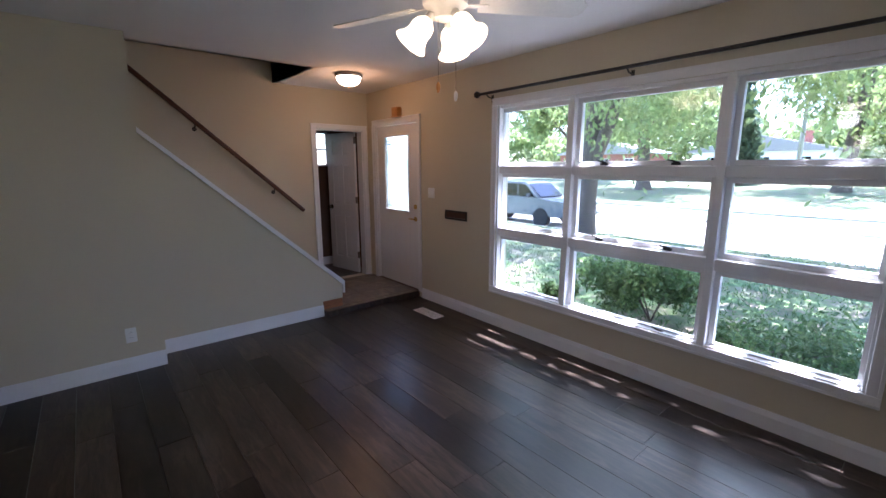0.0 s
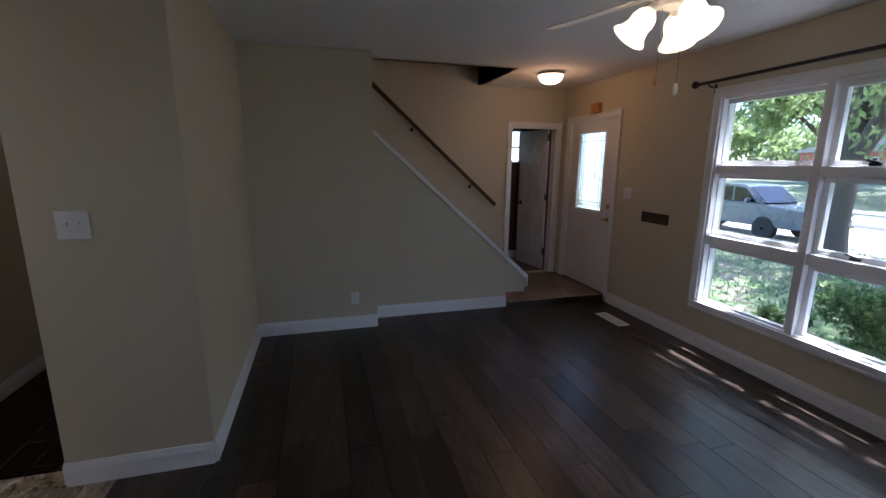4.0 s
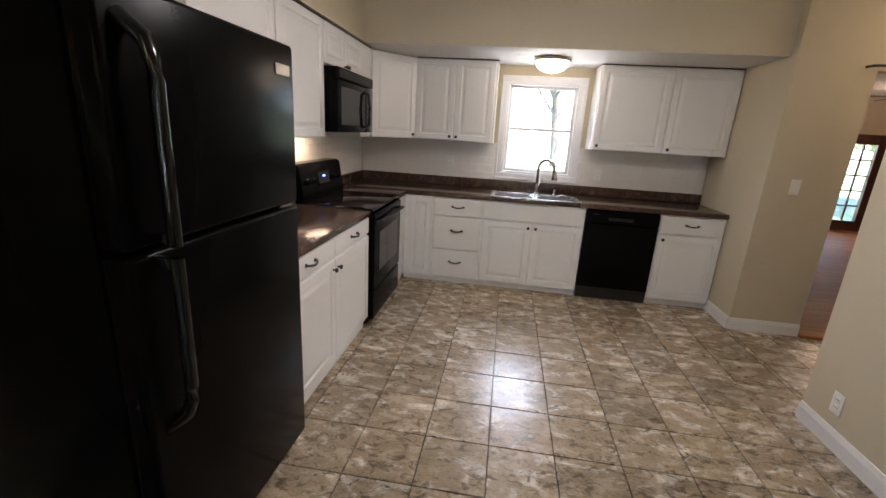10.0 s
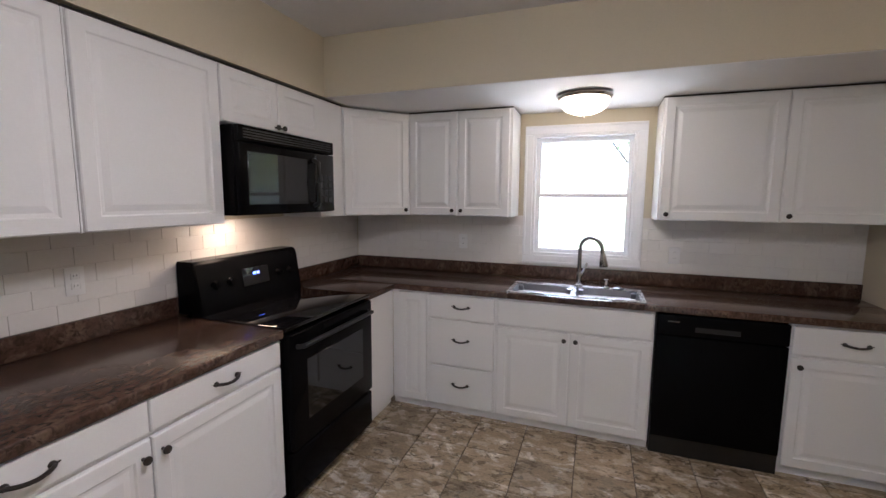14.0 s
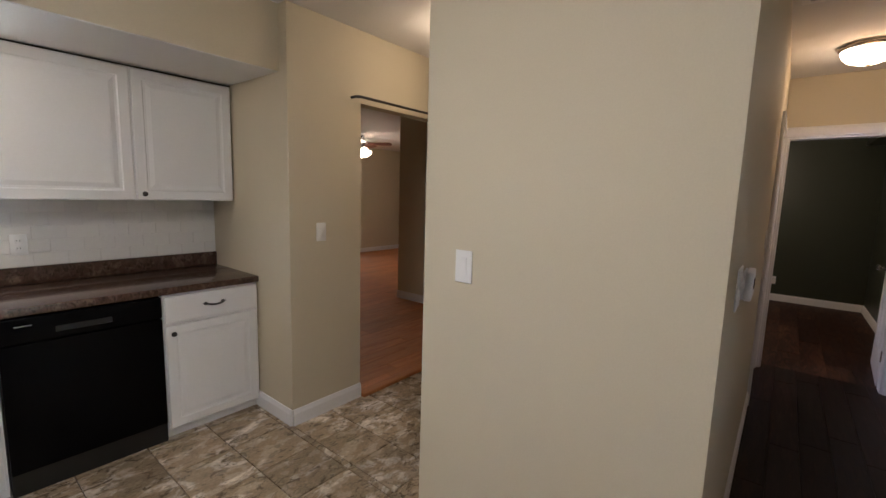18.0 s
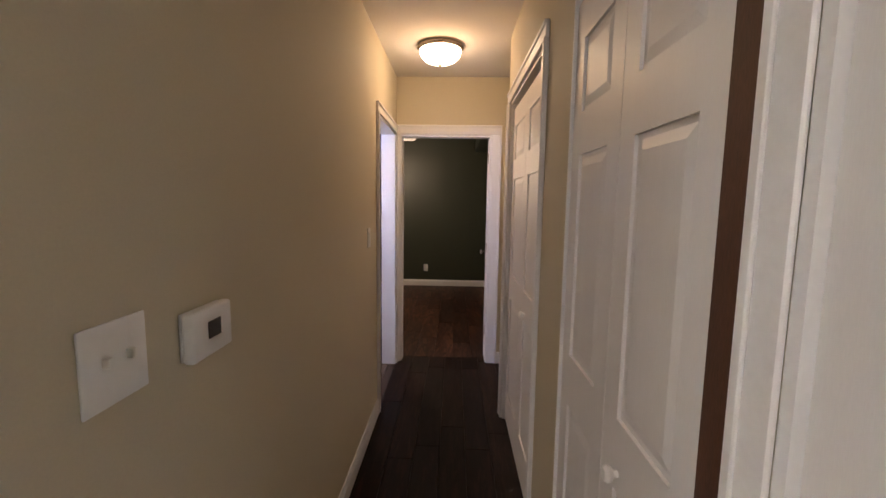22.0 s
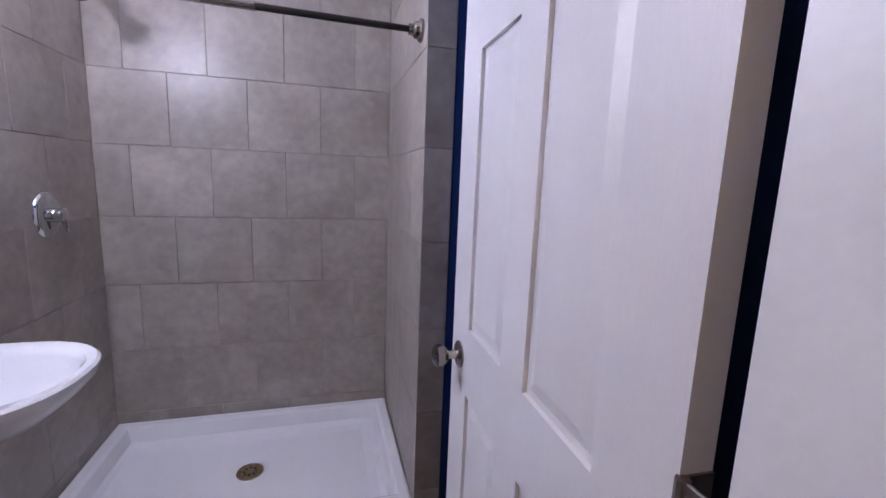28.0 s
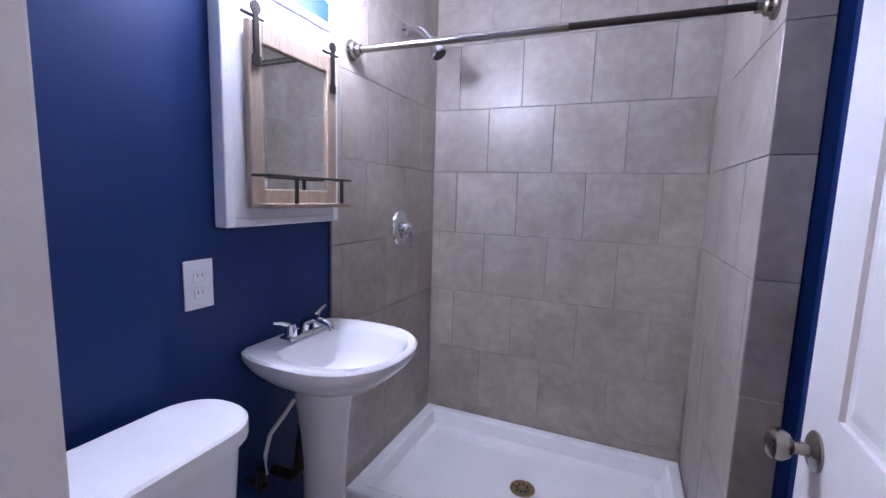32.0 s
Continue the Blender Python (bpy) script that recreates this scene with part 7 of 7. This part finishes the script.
shrub(-0.42, -7.75, 1.25, 0.92, "dense green shrub below the wide window", 31, 9000)
shrub(-1.75, -7.3, 1.25, 0.36, "low spreading green plants below the window", 32, 3000)
shrub(-2.7, -6.9, 1.4, 0.30, "low spreading green plants below the window", 33, 2600)
shrub(0.75, -7.3, 0.5, 0.40, "small leafy plant in the front bed", 34, 900, leaf=0.06)
shrub(-3.7, -7.4, 1.4, 0.5, "low spreading green plants beside the walk", 35, 4500)
# grass blades near the window
rng = np.random.default_rng(4)
n = 26000
gx = rng.uniform(-7, 9, n); gy = -5.8 - 10.5 * rng.random(n) ** 1.4
gz = np.array([lie(a_, b_) for a_, b_ in zip(gx, gy)])
ang = rng.uniform(0, 6.28, n); hgt = rng.uniform(0.03, 0.075, n); wd = 0.012
dx, dy = np.cos(ang) * wd, np.sin(ang) * wd
tip = rng.normal(0, 0.03, (n, 2))
vv = np.stack([np.stack([gx - dx, gy - dy, gz - 0.01], 1), np.stack([gx + dx, gy + dy, gz - 0.01], 1), np.stack([gx + tip[:, 0], gy + tip[:, 1], gz + hgt], 1)], 1).reshape(-1, 3)
me = bpy.data.meshes.new("grass"); me.from_pydata(vv.tolist(), [], np.arange(n * 3).reshape(-1, 3).tolist()); me.materials.append(SHRUB)
tagged(new("grass", me), label="short green grass with bare patches on the front lawn", category="grass", kind="stuff")

# pickup parked at the near kerb, nose to the west
tr = thing("pickup_truck", "grey-blue pickup truck parked along the street", "truck", pose(5.9, -15.75, -0.64) @ Matrix.Diagonal((0.86, 0.93, 0.88, 1)))
def extrude(bm, prof, y0, y1, inset=0.0):
    a = [bm.verts.new((x, y0, z)) for x, z in prof]
    b = [bm.verts.new((x, y1, z)) for x, z in prof]
    bm.faces.new(a); bm.faces.new(b[::-1])
    for i in range(len(prof)):
        bm.faces.new((a[i], a[(i + 1) % len(prof)], b[(i + 1) % len(prof)], b[i]))
bm = bm_new(); extrude(bm, [(-0.35, 0.48), (-0.38, 0.90), (-0.25, 1.06), (1.35, 1.20), (3.6, 1.22), (5.6, 1.22), (5.65, 0.55), (5.5, 0.45), (4.85, 0.45), (4.75, 0.75), (4.25, 0.75), (4.10, 0.45), (1.45, 0.45), (1.32, 0.75), (0.82, 0.75), (0.70, 0.45)], -0.95, 0.95)
bmesh.ops.bevel(bm, geom=[e for e in bm.edges if e.calc_length() > 0.3], offset=0.05, segments=2, affect="EDGES"); bd = part("body", bm, TRUCKPAINT, tr, smooth=False)
bm = bm_new(); extrude(bm, [(1.25, 1.20), (1.95, 1.78), (2.2, 1.84), (3.35, 1.84), (3.65, 1.22)], -0.80, 0.80)
bmesh.ops.bevel(bm, geom=bm.edges[:], offset=0.05, segments=2, affect="EDGES"); cb = part("cab", bm, TRUCKPAINT, tr, smooth=False)
for y in (0.805, -0.805):
    for prof in ([(1.55, 1.24), (2.0, 1.72), (2.42, 1.76), (2.42, 1.24)], [(2.50, 1.24), (2.50, 1.76), (3.28, 1.76), (3.5, 1.24)]):
        bm = bm_new(); extrude(bm, prof, y - 0.006, y + 0.006); part("side_window", bm, BLACKGLASS, cb, "dark side window", smooth=False)
bm = bm_new(); extrude(bm, [(1.27, 1.235), (1.92, 1.765), (1.90, 1.775), (1.25, 1.245)], -0.70, 0.70); part("windscreen", bm, BLACKGLASS, cb, "dark windscreen", smooth=False)
for x in (1.07, 4.5):
    for y, s in ((0.86, 1), (-0.86, -1)):
        bm = bm_new(); lathe(bm, [(0.22, -0.12), (0.37, -0.12), (0.40, -0.09), (0.40, 0.09), (0.37, 0.12), (0.22, 0.12)], 26, Matrix.Translation((x, y, 0.40)) @ Matrix.Rotation(radians(90), 4, "X")); wh = part("wheel", bm, RUBBER, tr, "black tyre")
        bm = bm_new(); lathe(bm, [(0.22, 0.0), (0.215, 0.03), (0.10, 0.05), (0.05, 0.06), (0.001, 0.06)], 20, Matrix.Translation((x, y + s * 0.06, 0.40)) @ Matrix.Rotation(radians(-90 * s), 4, "X")); part("rim", bm, STEEL, wh, "silver alloy rim")
for y in (0.7, -0.7):
    bm = bm_new(); box(bm, -0.40, -0.30, y - 0.18, y + 0.18, 0.82, 0.98, 0.02, 2); part("headlight", bm, CHROME, tr, "headlight")
bm = bm_new(); box(bm, -0.41, -0.33, -0.5, 0.5, 0.68, 1.0, 0.02, 2); part("grille", bm, BLACKPLASTIC, tr)
bm = bm_new(); box(bm, -0.46, -0.30, -0.93, 0.93, 0.46, 0.62, 0.03, 2); part("bumper", bm, CHROME, tr)
bm = bm_new(); box(bm, 1.72, 1.80, 0.84, 1.05, 1.22, 1.38, 0.02, 2); part("wing_mirror", bm, TRUCKPAINT, tr)

# houses and fence across the street
def house(x, y, w, d, h, label, wall, seed):
    z = lie(x, y) - 0.2
    ob = thing("house", label, "house", pose(x, y, z), "houses across the street")
    bm = bm_new(); box(bm, -w / 2, w / 2, -d, 0, 0, h); part("wall", bm, wall, ob, smooth=False)
    bm = bm_new(); extr = [(-w / 2 - 0.5, h), (w / 2 + 0.5, h), (w / 2 + 0.5, h + 0.15), (0, h + 1.9), (-w / 2 - 0.5, h + 0.15)]
    extrude(bm, [(a_, b_) for a_, b_ in extr], -d - 0.4, 0.4); part("roof", bm, ROOF, ob, smooth=False)
    for k, wx in enumerate((-w * 0.32, -w * 0.05, w * 0.30)):
        bm = bm_new()
        for b in ((wx - 0.7, wx - 0.62, 0.9, 2.1), (wx + 0.62, wx + 0.7, 0.9, 2.1), (wx - 0.62, wx + 0.62, 0.9, 0.98), (wx - 0.62, wx + 0.62, 2.02, 2.1), (wx - 0.03, wx + 0.03, 0.98, 2.02)):
            box(bm, b[0], b[1], 0.001, 0.06, b[2], b[3])
        wn_ = part("window", bm, TRIM, ob, smooth=False)
        bm = bm_new(); box(bm, wx - 0.62, wx + 0.62, 0.001, 0.02, 0.98, 2.02); part("pane", bm, BLACKGLASS, wn_, smooth=False)
    bm = bm_new(); box(bm, w * 0.12, w * 0.12 + 0.95, 0.001, 0.06, 0.2, 2.25); part("door", bm, TRIM, ob, smooth=False)
    bm = bm_new(); box(bm, -w * 0.3, -w * 0.3 + 0.7, -d * 0.6, -d * 0.6 + 0.7, h + 0.5, h + 2.4); part("chimney", bm, BRICKRED, ob, smooth=False)
house(13.0, -64, 14, 8, 2.7, "low pale house with a grey roof across the street", TRIM, 1)
house(32, -62, 14, 8, 2.7, "low brick house with a grey roof across the street", BRICKRED, 2)
house(-9, -60, 13, 8, 2.7, "low white house with a grey roof across the street", TRIM, 3)
fn = thing("fence", "tall cedar board fence across the street", "fence", pose(1.6, -42, lie(1.6, -42) - 0.1) @ Matrix.Diagonal((1, 1, 0.66, 1)))
bm = bm_new(); box(bm, -0.07, 0.07, -0.012, 0.012, 0, 1.85); fm = mesh_of("board", bm, FENCE)
for k in range(70):
    o = new("board", fm); o.parent = fn; o.matrix_basis = pose(-7 + k * 0.145, 0, 0)
for z in (0.4, 1.5):
    bm = bm_new(); box(bm, -7.1, 3.1, -0.06, -0.0125, z, z + 0.09); part("rail", bm, FENCE, fn, smooth=False)
pl = thing("utility_pole", "grey utility pole across the street", "utility pole", pose(4.9, -42.6, lie(4.9, -42.6)))
bm = bm_new(); tube(bm, [(0, 0, 0), (0, 0, 9)], 0.15, 12, [0.17, 0.11]); part("post", bm, POLE, pl)
bm = bm_new(); box(bm, -1.1, 1.1, -0.06, 0.06, 8.2, 8.35); part("crossarm", bm, POLE, pl, smooth=False)
# far woods behind everything
tagged(leaf_cloud("far_woods", [(-90 + 6 * k, -75 - (k * 37 % 9), 2.5 + (k * 53 % 6), 5.5) for k in range(32)] + [(28 + 6 * k, 95 + (k * 31 % 7), 3.5 + (k * 17 % 4), 5.0) for k in range(14)], 34000, 0.7, LEAF, None, 77), label="line of leafy trees in the distance", category="woods", kind="stuff")


# ---- floor coverings, piece by piece ----
def plank_floor(name, x0, x1, y0, y1, along, width, length, mat, label, z=0.0, seed=1, clip=None):
    """Boards as single pieces under one floor; along is the axis they run."""
    rnd = random.Random(seed)
    top = tagged(new(name), label=label, category="floor", kind="structure")
    cache = {}
    p0, p1, q0, q1 = (x0, x1, y0, y1) if along == "x" else (y0, y1, x0, x1)
    q = q0
    while q < q1 - 0.01:
        w = min(width, q1 - q)
        p = p0 - rnd.random() * length
        while p < p1 - 0.005:
            a, b = max(p, p0), min(p + length, p1)
            p += length
            if b - a < 0.02:
                continue
            cx, cy = ((a + b) / 2, q + w / 2) if along == "x" else (q + w / 2, (a + b) / 2)
            if clip and not clip(cx, cy):
                continue
            key = (round(b - a, 2), round(w, 3))
            if key not in cache:
                bm = bm_new()
                box(bm, -(b - a) / 2 + 0.0006, (b - a) / 2 - 0.0006, -w / 2 + 0.0006, w / 2 - 0.0006, -0.010, 0.0, 0.0012, 1)
                cache[key] = mesh_of("plank", bm, mat)
            ob = new("plank", cache[key])
            ob.parent = top
            ob.matrix_basis = pose(cx, cy, z, 0, 0, 0 if along == "x" else 90)
        q += w
    return top


def tile_floor(name, cells, size, mat, label, z=0.0, gap=0.0055):
    top = tagged(new(name), label=label, category="floor", kind="structure")
    cache = {}
    for x0, x1, y0, y1 in cells:
        key = (round(x1 - x0, 3), round(y1 - y0, 3))
        if key not in cache:
            bm = bm_new()
            w, d = key
            box(bm, -w / 2 + gap / 2, w / 2 - gap / 2, -d / 2 + gap / 2, d / 2 - gap / 2, -0.010, 0.0, 0.0015, 1)
            cache[key] = mesh_of("tile", bm, mat)
        ob = new("tile", cache[key])
        ob.parent = top
        ob.matrix_basis = pose((x0 + x1) / 2, (y0 + y1) / 2, z)
    return top


def grid_cells(x0, x1, y0, y1, ox, oy, s):
    xs = sorted({x0, x1, *(ox + k * s for k in range(-60, 60) if x0 + 0.01 < ox + k * s < x1 - 0.01)})
    ys = sorted({y0, y1, *(oy + k * s for k in range(-60, 60) if y0 + 0.01 < oy + k * s < y1 - 0.01)})
    return [(a, b, c, d) for a, b in zip(xs, xs[1:]) for c, d in zip(ys, ys[1:])]


plank_floor("floor_living", XL, XK, YW, -1.07, "x", 0.18, 1.22, PLANK, "dark brown wood-look plank floor of the living room", seed=3,
            clip=lambda x, y: x < 1.5)
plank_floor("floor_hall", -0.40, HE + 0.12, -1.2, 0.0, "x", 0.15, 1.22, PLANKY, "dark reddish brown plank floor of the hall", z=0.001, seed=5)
plank_floor("floor_bedroom", HE + 0.12, 6.99, -1.06, 2.95, "x", 0.18, 1.22, PLANKBED, "dark reddish brown plank floor of the bedroom", seed=7)
plank_floor("floor_sunroom", 0.30, 7.0, 2.19, 7.9, "x", 0.14, 1.5, OAK, "glossy orange oak strip floor of the sunroom", seed=9)
S = 0.317
tile_floor("floor_kitchen", grid_cells(XW, 0.165, -1.07, YN, -1.775, 0.335, S) + grid_cells(0.165, 2.0, 0.975, 2.19, -1.775, 0.335, S), S, SLATE, "brown and cream slate-look tile floor of the kitchen")
tile_floor("floor_entry", grid_cells(XK - 0.08, XE, YW, -4.06, 1.42, -5.27, 0.305), 0.305, ENTRY, "brown tile landing inside the entrance door", z=LAND)
bm = bm_new(); box(bm, XK - 0.075, XE, YW, -4.06, -0.01, LAND - 0.009)
structure("floor_entry_base", bm, PLANK, "low raised landing inside the entrance door", "landing")
tile_floor("floor_bath", grid_cells(BX0, BX1, 0.06, 1.3, 2.165, 0.12, 0.305), 0.305, ENTRY, "brown tile floor of the bathroom")
